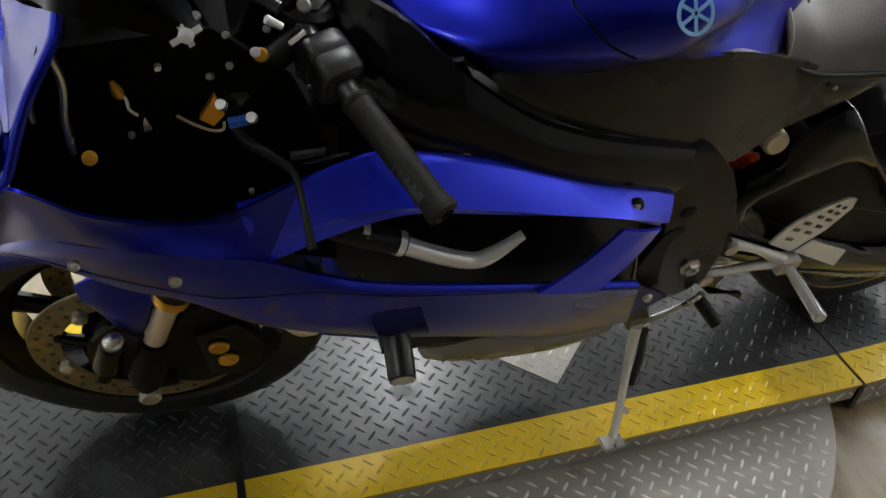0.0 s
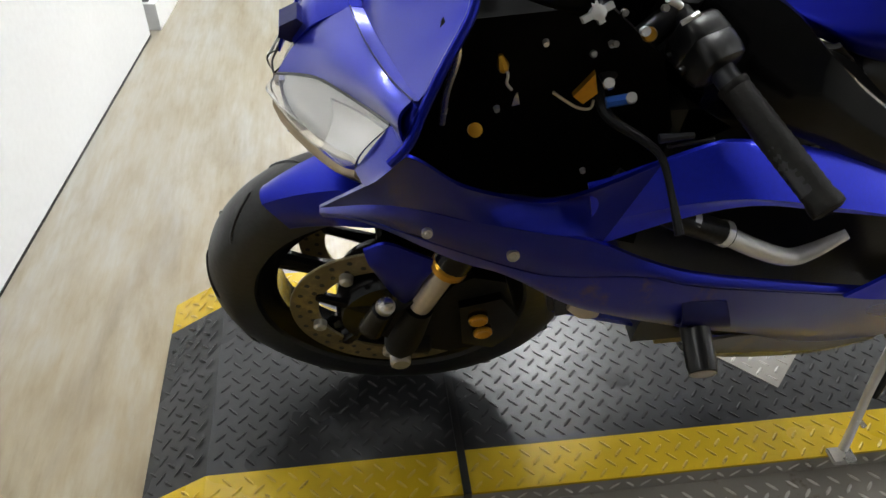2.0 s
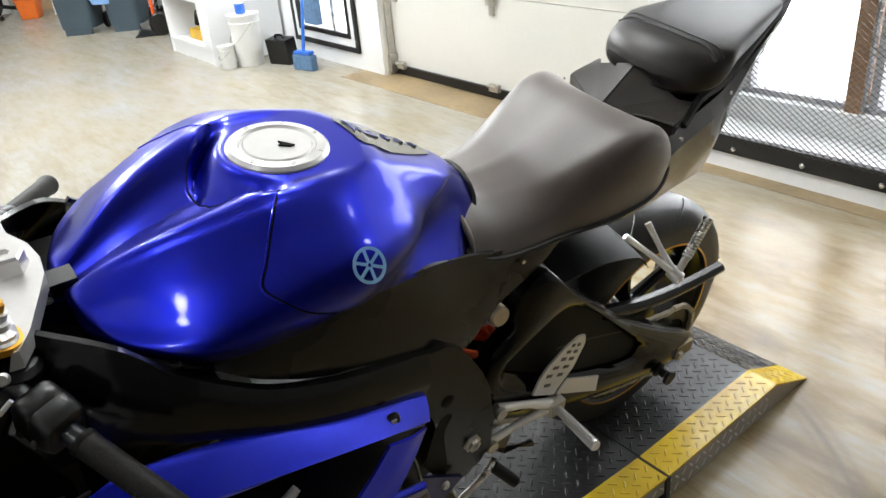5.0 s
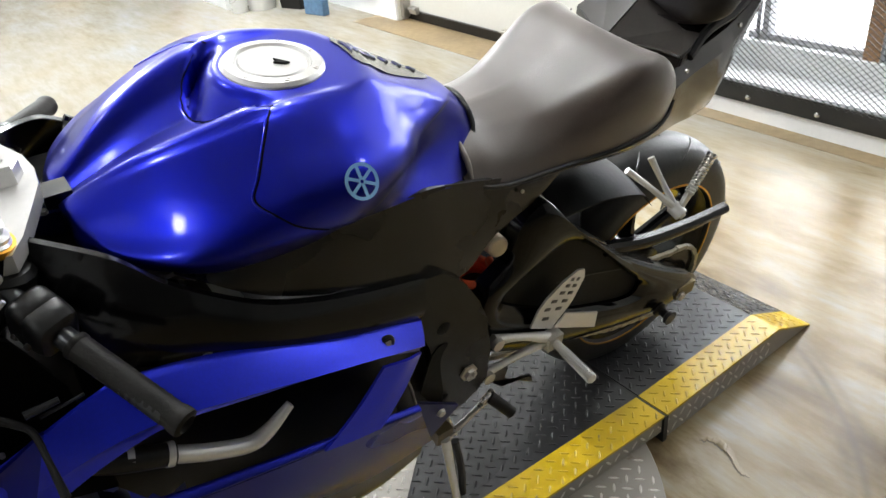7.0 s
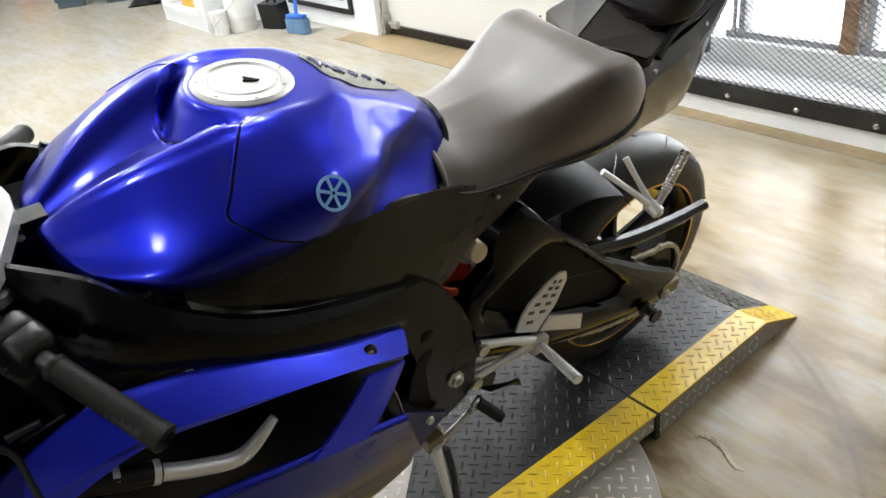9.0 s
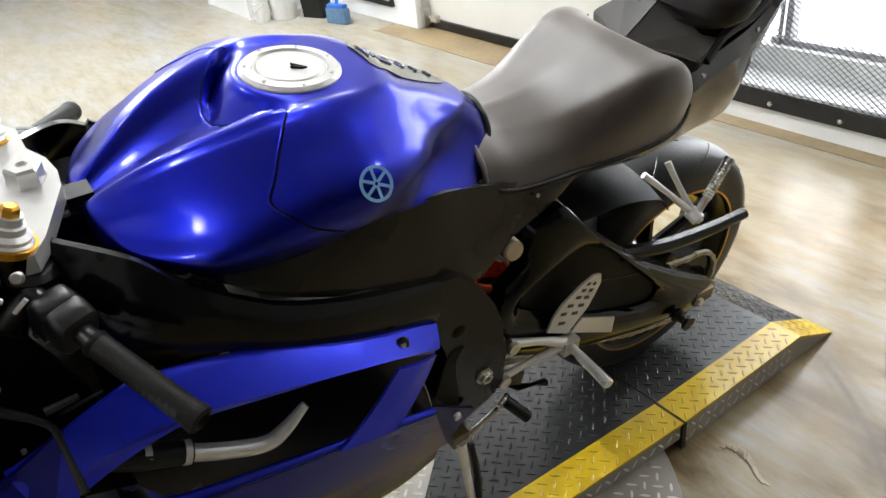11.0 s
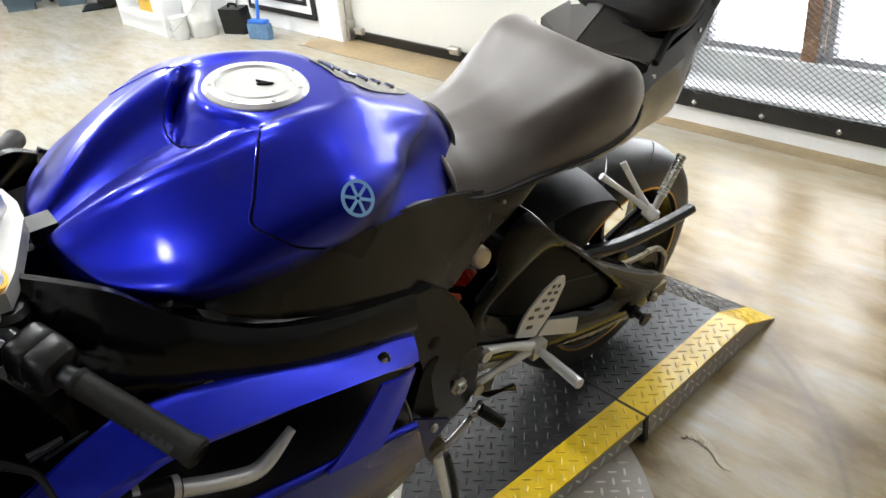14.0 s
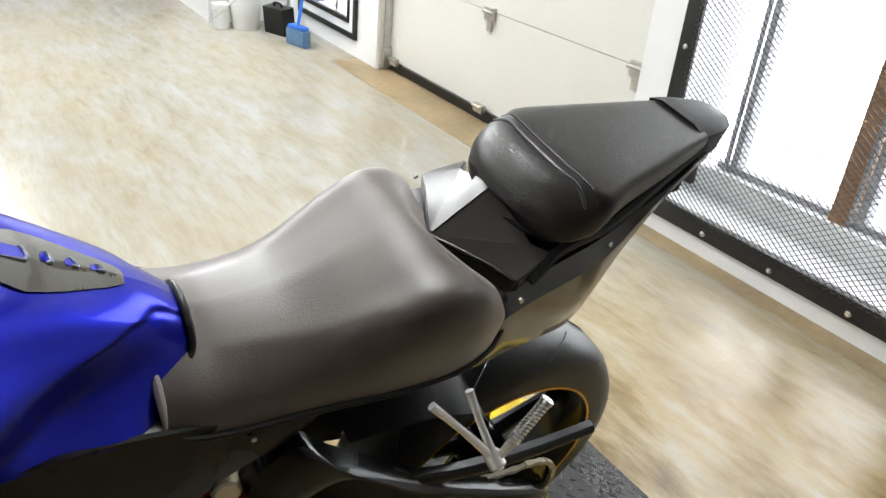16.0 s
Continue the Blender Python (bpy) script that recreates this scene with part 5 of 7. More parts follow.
halves = np.array([spline([(0, zc), (ys * 0.5, zc * 0.72 + zs * 0.28), (ys, zs), ((ys + yw) / 2 + 0.002, (zs + zw) / 2 + 0.003), (yw, zw), (yk, zk), (yl, zl)], 54) for x, zc, ys, zs, yw, zw, yk, zk, yl, zl in rows_t])
for k in range(10):
    halves[1:-1] = 0.25 * halves[:-2] + 0.5 * halves[1:-1] + 0.25 * halves[2:]


def bay_edge(y):
    """Where the front cover ends: a U open to the rear, round the filler boss."""
    return -0.197 + 0.058 * (y / 0.085) ** 2


rings = []
for row, half in zip(rows_t, halves):
    x = row[0]
    half = [list(p) for p in half]
    for p in half:
        y = p[0]
        # the filler boss rises out of the hollow that the front cover leaves
        r = math.hypot(x + 0.096, y)
        behind = sm(bay_edge(y) - 0.0025, bay_edge(y) + 0.0025, x) * (1 - sm(0.074, 0.092, y)) * (1 - sm(0.092, 0.125, r) * sm(-0.12, -0.08, x))
        boss = 0.966 - 0.05 * (x + 0.096) - 0.050 * sm(0.061, 0.108, r) * sm(0.118, 0.165, -x) * (1 - 0.6 * sm(0.05, 0.085, y))
        p[1] += (boss - p[1]) * behind
        # two fine creases run along the ridge ahead of the boss
        p[1] -= 0.0022 * math.exp(-(((y - row[2] * 1.14) / 0.0045) ** 2)) * sm(-0.33, -0.27, x) * (1 - sm(-0.15, -0.12, x))
        # the knee hollow behind and below the flank panel
        zk = float(np.interp(x, [q[0] for q in KNEE], [q[1] for q in KNEE]))
        low = sm(-0.001, 0.007, zk - p[1]) * sm(-0.15, -0.07, x) * sm(0.4, 0.7, y / row[4]) * (1 - sm(0.008, 0.05, zk - p[1]) * 0.7)
        p[0] -= 0.0065 * low
    ring = [(x - 0.030 * sm(0.07, 0.165, x) * sm(0.0, 0.05, 0.835 - p[1]), TANK_Y + k * p[0], p[1]) for k, p in [(-1, p) for p in half[::-1]] + [(1, p) for p in half[1:]]]
    rings.append(ring)
GAP_LINE = [(x + 0.003, y, z) for x, y, z in rings[-1][::4]]
tk = skin(rings, True, True)
from mathutils.bvhtree import BVHTree
tk.normal_update()
TREE = BVHTree.FromBMesh(tk)
tank = part("fuel_tank", tk, BLUE, bike, "metallic blue fuel tank", 75)


def on_tank(p, lift=0.0):
    q, nrm, _, _ = TREE.find_nearest(Vector(p))
    if nrm.z < -0.2:
        nrm = -nrm
    return q + nrm * lift, nrm


# black tube laid along the tank's rear as the gap's shadow
part("rear_gap_shade", tube(GAP_LINE, 0.0042, 8, 60), SEAM, tank, "black tube for the shaded gap behind the tank")
for sgn in (-1, 1):
    side = lambda y: TANK_Y + (y - TANK_Y) * -sgn
    line = [on_tank((x, side(y), z), -0.0003)[0] for x, y, z in spline([(-0.137, -0.096, 0.971), (-0.168, -0.136, 0.951), (-0.187, -0.160, 0.935), (-0.201, -0.177, 0.921), (-0.187, -0.196, 0.908), (-0.163, -0.206, 0.890), (-0.135, -0.202, 0.873)], 44)]
    part("panel_edge", tube([(p.x - 0.0022, p.y, p.z + 0.0002) for p in line[2:30]], [0.0003] + [0.0010] * 26 + [0.0003], 8, 60), BLUE, tank, "rolled painted panel edge")
    part("panel_seam", tube([tuple(p) for p in line], [0.0013] * 30 + [0.0011] * (len(line) - 31) + [0.0004], 8, 80), DEEP, tank, "dark panel seam")
    line = [on_tank((bay_edge(y) - 0.0035, TANK_Y - y * -sgn, 0.937 + 0.031 * (y / 0.08) ** 1.6), 0.0)[0] for y in np.linspace(0.0, 0.072, 24)]
    part("cover_seam", tube([tuple(p) for p in line], [0.0008] * 20 + [0.0006] * 3 + [0.0003], 8, 60), DEEP, tank, "dark edge of the tank cover")
q, nrm = on_tank((-0.099, -0.212, 0.927), 0.0004)
m_e = Matrix.Translation(q) @ nrm.to_track_quat("Z", "Y").to_matrix().to_4x4()
em = lathe([(0.0158, 0), (0.0158, 0.001), (0.0192, 0.001), (0.0192, 0), (0.0158, 0)], m_e, 40)
emblem = part("emblem", em, EMBLEM, tank, "pale blue round emblem")
for k in range(6):
    part("emblem_bar", move(box(0.002, -0.0016, 0, 0.0163, 0.0016, 0.0009), m_e @ pose(0, 0, 0, 0, 0, 60 * k + 30)), EMBLEM, emblem)
# filler cap
cap_c = Vector((-0.096, TANK_Y - 0.002, 0.9635))
cap_n = Vector((0.05, 0, 1.0)).normalized()
m_c = Matrix.Translation(cap_c) @ cap_n.to_track_quat("Z", "Y").to_matrix().to_4x4() @ Matrix.Scale(0.94, 4)
cap = part("filler_cap", lathe([(0.0, 0.008), (0.040, 0.009), (0.042, 0.006), (0.045, 0.006), (0.047, 0.010), (0.058, 0.009), (0.062, 0.005), (0.063, -0.006)], m_c, 56), ALU_BRIGHT, tank, "bright machined filler cap")
fl_ = bmesh.new()
top = [fl_.verts.new((x, y, 0.0106)) for x, y in ((-0.012, -0.004), (0.010, -0.0015), (0.002, 0.002), (0.004, 0.007), (-0.009, 0.002))]
low = [fl_.verts.new((v.co.x, v.co.y, 0.0080)) for v in top]
fl_.faces.new(top)
for k in range(5):
    fl_.faces.new((top[k], low[k], low[(k + 1) % 5], top[(k + 1) % 5]))
part("cap_flap", move(fl_, m_c @ pose(-0.006, -0.006, 0, 0, 0, 30)), DEEP, cap, "dark lock slot")
for k in range(7):
    a = 2 * math.pi * k / 7 + 0.3
    part("cap_screw", lathe([(0.0015, 0.0092), (0.003, 0.0102), (0.003, 0.008)], m_c @ pose(0.053 * math.cos(a), 0.053 * math.sin(a), 0), 10), STEEL, cap)
part("cap_ring", lathe([(0.0632, -0.012), (0.0655, -0.012), (0.0655, -0.001), (0.0632, 0.002), (0.0632, -0.012)], m_c, 56), ALU, tank)
# tank pad: an olive strip behind the cap with cut-out windows and pale raised rims
rows_p = []
for x in np.linspace(-0.002, 0.172, 28):
    hw = 0.046 * math.sqrt(max(0.12, 1 - (max(0.0, x - 0.05) / 0.135) ** 2)) * sm(-0.03, 0.02, x)
    rows_p.append([tuple(on_tank((x, TANK_Y + y, 1.0), 0.0012)[0]) for y in np.linspace(-hw, hw, 12)])
part("tank_pad", skin(rows_p, False, False), PAD, tank, "olive-black ribbed tank pad")
for k in range(6):
    x, w_ = 0.012 + 0.026 * k, 0.027 - 0.0025 * k
    hole = [[tuple(on_tank((x + 0.0055 * math.cos(a) * f, TANK_Y + 0.006 + (w_ * 0.55) * math.sin(a) * f, 1.0), 0.0020)[0]) for a in np.linspace(0, 2 * math.pi, 18, endpoint=False)] for f in (1.0, 0.5, 0.05)]
    part("pad_window", skin(hole, True, True), BLUE, tank, "blue paint seen through the pad")
    line = [tuple(on_tank((x + 0.0068 * math.cos(a), TANK_Y + 0.006 + w_ * 0.60 * math.sin(a), 1.0), 0.0022)[0]) for a in np.linspace(-1.5, 1.5, 9)]
    part("pad_rib", tube(line, [0.0006] + [0.0017] * 7 + [0.0006], 8, 20), RIB, tank, "pale raised rim on the pad")
for sgn in (-1, 1):
    part("tank_bolt", lathe([(0.001, 0.003), (0.0035, 0.004), (0.0045, 0.002), (0.0045, 0)], aim((-0.366, TANK_Y + sgn * 0.014, 0.878), (-0.372, TANK_Y + sgn * 0.014, 1.0)), 14), STEEL, tank)
part("nose_notch", bevelled(box(-0.362, TANK_Y - 0.012, 0.873, -0.334, TANK_Y + 0.016, 0.894), 0.006, 3), SEAM, tank, "dark notch in the tank's nose")
part("nose_bracket", slab([(-0.378, 0.858), (-0.382, 0.871), (-0.366, 0.879), (-0.344, 0.876), (-0.342, 0.850), (-0.352, 0.842)], TANK_Y - 0.018, TANK_Y + 0.018, 0.003), NAVY, tank, "blue tank mounting bracket")
part("head_cover", bevelled(box(-0.41, -0.13, 0.76, -0.32, 0.13, 0.850), 0.01), MATT, bike)
part("tank_strap", bevelled(box(-0.372, -0.030, 0.855, -0.345, 0.030, 0.874), 0.006), MATT, bike)

# rider seat
# x, centre height, half width and height of the edge, half width and height of the foot
SEAT = [(0.125, 0.848, 0.053, 0.837, 0.118, 0.783), (0.150, 0.842, 0.057, 0.831, 0.122, 0.769), (0.200, 0.828, 0.066, 0.815, 0.123, 0.759), (0.280, 0.833, 0.081, 0.819, 0.124, 0.754), (0.360, 0.861, 0.108, 0.850, 0.133, 0.755), (0.420, 0.884, 0.123, 0.874, 0.136, 0.757), (0.465, 0.886, 0.124, 0.876, 0.135, 0.763), (0.500, 0.870, 0.113, 0.862, 0.127, 0.774), (0.518, 0.850, 0.103, 0.841, 0.118, 0.792)]
SEAT_Y = -0.006
rings = []
for x, zc, ye, ze, yb, zb in spline(SEAT, 56):
    half = spline([(0, zc), (ye * 0.6, zc * 0.55 + ze * 0.45), (ye, ze), ((ye + yb) / 2 + 0.010, ze * 0.6 + zb * 0.4), (yb, zb)], 22)
    notch = sm(0.42, 0.52, x)
    back = lambda y: x - 0.045 * notch * (1 - min(1.0, y / 0.13) ** 1.2)
    ring = [(back(y), SEAT_Y - y, z) for y, z in half[::-1]] + [(back(y), SEAT_Y + y, z) for y, z in half[1:]]
    rings.append(ring + [(x, SEAT_Y + yb * 0.94, zb - 0.004), (x, SEAT_Y, zb - 0.006), (x, SEAT_Y - yb * 0.94, zb - 0.004)])
seat = part("rider_seat", skin(rings), VINYL, bike, "grey-brown vinyl rider seat", 60)
for sgn in (-1, 1):
    part("seat_piping", tube([(x, SEAT_Y + sgn * (yb + 0.001), zb + 0.002) for x, zc, ye, ze, yb, zb in spline(SEAT, 20)], 0.004, 8, 40), BLACK, seat)
    part("seat_bolt", lathe([(0.001, 0.002), (0.003, 0.0025), (0.003, 0)], aim((0.209, sgn * 0.131, 0.743), (0.209, sgn * 1.0, 0.743)), 12), STEEL, bike)
    lip = rings[0][:20] if sgn < 0 else rings[0][25:45][::-1]
    part("seat_front_edge", tube([(x - 0.001, y, z) for x, y, z in lip[1::3]], [0.002, 0.0042, 0.0045, 0.0042, 0.003, 0.002, 0.001], 8, 30), EDGE_VINYL, seat, "pale seat edge")

# tail: side panels, centre facets, pillion cushion
TAIL = [(0.24, 0.752, 0.118, 0.728), (0.32, 0.758, 0.126, 0.728), (0.42, 0.770, 0.130, 0.715), (0.50, 0.838, 0.130, 0.708), (0.56, 0.856, 0.120, 0.704), (0.62, 0.868, 0.112, 0.700), (0.67, 0.878, 0.104, 0.700), (0.705, 0.884, 0.096, 0.745), (0.735, 0.890, 0.088, 0.81), (0.80, 0.915, 0.070, 0.885), (0.88, 0.945, 0.050, 0.930)]
rings = []
for x, zt, hw, zb in spline(TAIL, 50):
    ring = []
    for u, v in ((-0.10, 1), (-0.55, 0.99), (-0.86, 0.93), (-1.0, 0.78), (-1.0, 0.45), (-0.93, 0.15), (-0.75, 0.0), (0.75, 0.0), (0.93, 0.15), (1.0, 0.45), (1.0, 0.78), (0.86, 0.93), (0.55, 0.99), (0.10, 1)):
        ring.append((x, hw * u, zb + (zt - zb) * v))
    rings.append(ring)
tail = part("tail_cowl", skin(rings), TAIL_GLOSS, bike, "gloss black tail cowl", 30)
# facets between the seat's notch and the pillion cushion
for sgn in (-1, 1):
    bm = bmesh.new()
    top = ((0.474, 0, 0.852), (0.556, 0, 0.916), (0.566, sgn * 0.082, 0.883), (0.588, sgn * 0.102, 0.880), (0.529, sgn * 0.116, 0.858))
    P = [bm.verts.new(p) for p in top] + [bm.verts.new((x, y * 0.98, z - 0.02)) for x, y, z in top]
    for f in ((0, 1, 2), (0, 2, 4), (2, 3, 4), (5, 7, 6), (5, 9, 7), (7, 9, 8), (0, 5, 6, 1), (1, 6, 7, 2), (2, 7, 8, 3), (3, 8, 9, 4), (4, 9, 5, 0)):
        bm.faces.new([P[i] for i in f])
    bmesh.ops.recalc_face_normals(bm, faces=bm.faces[:])
    bevelled(bm, 0.0025, 2, 12)
    part("cowl_facet", bm, FACET, tail, "glossy folded facet", 30)
part("seat_trim", tube([(0.474, 0, 0.853), (0.492, -0.038, 0.857), (0.512, -0.080, 0.860), (0.526, -0.112, 0.858)], 0.003, 8, 20), TAIL_GLOSS, tail)
PILL = [(0.546, 0.912, 0.080, 0.893), (0.552, 0.930, 0.098, 0.886), (0.566, 0.945, 0.108, 0.885), (0.590, 0.957, 0.111, 0.888), (0.625, 0.963, 0.107, 0.896), (0.68, 0.968, 0.096, 0.906), (0.76, 0.974, 0.076, 0.922), (0.83, 0.979, 0.057, 0.940), (0.855, 0.980, 0.050, 0.948)]
rings = []
for x, zt, hw, zb in spline(PILL, 44):
    ring = []
    flat_top = sm(0.585, 0.61, x)
    for k in range(40):
        a = 2 * math.pi * k / 40
        c_, s_ = math.cos(a), math.sin(a)
        e = 0.62 - 0.30 * flat_top if s_ > 0 else 0.62
        y = hw * math.copysign(abs(c_) ** (0.5 - 0.12 * flat_top), c_) * (1 - 0.14 * flat_top * max(0.0, -s_))
        ring.append((x + 0.040 * (y / 0.11) ** 2 * (1 - sm(0.585, 0.70, x)), -0.005 + y, (zt + zb) / 2 + (zt - zb) / 2 * math.copysign(abs(s_) ** e, s_)))
    rings.append(ring)
pl_ = skin(rings)
pl_.normal_update()
PIL_TREE = BVHTree.FromBMesh(pl_)
pil = part("pillion_seat", pl_, PILLION, bike, "black vinyl pillion cushion", 50)
# two stitched lines run across behind the front roll
for dx, r, m_ in ((0.0, 0.0026, SEAM), (0.016, 0.0014, PILLION)):
    ln = [tuple(PIL_TREE.find_nearest(Vector((0.600 + dx + 0.006 * (y / 0.1) ** 2, -0.005 + y, 0.99 - 0.04 * (abs(y) / 0.1) ** 5)))[0]) for y in np.linspace(-0.102, 0.102, 17)]
    part("seat_piping", tube(ln, r, 8, 40), m_, pil)
for sgn in (-1, 1):
    part("rear_edge", tube([(0.852, sgn * 0.004, 0.982), (0.853, sgn * 0.030, 0.9815), (0.856, sgn * 0.049, 0.972)], 0.0018, 8, 12), ALU, pil, "bright rear edge")
rings = []
for x, zt, hw, zb in spline([(0.845, 0.984, 0.054, 0.925), (0.875, 0.984, 0.050, 0.930), (0.91, 0.982, 0.040, 0.938), (0.935, 0.976, 0.026, 0.948)], 10):
    rings.append([(x, -hw, zt - 0.008), (x, -hw * 0.6, zt), (x, hw * 0.6, zt), (x, hw, zt - 0.008), (x, hw * 0.9, zb), (x, -hw * 0.9, zb)])
part("tail_tip", skin(rings), MATT, bike, "black plastic tail tip")
part("tail_light", bevelled(box(0.79, -0.05, 0.885, 0.85, 0.05, 0.925), 0.01), BLACK_GLOSS, bike)
for sgn in (-1, 1):
    part("cowl_bolt", lathe([(0.001, 0.003), (0.0035, 0.003), (0.004, 0)], aim((0.679, sgn * 0.103, 0.872), (0.679, sgn * 1.0, 1.2)), 12), ALU, bike)
    part("cowl_bolt", lathe([(0.001, 0.003), (0.0035, 0.003), (0.004, 0)], aim((0.529, sgn * 0.128, 0.842), (0.529, sgn * 1.0, 1.0)), 12), ALU, bike)

part("tail_strip", tube([(0.55, -0.112, 0.852), (0.60, -0.100, 0.880), (0.68, -0.090, 0.893), (0.80, -0.062, 0.935), (0.86, -0.048, 0.96)], 0.008, 8, 24), BLACK, bike)

# swingarm, hugger, chain: outer and inner outline of the braced arm
ARM_OUT = [(0.160, 0.580), (0.197, 0.608), (0.208, 0.642), (0.224, 0.682), (0.266, 0.700), (0.314, 0.65), (0.386, 0.585), (0.477, 0.505), (0.589, 0.423), (0.737, 0.326), (0.772, 0.282), (0.715, 0.252), (0.634, 0.266), (0.489, 0.300), (0.319, 0.355), (0.17, 0.435), (0.135, 0.523)]
ARM_IN = [(0.199, 0.556), (0.227, 0.568), (0.283, 0.585), (0.328, 0.595), (0.365, 0.578), (0.424, 0.530), (0.495, 0.455), (0.546, 0.404), (0.563, 0.378), (0.55, 0.360), (0.509, 0.366), (0.454, 0.386), (0.378, 0.417), (0.290, 0.466), (0.210, 0.518), (0.194, 0.538)]


def ring_slab(outer, inner, sgn, n=96):
    """A rounded hollow arm between two outlines in x and z."""
    a = spline(list(outer) + [outer[0]], n)[:-1]
    b = spline(list(inner) + [inner[0]], n)[:-1]
    rows = []
    for f, y in ((0.0, 0.108), (0.0, 0.132), (0.10, 0.141), (0.3, 0.147), (0.6, 0.148), (0.85, 0.143), (1.0, 0.133), (1.0, 0.108)):
        rows.append([(p[0] * (1 - f) + q[0] * f, sgn * y, p[1] * (1 - f) + q[1] * f) for p, q in zip(a, b)])
    rows.append(rows[0])
    bm = skin(rows, True, False)
    bmesh.ops.remove_doubles(bm, verts=bm.verts[:], dist=1e-5)
    bmesh.ops.recalc_face_normals(bm, faces=bm.faces[:])
    return bm


for sgn in (-1, 1):
    sw = ring_slab(ARM_OUT, ARM_IN, sgn)
    arm = part("swingarm", sw, ARM_BLACK, bike, "gloss black braced swingarm")
    part("swingarm_web", slab([(0.20, 0.49), (0.222, 0.56), (0.262, 0.625), (0.29, 0.645), (0.42, 0.555), (0.56, 0.43), (0.60, 0.35), (0.50, 0.33), (0.30, 0.40)], sgn * 0.119, sgn * 0.124, 0.002), MATT, arm)
    part("axle_block", bevelled(box(0.690, sgn * 0.125, 0.282, 0.742, sgn * 0.149, 0.314), 0.004), BRASSY, bike, "dirty brass-toned axle adjuster")
    part("axle_nut", lathe([(0.011, 0), (0.011, 0.006), (0.007, 0.009)], aim((0.70, sgn * 0.148, 0.292), (0.70, sgn * 1.0, 0.292)), 6), STEEL, bike)
    part("stand_spool", lathe([(0.016, 0), (0.016, 0.006), (0.009, 0.010), (0.009, 0.022), (0.016, 0.027), (0.016, 0.034)], aim((0.640, sgn * 0.145, 0.283), (0.640, sgn * 1.0, 0.283)), 18), BLACK, bike, "black paddock stand spool")
part("swingarm_bridge", bevelled(box(0.12, -0.10, 0.43, 0.26, 0.10, 0.53), 0.02, 2), BLACK, bike)
part("hugger", panel([(0.36, -0.085, 0.60), (0.46, -0.09, 0.60), (0.56, -0.09, 0.57), (0.60, -0.088, 0.53)], [(0.36, 0.085, 0.60), (0.46, 0.09, 0.60), (0.56, 0.09, 0.57), (0.60, 0.088, 0.53)], 0.035, 0.004, 16, 10, (-0.35, 0, 0.9)), MATT, bike, "black rear hugger")
cp = [(0.70 + 0.088 * math.cos(a), 0.300 + 0.088 * math.sin(a)) for a in np.linspace(radians(100), radians(-100), 14)]
path = cp + [(0.55, 0.245), (0.40, 0.305), (0.20, 0.372), (0.12, 0.40), (0.09, 0.43), (0.12, 0.465), (0.30, 0.455), (0.50, 0.42)]
path = np.array(path + [path[0]])
seg = np.linalg.norm(np.diff(path, axis=0), axis=1)
cum = np.concatenate([[0], np.cumsum(seg)])
link_me = bevelled(box(-0.0085, -0.0045, -0.0045, 0.0085, 0.0045, 0.0045), 0.003, 1)
chain = new("drive_chain")
chain.parent = bike
first = None
count = int(cum[-1] / 0.0159)
for k in range(count):
    s0 = (k + 0.5) / count * cum[-1]
    i = min(np.searchsorted(cum, s0) - 1, len(seg) - 1)
    f_ = (s0 - cum[i]) / seg[i]
    p = path[i] * (1 - f_) + path[i + 1] * f_
    d_ = path[i + 1] - path[i]
    m = Matrix.Translation((p[0], -0.108, p[1])) @ Matrix.Rotation(-math.atan2(d_[1], d_[0]), 4, "Y") @ Matrix.Diagonal((0.95, 1.0 if k % 2 else 0.72, 1.0, 1))
    if first is None:
        first = part("chain_link", link_me, CHAIN_M, chain)
        first.matrix_basis = m
    else:
        o = new("chain_link", first.data)
        o.parent = chain
        o.matrix_basis = m
part("chain_cover", panel([(0.44, -0.128, 0.535), (0.55, -0.132, 0.505), (0.68, -0.132, 0.485), (0.80, -0.130, 0.475)], [(0.44, -0.130, 0.508), (0.55, -0.134, 0.480), (0.68, -0.134, 0.461), (0.80, -0.132, 0.455)], 0.006, 0.012, 20, 6, (0, -1, 0)), ARM_BLACK, bike, "gloss black chain cover bar")
part("chain_guard", panel([(0.33, -0.125, 0.50), (0.42, -0.125, 0.475), (0.52, -0.125, 0.44)], [(0.33, -0.10, 0.505), (0.42, -0.10, 0.48), (0.52, -0.10, 0.445)], 0.004, 0.003, 10, 3, (0, 0, 1)), BLACK, bike)

# shock, reservoir
part("shock_body", rod((0.22, -0.02, 0.48), (0.17, -0.02, 0.72), 0.028), BLACK, bike)
sp = [(0.205 - 0.03 * t_ + 0.036 * math.cos(9 * 2 * math.pi * t_), -0.078 + 0.036 * math.sin(9 * 2 * math.pi * t_), 0.46 + 0.115 * t_) for t_ in np.linspace(0, 1, 60)]
part("shock_spring", tube(sp, 0.007, 8, 180), RED, bike, "red shock spring")
part("shock_reservoir", rod((0.192, -0.075, 0.635), (0.186, -0.124, 0.643), 0.0175), CREAM, bike, "pale reservoir cap")

# rearsets, shifter, side stand
rs = new("rearset")
rs.parent = bike
arm = tube([(0.168, -0.155, 0.482), (0.23, -0.158, 0.455), (0.29, -0.160, 0.420)], [0.0095, 0.0072, 0.011], 12, 14)
join(arm, tube([(0.158, -0.155, 0.408), (0.22, -0.158, 0.411), (0.29, -0.160, 0.412)], [0.0085, 0.0068, 0.010], 12, 14))
part("hanger", arm, ALU_BRIGHT, rs, "bare aluminium footrest hanger")
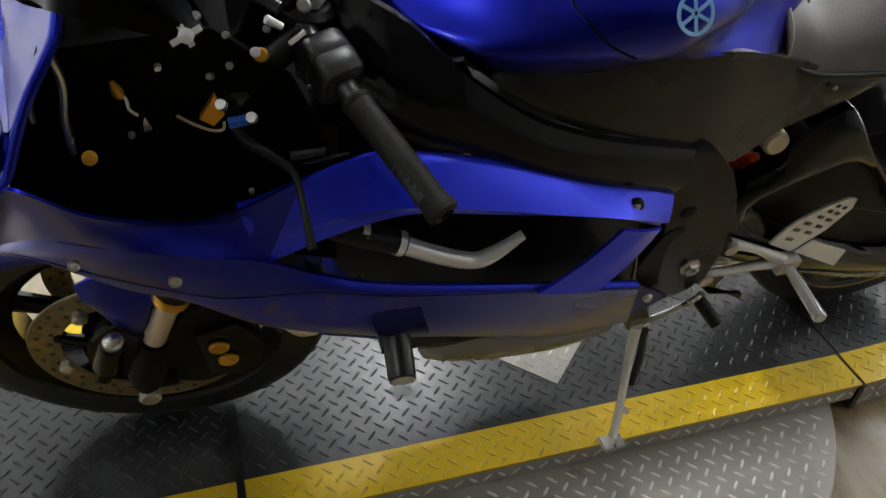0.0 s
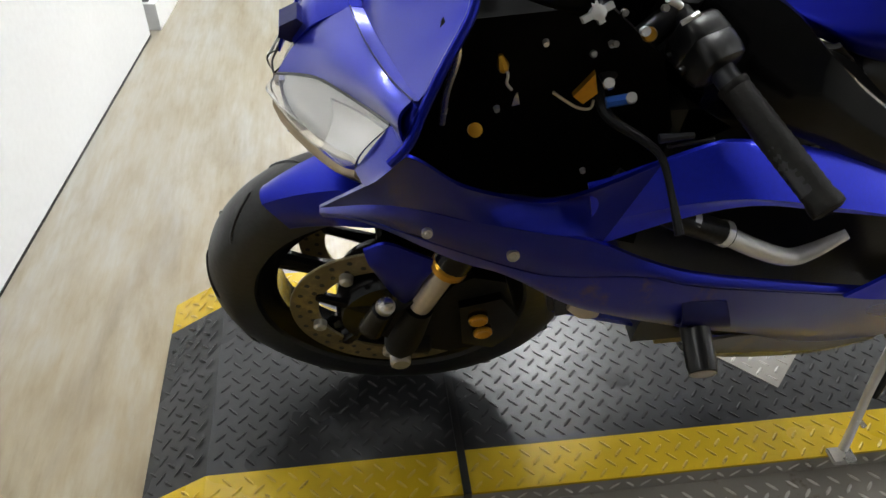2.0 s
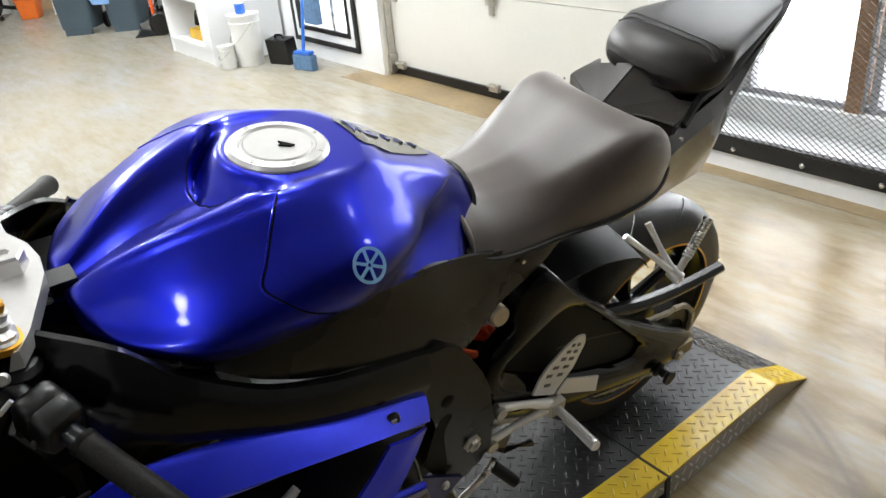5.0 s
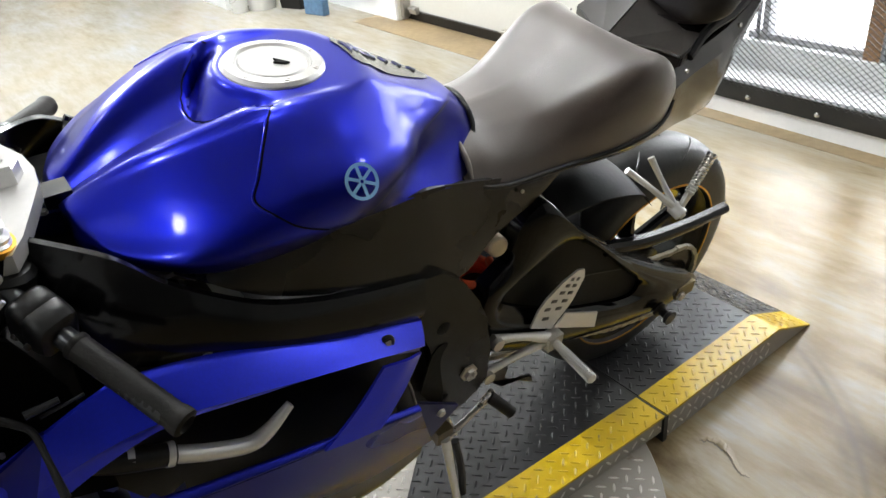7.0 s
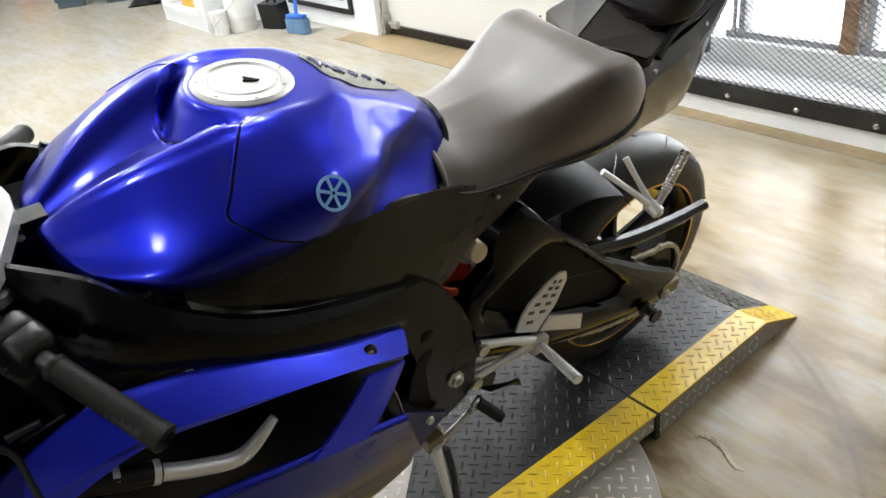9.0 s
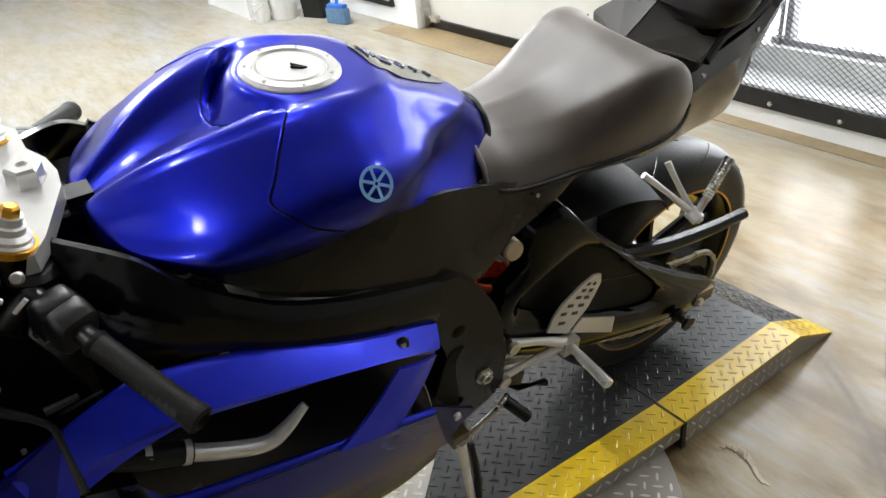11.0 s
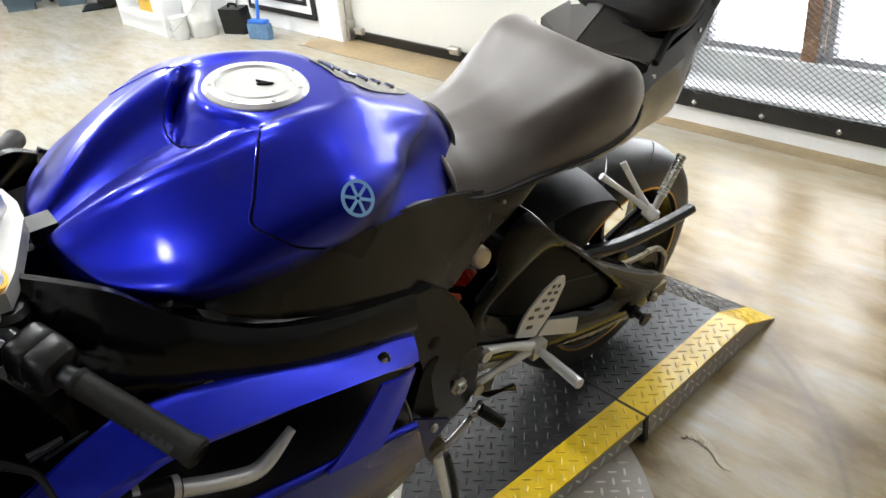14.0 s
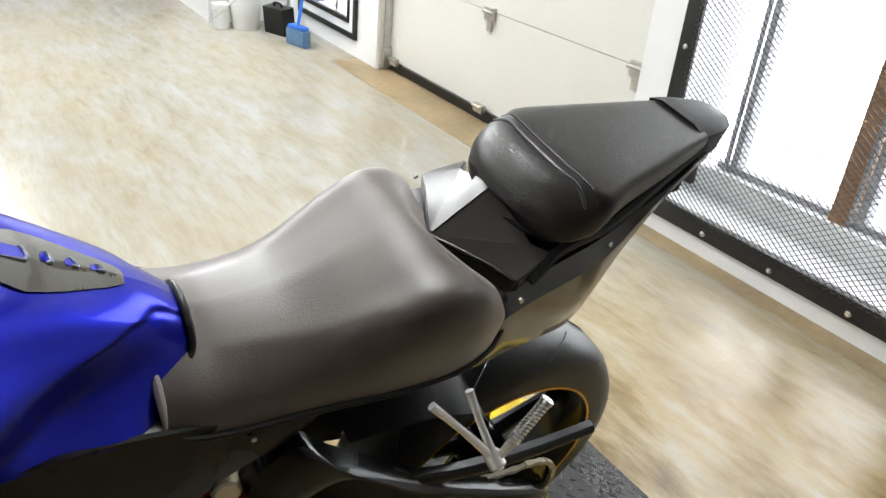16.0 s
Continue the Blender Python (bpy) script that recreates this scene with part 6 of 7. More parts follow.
for x, z in ((0.168, 0.482), (0.158, 0.408)):
    part("hanger_bolt", lathe([(0.003, 0.006), (0.011, 0.008), (0.012, 0)], aim((x, -0.163, z), (x, -1, z)), 14), STEEL, rs)
hg_pts = [(0.251, 0.460), (0.262, 0.492), (0.277, 0.511), (0.313, 0.535), (0.342, 0.545), (0.357, 0.540), (0.361, 0.520), (0.342, 0.474), (0.303, 0.430)]
part("heel_guard", slab(hg_pts, -0.156, -0.152, 0.001), ALU_BRIGHT, rs, "slotted aluminium heel guard")
# rows of slots, longer towards the foot
for cx, cz, hl in ((0.331, 0.531, 0.0035), (0.345, 0.525, 0.0035), (0.322, 0.521, 0.005), (0.339, 0.513, 0.005), (0.312, 0.510, 0.006), (0.332, 0.500, 0.006), (0.296, 0.499, 0.007), (0.322, 0.487, 0.007), (0.283, 0.487, 0.007), (0.310, 0.475, 0.007), (0.282, 0.466, 0.008)):
    part("guard_slot", move(bevelled(box(-hl, -0.0008, -0.0031, hl, 0.0008, 0.0031), 0.0007), pose(cx, -0.1562, cz, 0, 24, 0)), SEAM, rs)
part("guard_plate", slab([(0.307, 0.433), (0.329, 0.456), (0.416, 0.411), (0.418, 0.371)], -0.160, -0.157, 0.001), ALU_BRIGHT, rs, "flat bright plate")
a_, b_ = Vector((0.300, -0.165, 0.412)), Vector((0.283, -0.275, 0.428))
pg = rod(a_, b_, 0.0078, 0.0092, 14)
part("foot_peg", pg, ALU_BRIGHT, rs, "knurled aluminium foot peg")
kn = bmesh.new()
dr = (b_ - a_).normalized()
s1 = dr.cross(Vector((0, 0, 1))).normalized()
s2 = dr.cross(s1)
for i in range(17):
    for k in range(12):
        a = 2 * math.pi * k / 12
        c = a_.lerp(b_, 0.30 + 0.042 * i)
        out = math.cos(a) * s1 + math.sin(a) * s2
        join(kn, lathe([(0.0017, 0), (0.0011, 0.0011), (0.0, 0.0012)], aim(c + (0.0079 + 0.0010 * i / 16) * out, c + 0.03 * out), 4))
part("peg_knurling", kn, ALU_BRIGHT, rs)
part("peg_clevis", bevelled(box(0.283, -0.175, 0.398, 0.315, -0.152, 0.428), 0.005), STEEL, rs)
sh = new("shifter")
sh.parent = bike
part("shift_lever", tube([(0.158, -0.172, 0.362), (0.115, -0.174, 0.342), (0.071, -0.174, 0.321)], [0.006, 0.0052, 0.0075], 10, 12), ALU, sh, "bare aluminium shift lever")
part("shift_arm", tube([(0.165, -0.17, 0.37), (0.152, -0.178, 0.375), (0.145, -0.175, 0.365)], 0.007, 10, 8), ALU, sh)
part("shift_peg", rod((0.153, -0.178, 0.376), (0.180, -0.212, 0.348), 0.0105), RUBBER, sh, "black rubber shift peg")
part("shift_rod", tube([(0.10, -0.165, 0.30), (0.08, -0.16, 0.36), (0.07, -0.15, 0.42)], 0.004, 8, 8), STEEL, sh)
part("stand_bracket", slab([(0.12, 0.365), (0.20, 0.335), (0.31, 0.262), (0.305, 0.280), (0.23, 0.30), (0.24, 0.345), (0.15, 0.385)], -0.13, -0.122, 0.001), BLACK, bike, "black exhaust bracket")
st = new("side_stand")
st.parent = bike
part("stand_pivot", bevelled(box(0.052, -0.178, 0.318, 0.082, -0.14, 0.346), 0.008), BRASSY, st)
part("stand_leg", tube([(0.066, -0.178, 0.328), (0.078, -0.195, 0.22), (0.082, -0.222, 0.13), (0.076, -0.248, 0.072)], [0.009, 0.0075, 0.007, 0.008], 14, 24), ALU_BRIGHT, st, "worn grey side stand leg")
part("stand_foot", bevelled(move(box(-0.022, -0.016, -0.004, 0.022, 0.016, 0.004), pose(0.074, -0.256, 0.0625, -12.5, 0, 0)), 0.003), ALU, st)
part("stand_spring", tube([(0.09, -0.175, 0.30), (0.096, -0.19, 0.24), (0.094, -0.205, 0.18)], 0.007, 8, 12), BLACK, st)
part("stand_tang", tube([(0.080, -0.222, 0.135), (0.096, -0.230, 0.120)], 0.005, 8, 4), ALU, st)

# pillion footrests
for sgn in (-1, 1):
    f3 = lambda pts: [(x, y * -sgn, z) for x, y, z in pts]
    pp = new("pillion_footrest")
    pp.parent = bike
    part("bracket", tube(f3([(0.436, -0.133, 0.695), (0.47, -0.16, 0.665), (0.508, -0.190, 0.628)]), [0.006, 0.005, 0.0065], 10, 10), ALU_BRIGHT, pp, "bare aluminium bracket")
    part("bracket", tube(f3([(0.491, -0.133, 0.700), (0.500, -0.16, 0.665), (0.512, -0.192, 0.625)]), [0.006, 0.005, 0.0065], 10, 10), ALU_BRIGHT, pp)
    part("joint", rod(*[Vector(p) for p in f3([(0.510, -0.183, 0.628), (0.514, -0.205, 0.618)])], 0.012), ALU_BRIGHT, pp)
    part("joint_bolt", rod(*[Vector(p) for p in f3([(0.514, -0.2045, 0.6185), (0.5145, -0.208, 0.617)])], 0.006), STEEL, pp)
    pa, pb = [Vector(p) for p in f3([(0.516, -0.196, 0.628), (0.572, -0.190, 0.712)])]
    ln_ = (pb - pa).length
    prof = [(0.0055, 0.0), (0.0065, ln_ * 0.25)]
    for k in range(12):
        z0_ = ln_ * (0.27 + 0.055 * k)
        prof += [(0.0072, z0_), (0.0085, z0_ + 0.0015), (0.0085, z0_ + 0.0035), (0.0072, z0_ + 0.005)]
    prof += [(0.0095, ln_ * 0.95), (0.009, ln_), (0.0, ln_)]
    part("peg", lathe(prof, aim(pa, pb), 14), ALU, pp, "folded ribbed peg")

# bars, top clamp and controls
bars = new("handlebars")
bars.parent = bike
clamp = slab([(x - (0.02 if y > 0.08 else 0.0), y) for x, y in ((0.445, -0.125), (0.455, -0.105), (0.445, -0.085), (0.425, -0.05), (0.420, 0.0), (0.425, 0.05), (0.445, 0.085), (0.455, 0.105), (0.445, 0.125), (0.410, 0.128), (0.395, 0.105), (0.375, 0.06), (0.362, 0.03), (0.358, 0.0), (0.362, -0.03), (0.375, -0.06), (0.395, -0.105), (0.410, -0.128))], 0, 0.02, 0.005)
mcl = Matrix(((-1, 0, 0, 0), (0, 0, 1, 0), (0, 1, 0, 0.895), (0, 0, 0, 1)))
part("top_clamp", move(clamp, mcl), ALU_BRIGHT, bars, "bright machined top clamp")
part("stem_nut", lathe([(0.004, 0.014), (0.006, 0.018), (0.016, 0.018), (0.0185, 0.015), (0.0185, 0.005), (0.0195, 0.003), (0.0195, -0.01)], pose(-0.388, -0.004, 0.917), 6), ALU_BRIGHT, bars, "bright hexagonal stem nut")
part("ignition_switch", lathe([(0.0, 0.016), (0.012, 0.016), (0.018, 0.014), (0.020, -0.02)], pose(-0.453, 0.027, 0.888), 20), BLACK, bars)
part("ignition_ring", lathe([(0.012, 0.0165), (0.0145, 0.018), (0.0165, 0.0165), (0.0165, 0.013)], pose(-0.453, 0.027, 0.888), 24), ALU_BRIGHT, bars, "bright ring of the ignition lock")


def steered(p, sgn):
    """The bar's place on one side; the far one is turned back with the steering."""
    if sgn < 0:
        return Vector(p)
    q = Matrix.Rotation(radians(-8), 4, "Z") @ Vector((p[0] + 0.389, -p[1], p[2]))
    return q + Vector((-0.378, 0, -0.012))


for sgn in (-1, 1):
    V3 = lambda p: steered(p, sgn)
    f3 = lambda pts: [tuple(steered(p, sgn)) for p in pts]
    part("bar_clamp", rod(V3((-0.428, -0.108, 0.865)), V3((-0.420, -0.108, 0.895)), 0.030), BLACK, bars)
    part("bar_tube", rod(V3((-0.432, -0.118, 0.884)), V3((-0.352, -0.300, 0.832)), 0.0105), BAR_DARK, bars)
    part("grip", lathe([(0.010, 0), (0.0135, 0.001), (0.0135, 0.005)] + [(0.0124 + 0.0005 * (k % 2), 0.007 + 0.004 * k) for k in range(27)] + [(0.0138, 0.117), (0.0142, 0.121), (0.0138, 0.125), (0.009, 0.127), (0.007, 0.121)], aim(V3((-0.394, -0.203, 0.859)), V3((-0.343, -0.312, 0.828))), 24), GRIP, bars, "black ribbed rubber grip")
    m_sw = aim(V3((-0.418, -0.148, 0.873)), V3((-0.348, -0.307, 0.830)))
    rings = []
    for h, k in ((0.0, 0.72), (0.002, 0.90), (0.006, 1.0), (0.022, 1.02), (0.024, 0.98), (0.026, 1.02), (0.040, 0.98), (0.046, 0.90), (0.049, 0.70)):
        rings.append([tuple(m_sw @ Vector((0.021 * k * math.copysign(abs(math.cos(a)) ** 0.45, math.cos(a)), 0.0225 * k * math.copysign(abs(math.sin(a)) ** 0.45, math.sin(a)), h))) for a in np.linspace(0, 2 * math.pi, 28, endpoint=False).tolist()])
    box_ = part("switch_box", skin(rings), BLACK, bars, "black plastic switch housing")
    for h, a, k in ((0.012, 215, 0.0042), (0.030, 205, 0.0036), (0.036, 250, 0.0032)):
        q0 = m_sw @ Vector((0.021 * math.cos(radians(a)), 0.021 * math.sin(radians(a)), h))
        q1 = m_sw @ Vector((0.027 * math.cos(radians(a)), 0.027 * math.sin(radians(a)), h))
        part("switch_button", rod(q0, q1, k), RUBBER, box_)
    part("lever_perch", rod(V3((-0.425, -0.135, 0.878)), V3((-0.492, -0.165, 0.838)), 0.012), BLACK, bars)
    part("lever", tube(f3([(-0.492, -0.165, 0.835), (-0.488, -0.198, 0.826), (-0.462, -0.225, 0.821), (-0.450, -0.240, 0.815), (-0.4475, -0.268, 0.804), (-0.446, -0.300, 0.790)]), [0.0055, 0.0050, 0.0040, 0.0034, 0.0030, 0.0042], 10, 40), MATT, bars, "black control lever")
part("perch_lug", tube([(-0.480, -0.132, 0.934), (-0.474, -0.130, 0.946)], [0.0055, 0.004], 12, 4), BAR_DARK, bars)
part("clutch_perch", tube([(-0.514, -0.1, 0.942), (-0.478, -0.135, 0.932), (-0.446, -0.16, 0.92)], [0.0045, 0.0058, 0.0062], 16, 14), BAR_DARK, bars, "blue-grey clutch perch")
part("lever_guard", tube([(-0.451, -0.226, 0.824), (-0.422, -0.226, 0.826)], [0.0042, 0.0030], 8, 6), BAR_DARK, bars, "dark steel link")
part("lever_guard", tube([(-0.441, -0.226, 0.814), (-0.402, -0.226, 0.82)], 0.0016, 8, 6), BAR_DARK, bars, "dark steel rod")
part("lever_knob", lathe([(0.002, 0), (0.006, 0.002), (0.006, 0.009), (0.002, 0.011)], aim((-0.518, -0.192, 0.925), (-0.518, -0.3, 1.0)), 8), ALU_BRIGHT, bars, "bright star adjuster")
for k in range(4):
    part("knob_arm", move(bevelled(box(0.003, -0.0024, 0.002, 0.0125 - 0.004 * (k % 2), 0.0024, 0.008), 0.002), aim((-0.518, -0.192, 0.925), (-0.518, -0.3, 1.0)) @ pose(0, 0, 0, 0, 0, 90 * k + 25)), ALU_BRIGHT, bars)
part("clutch_cable", tube([(-0.512, -0.172, 0.912), (-0.53, -0.10, 0.90), (-0.54, -0.04, 0.88), (-0.50, 0.0, 0.82)], 0.004, 8, 20), BLACK, bars)
for p_, m_ in (((-0.478, -0.21, 0.855), BLUE_ANO), ((-0.500, -0.21, 0.871), ALU)):
    part("control_screw", lathe([(0.002, 0.005), (0.0043, 0.005), (0.0046, 0)], aim(p_, (p_[0] - 0.1, p_[1] - 0.2, p_[2] + 0.3)), 14), ALU, bars)
part("blue_link", tube([(-0.478, -0.208, 0.853), (-0.497, -0.208, 0.850)], 0.0045, 8, 4), BLUE_ANO, bars, "blue anodised link")
part("gold_arm", slab([(-0.519, 0.843), (-0.505, 0.866), (-0.499, 0.845), (-0.509, 0.834)], -0.192, -0.187, 0.002), GOLD, bars, "gold bracket")
part("stay_bolt", lathe([(0.003, 0.008), (0.006, 0.007), (0.005, 0)], aim((-0.604, -0.215, 0.835), (-0.58, -0.4, 1.0)), 12), GOLD, bars)
# small bright bolts and a rod among the controls, most added as glints
for p_, r, m_ in (((-0.469, -0.18, 0.896), 0.0042, ALU_BRIGHT), ((-0.465, -0.18, 0.893), 0.0060, GOLD), ((-0.49, -0.18, 0.914), 0.0032, ALU), ((-0.509, -0.18, 0.933), 0.0036, STEEL), ((-0.459, -0.18, 0.917), 0.0030, STEEL), ((-0.43, -0.18, 0.936), 0.0055, STEEL), ((-0.506, -0.18, 0.876), 0.0030, STEEL), ((-0.49, -0.18, 0.885), 0.0026, STEEL)):
    part("glint_bolt", lathe([(0.001, 0.004), (r * 0.8, 0.004), (r, 0.002), (r, -0.004)], aim(p_, (p_[0] - 0.05, p_[1] - 0.2, p_[2] + 0.15)), 14), m_, bars)
part("glint_rod", rod(Vector((-0.459, -0.18, 0.926)), Vector((-0.447, -0.18, 0.918)), 0.0040, 0.0030), ALU_BRIGHT, bars, "bright rod added as a glint")
# thin bright tube drawn as the glint along the switch housing
part("switch_glint", tube([(-0.442, -0.18, 0.902), (-0.43, -0.18, 0.912)], 0.0022, 8, 4), ALU_BRIGHT, bars, "bright tube added as a glint on the switch housing")
# brake reservoir on the far side
res = new("brake_reservoir")
res.parent = bike
part("cup", lathe([(0.020, 0), (0.025, 0.004), (0.027, 0.040), (0.025, 0.042)], pose(-0.440, 0.12, 0.922, 0, -6, 0), 28), AMBER, res, "amber brake fluid cup")
part("lid", lathe([(0.029, 0), (0.031, 0.003), (0.031, 0.016), (0.026, 0.020), (0.0, 0.021)], pose(-0.444, 0.12, 0.962, 0, -6, 0), 12), BLACK, res)
part("reservoir_stay", tube([(-0.440, 0.12, 0.924), (-0.432, 0.125, 0.90), (-0.44, 0.13, 0.88)], 0.007, 8, 10), BLACK, res)
part("master_cylinder", rod((-0.47, 0.10, 0.885), (-0.455, 0.165, 0.872), 0.016), BLACK, bars)
for k, (a, b) in enumerate((((-0.45, -0.06, 0.86), (-0.52, -0.12, 0.70)), ((-0.44, 0.05, 0.86), (-0.55, 0.02, 0.68)), ((-0.46, -0.12, 0.85), (-0.43, -0.16, 0.72)))):
    part("cable", tube([a, ((a[0] + b[0]) / 2 - 0.03, (a[1] + b[1]) / 2 - 0.02, (a[2] + b[2]) / 2 + 0.03), b], 0.005, 8, 18), BLACK, bars)
# crash protector
for sgn in (-1, 1):
    part("frame_slider", lathe([(0.010, 0), (0.0155, 0.004), (0.0155, 0.080), (0.0142, 0.087), (0.011, 0.088), (0.010, 0.070), (0.0, 0.070)], aim((-0.352, sgn * 0.232, 0.585), (-0.358, sgn * 0.318, 0.568)), 24), BLACK, bike, "black frame slider puck")
    part("slider_ring", lathe([(0.0105, 0.0875), (0.012, 0.0895), (0.0138, 0.0885)], aim((-0.352, sgn * 0.232, 0.585), (-0.358, sgn * 0.318, 0.568)), 24), STEEL, bike)
    part("slider_bolt", lathe([(0.0, 0.076), (0.007, 0.076), (0.007, 0.073)], aim((-0.352, sgn * 0.232, 0.585), (-0.358, sgn * 0.318, 0.568)), 6), STEEL, bike)
    part("slider_gap", panel([(-0.380, -0.262 * -sgn, 0.622), (-0.326, -0.260 * -sgn, 0.608)], [(-0.375, -0.266 * -sgn, 0.578), (-0.312, -0.264 * -sgn, 0.562)], 0.012, 0.003, 6, 6, (0, sgn, 0)), NAVY, bike, "dark blue patch above the slider")

# ---- things at the far end of the workshop ----
def rounded_bin(name, label, at, w, d, h, m_, yaw):
    t_ = thing(name, label, "waste bin", "grey wheeled bins", m=pose(*at, 0, 0, yaw))
    rings = []
    for z, k in ((0.06, 0.78), (0.10, 0.80), (h * 0.9, 0.98), (h * 0.92, 1.04), (h * 0.95, 1.04)):
        rings.append([(w / 2 * k * math.copysign(abs(math.cos(a)) ** 0.35, math.cos(a)), d / 2 * k * math.copysign(abs(math.sin(a)) ** 0.35, math.sin(a)), z) for a in np.linspace(0, 2 * math.pi, 32, endpoint=False).tolist()])
    part("body", skin(rings), m_, t_)
    part("lid", bevelled(box(-w / 2 * 1.05, -d / 2 * 1.05, h * 0.952, w / 2 * 1.05, d / 2 * 1.1, h), 0.02, 3), m_, t_)
    for sx in (-1, 1):
        part("wheel", rod((sx * w * 0.36, d * 0.36, 0.085), (sx * w * 0.46, d * 0.36, 0.085), 0.085), RUBBER, t_)
    part("foot", bevelled(box(-w * 0.3, -d * 0.38, 0.0, w * 0.3, -d * 0.30, 0.07), 0.008), m_, t_)
    return t_


rounded_bin("waste_bin", "grey-blue plastic wheeled bin by the wall", (1.47, 7.75, 0), 0.44, 0.46, 0.95, GREY_BIN, -35)
rounded_bin("waste_bin", "tall grey-blue plastic wheeled bin beside the other", (1.86, 7.45, 0), 0.42, 0.46, 1.02, GREY_BIN, -35)


def shelf_unit():
    t_ = thing("shelf_unit", "white open storage shelf standing on the floor", "shelf", m=pose(1.70, 4.90, 0))
    w, d, h = 0.60, 0.93, 1.5
    part("side_panel", box(0, 0, 0, w, 0.025, h, 0.002), WHITE, t_)
    part("side_panel", box(0, d - 0.025, 0, w, d, h, 0.002), WHITE, t_)
    part("back_panel", box(w - 0.015, 0.0255, 0, w, d - 0.0255, h), WHITE, t_)
    for z in (0.10, 0.46, 0.85, 1.2, 1.47):
        part("shelf_board", box(0.002, 0.0255, z, w - 0.0155, d - 0.0255, z + 0.025, 0.002), WHITE, t_)
    part("plinth", box(0.01, 0.0255, 0, 0.03, d - 0.0255, 0.0995), WHITE, t_)
    part("face_post", box(0.0005, 0.026, 0.126, 0.02, 0.17, 1.469), WHITE, t_)


shelf_unit()
y_t = thing("yellow_tool", "yellow and black power tool lying on the shelf", "power tool", m=pose(1.86, 5.45, 0.125))
part("body", bevelled(box(-0.07, -0.13, 0, 0.07, 0.13, 0.08), 0.03, 3), YELLOW_PLASTIC, y_t)
part("handle", tube([(0, -0.08, 0.07), (0, -0.03, 0.17), (0, 0.06, 0.20), (0, 0.11, 0.10)], 0.022, 12, 16), BLACK, y_t)


def bucket(name, label, at, r, h, m_):
    t_ = thing(name, label, "bucket", m=pose(*at))
    part("body", lathe([(r * 0.86, 0), (r * 0.88, 0.004), (r * 0.97, h * 0.86), (r * 1.03, h * 0.865), (r * 1.03, h * 0.89), (r * 0.98, h * 0.90), (r, h)], None, 36), m_, t_)
    part("lid", lathe([(r * 1.0, h), (r * 1.05, h + 0.002), (r * 1.05, h + 0.018), (r * 0.95, h + 0.02), (r * 0.93, h + 0.012), (0, h + 0.012)], None, 36), m_, t_)
    part("bail", tube([(0, -r * 1.04, h * 0.88), (-r * 0.9, -r * 0.6, h * 0.55), (-r * 1.06, 0, h * 0.48), (-r * 0.9, r * 0.6, h * 0.55), (0, r * 1.04, h * 0.88)], 0.003, 6, 24), STEEL, t_)
    part("label", lathe([(r * 0.935, h * 0.3), (r * 0.962, h * 0.7), (r * 0.9622, h * 0.7), (r * 0.936, h * 0.3), (r * 0.935, h * 0.3)], None, 36), BUCKET_M, t_)
    return t_


bucket("paint_bucket", "large white plastic bucket with a lid", (1.91, 4.71, 0), 0.115, 0.36, BUCKET_M)
bucket("paint_pail", "small white paint pail beside the bucket", (1.745, 4.74, 0), 0.062, 0.155, BUCKET_M)
sb = thing("spray_bottle", "clear spray bottle half full of blue fluid", "spray bottle", m=pose(1.90, 4.71, 0.381))
part("fluid", lathe([(0.034, 0), (0.036, 0.004), (0.036, 0.07), (0.0, 0.07)]), BLUE_PLASTIC, sb)
part("body", lathe([(0.036, 0.0705), (0.036, 0.11), (0.02, 0.15), (0.014, 0.17), (0.014, 0.19)]), BUCKET_M, sb)
part("trigger", bevelled(box(-0.05, -0.012, 0.191, 0.02, 0.012, 0.215), 0.006), BUCKET_M, sb)
cs = thing("tool_case", "black plastic tool case standing on its side", "tool case", m=pose(2.09, 4.50, 0, 0, -6, 20))
part("shell", bevelled(box(-0.055, -0.10, 0, 0.0, 0.10, 0.19), 0.025, 4), BLACK, cs)
part("shell", bevelled(box(0.001, -0.10, 0, 0.055, 0.10, 0.19), 0.025, 4), BLACK, cs)
part("handle", tube([(0, -0.04, 0.188), (0, -0.03, 0.212), (0, 0.03, 0.212), (0, 0.04, 0.188)], 0.009, 8, 14), BLACK, cs)
br = thing("broom", "blue push broom leaning on the wall", "broom", m=pose(2.08, 4.15, 0))
part("bristles", bevelled(move(box(-0.03, -0.10, 0, 0.03, 0.10, 0.11), pose(0, 0, 0, 0, 0, 15)), 0.006), BROOM_GREY, br)
part("head", bevelled(move(box(-0.032, -0.085, 0.111, 0.032, 0.085, 0.135), pose(0, 0, 0, 0, 0, 15)), 0.008), BLUE_PLASTIC, br)
part("stick", rod((0, 0, 0.13), (0.22, 0.06, 1.35), 0.012), BLUE_PLASTIC, br)
dp = thing("dustpan", "blue-grey upright dustpan hanging behind the broom", "dustpan", m=pose(2.27, 4.28, 0.28, 0, 0, 0))
part("pan", bevelled(box(-0.03, -0.09, 0, 0.02, 0.09, 0.24), 0.015, 2), BROOM_GREY, dp)
part("handle", rod((0, 0, 0.23), (0.03, 0, 0.9), 0.01), BLUE_PLASTIC, dp)
ht = thing("hand_truck", "black and red hand truck standing by the shelf", "hand truck", m=pose(1.95, 6.90, 0, 0, 0, -25))
for sy in (-0.17, 0.17):
    part("rail", tube([(0, sy, 0.08), (0.02, sy, 0.7), (0.08, sy * 0.7, 1.15)], 0.016, 8, 14), RED if sy < 0 else BLACK, ht)
    part("wheel", rod((0.06, sy * 1.1, 0.11), (0.06, sy * 1.4, 0.11), 0.11), RUBBER, ht)
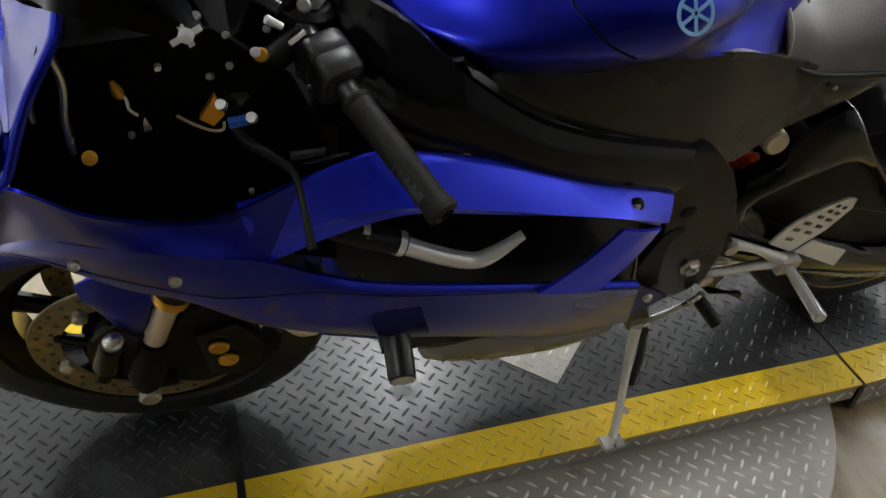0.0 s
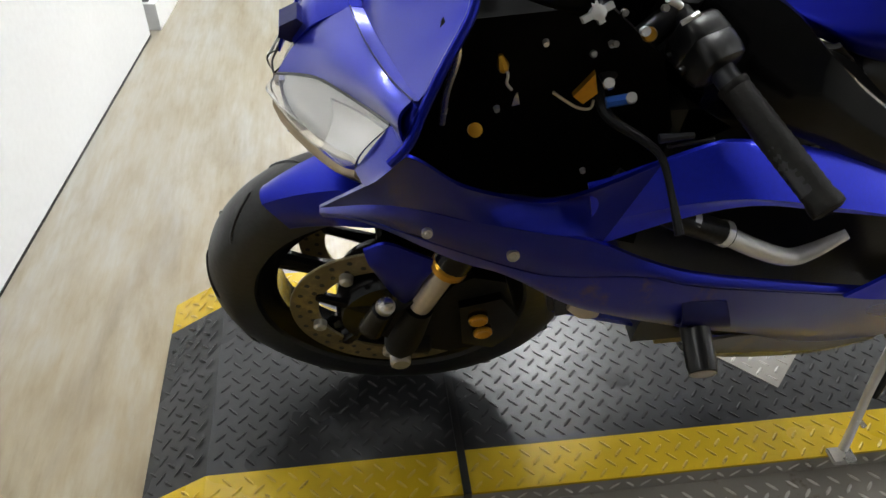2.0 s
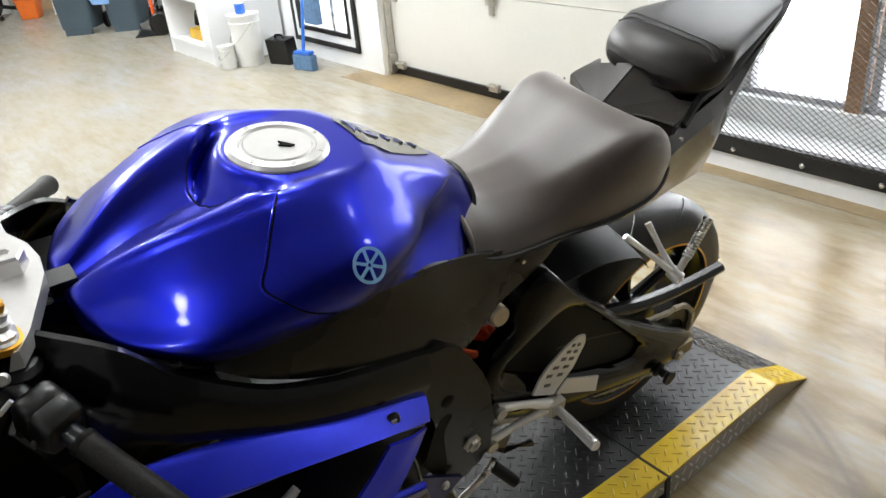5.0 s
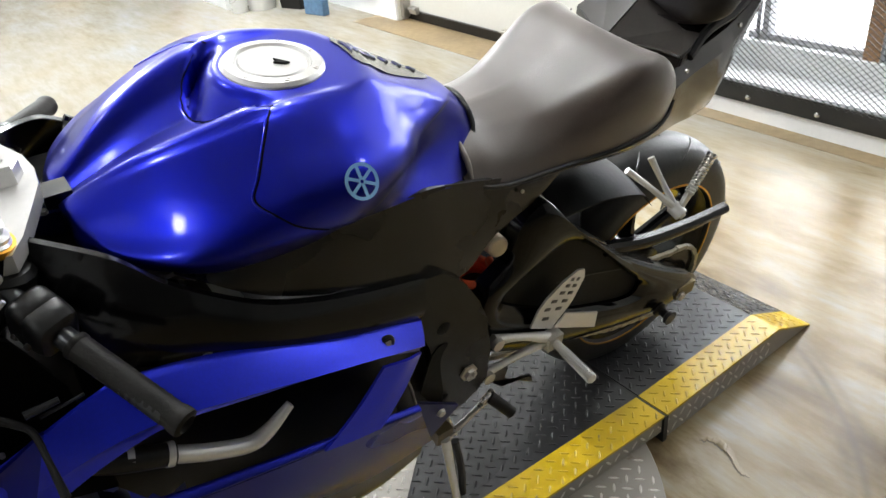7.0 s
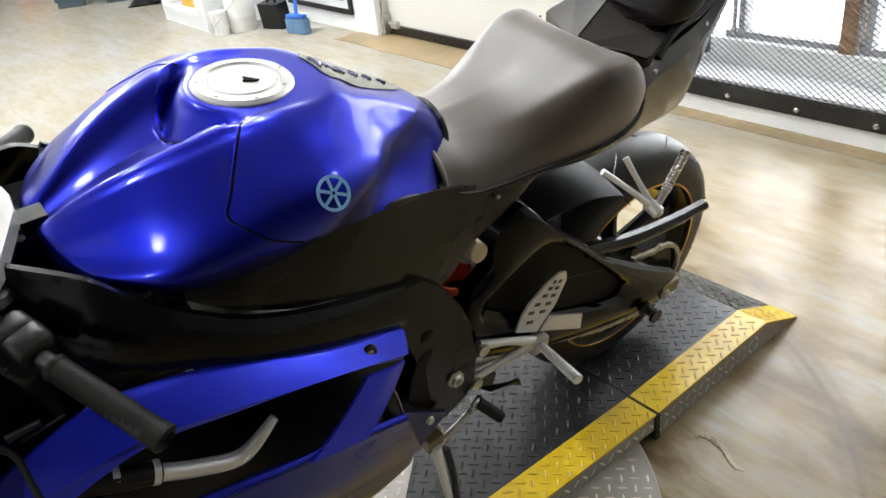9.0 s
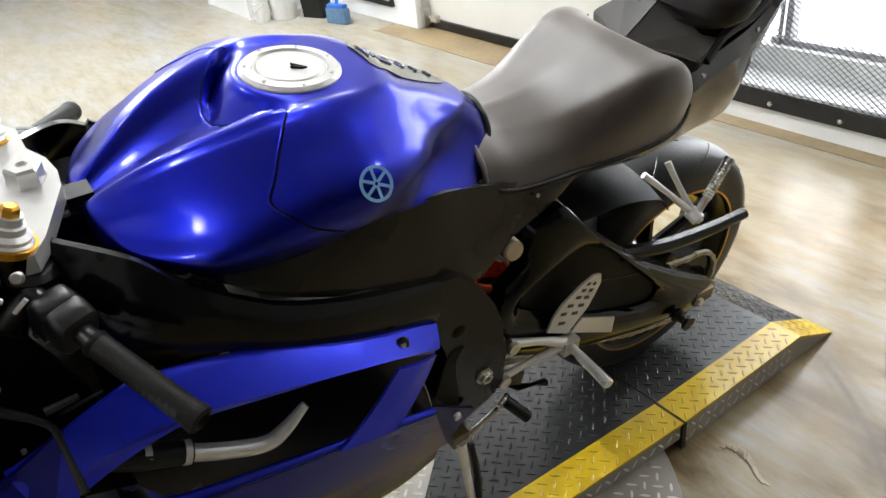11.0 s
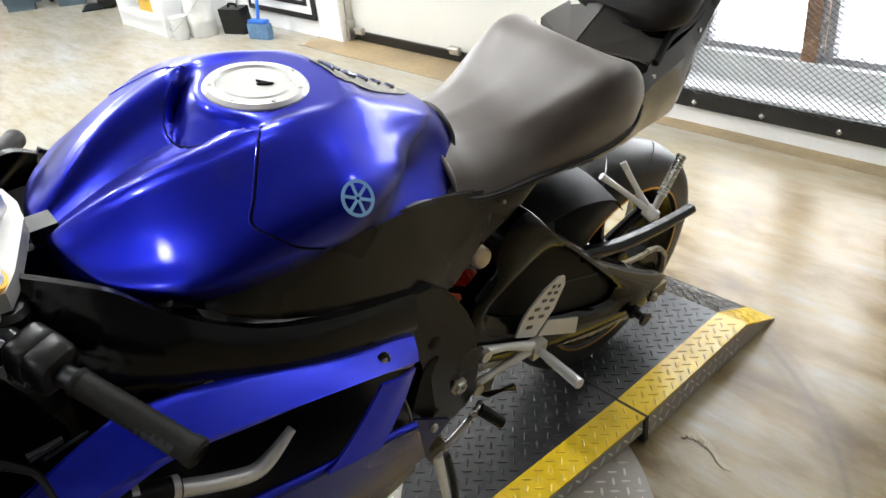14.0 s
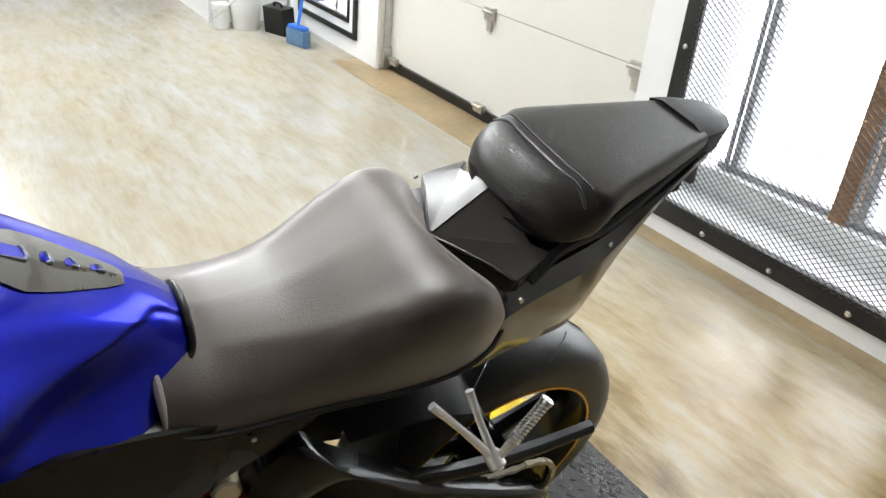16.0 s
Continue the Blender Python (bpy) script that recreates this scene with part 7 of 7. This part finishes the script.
for z in (0.25, 0.5, 0.8):
    part("crossbar", rod((0.01, -0.17, z), (0.01, 0.17, z), 0.012), BLACK, ht)
part("toe_plate", bevelled(box(-0.2, -0.2, 0.0, 0.02, 0.2, 0.012), 0.003), BLACK, ht)
# far corner: third bin, office chair, tub, boards
rounded_bin("waste_bin", "grey-blue plastic wheeled bin in the far corner", (0.78, 10.62, 0), 0.42, 0.46, 0.95, GREY_BIN, -35)
tub = thing("orange_tub", "square orange plastic tub with a white lid on top", "tub", m=pose(1.33, 9.55, 0, 0, 0, -30))
rings = [[(0.5 * k * math.copysign(abs(math.cos(a)) ** 0.3, math.cos(a)), 0.5 * k * math.copysign(abs(math.sin(a)) ** 0.3, math.sin(a)), z) for a in np.linspace(0, 2 * math.pi, 28, endpoint=False).tolist()] for z, k in ((0.0, 0.19), (0.005, 0.20), (0.20, 0.25), (0.205, 0.265), (0.225, 0.265))]
part("body", skin(rings), ORANGE, tub)
part("lid", bevelled(move(box(-0.19, -0.15, 0.0, 0.16, 0.15, 0.015), pose(-0.02, 0, 0.235, 0, 3, 0)), 0.005), BUCKET_M, tub, "white lid lying on the tub")
chair = thing("office_chair", "black office chair on castors by the far wall", "chair", m=pose(1.10, 9.98, 0, 0, 0, 20))
part("seat", bevelled(box(-0.25, -0.24, 0.40, 0.24, 0.24, 0.47), 0.03, 3), RUBBER, chair)
part("backrest", bevelled(move(box(-0.22, -0.02, 0.0, 0.22, 0.03, 0.5), pose(0, 0.26, 0.56, 8, 0, 0)), 0.02, 3), RUBBER, chair)
part("column", rod((0, 0, 0.12), (0, 0, 0.40), 0.025), BLACK, chair)
part("back_stay", tube([(0, 0.1, 0.41), (0, 0.25, 0.42), (0, 0.28, 0.60)], 0.018, 8, 12), BLACK, chair)
for k in range(5):
    a = 2 * math.pi * k / 5 + 0.3
    part("leg", tube([(0, 0, 0.13), (0.27 * math.cos(a), 0.27 * math.sin(a), 0.075)], [0.022, 0.014], 8, 4), BLACK, chair)
    part("castor", rod((0.27 * math.cos(a) - 0.018, 0.27 * math.sin(a), 0.028), (0.27 * math.cos(a) + 0.018, 0.27 * math.sin(a), 0.028), 0.028), RUBBER, chair)
cab = thing("low_cabinet", "low white cabinet behind the office chair", "cabinet", m=pose(1.05, 10.55, 0, 0, 0, -10))
part("body", bevelled(box(-0.22, -0.2, 0, 0.22, 0.2, 0.6), 0.006), WHITE, cab)
for z in (0.06, 0.33):
    fr_ = part("drawer_front", bevelled(box(-0.205, -0.214, z, 0.205, -0.2005, z + 0.24), 0.003), WHITE, cab)
    part("handle", rod((-0.06, -0.222, z + 0.19), (0.06, -0.222, z + 0.19), 0.006), STEEL, fr_)
cb = thing("cardboard_sheet", "brown cardboard sheet leaning against the far wall", "cardboard", m=pose(1.52, 10.15, 0, -6, 0, -20))
part("sheet", bevelled(box(-0.17, -0.012, 0, 0.17, 0.012, 1.1), 0.002), CARD, cb)
bd = thing("white_board_strip", "white boards standing upright beside the cardboard", "boards", m=pose(1.62, 9.45, 0, -4, 0, -20))
for k in range(3):
    part("board", bevelled(box(-0.06 + 0.05 * k, 0.02 * k, 0, -0.025 + 0.05 * k, 0.02 * k + 0.012, 1.2 - 0.1 * k), 0.002), WHITE, bd)
bag = thing("plastic_bag", "pale blue plastic bag hanging over the grey bin", "bag", m=pose(1.62, 7.42, 0.28, 0, 0, -35))
rnd = random.Random(4)
rings = []
for i in range(12):
    u = i / 11
    w_ = 0.03 + 0.13 * math.sin(math.pi * min(1, u * 0.75 + 0.18))
    rings.append([(w_ * (1 + 0.16 * math.sin(5 * a + 7 * u) + 0.06 * rnd.uniform(-1, 1)) * math.cos(a), 0.45 * w_ * (1 + 0.2 * math.sin(4 * a + 3 * u)) * math.sin(a), 0.62 * u) for a in np.linspace(0, 2 * math.pi, 20, endpoint=False).tolist()])
part("bag_skin", skin(rings), BAG, bag)
crate = thing("dark_crate", "dark crate with yellow straps in the far corner", "crate", m=pose(0.15, 10.9, 0, 0, 0, 15))
part("body", bevelled(box(-0.35, -0.25, 0.0, 0.35, 0.25, 0.6), 0.01), BLACK, crate)
for x in (-0.2, 0.15):
    part("strap", bevelled(box(x - 0.025, -0.256, 0.02, x + 0.025, -0.2505, 0.58), 0.001), YELLOW_PLASTIC, crate)

# ---- wear of the floor: a torn, lifted edge of the vinyl ----


def tear(pts, w, h, seed):
    """A thin ragged lip that stands over the dark gap of a tear."""
    rnd = random.Random(seed)
    line = spline(pts, 40)
    lip, gap = bmesh.new(), bmesh.new()
    ra, rb, rg = [], [], []
    for i, p in enumerate(line):
        f = math.sin(math.pi * i / 40) ** 0.6
        j = rnd.uniform(-0.0035, 0.0035)
        k = w * f * rnd.uniform(0.6, 1.3)
        ra.append([(p[0] + j, p[1] + j, 0.0004), (p[0] + j + k, p[1] + j + k * 0.3, 0.0006 + h * f), (p[0] + j + k + 0.022 * f, p[1] + j + 0.012 * f, 0.0003)])
        rg.append([(p[0] + j - 0.5 * k, p[1] + j - 0.2 * k, 0.0007), (p[0] + j + k * 0.9, p[1] + j + 0.3 * k, 0.0008)])
    part("lifted_lip", skin(ra, False, False), FLOOR, floor, "lifted lip of the torn vinyl")
    part("tear_gap", skin(rg, False, False), SEAM, floor, "dark gap of the tear")


tear([(0.684, -0.214), (0.692, -0.231), (0.696, -0.245), (0.694, -0.267), (0.688, -0.289), (0.671, -0.314), (0.667, -0.332), (0.671, -0.353)], 0.0035, 0.002, 3)
tear([(0.60, -0.385), (0.585, -0.40), (0.572, -0.425), (0.575, -0.45)], 0.002, 0.0015, 5)
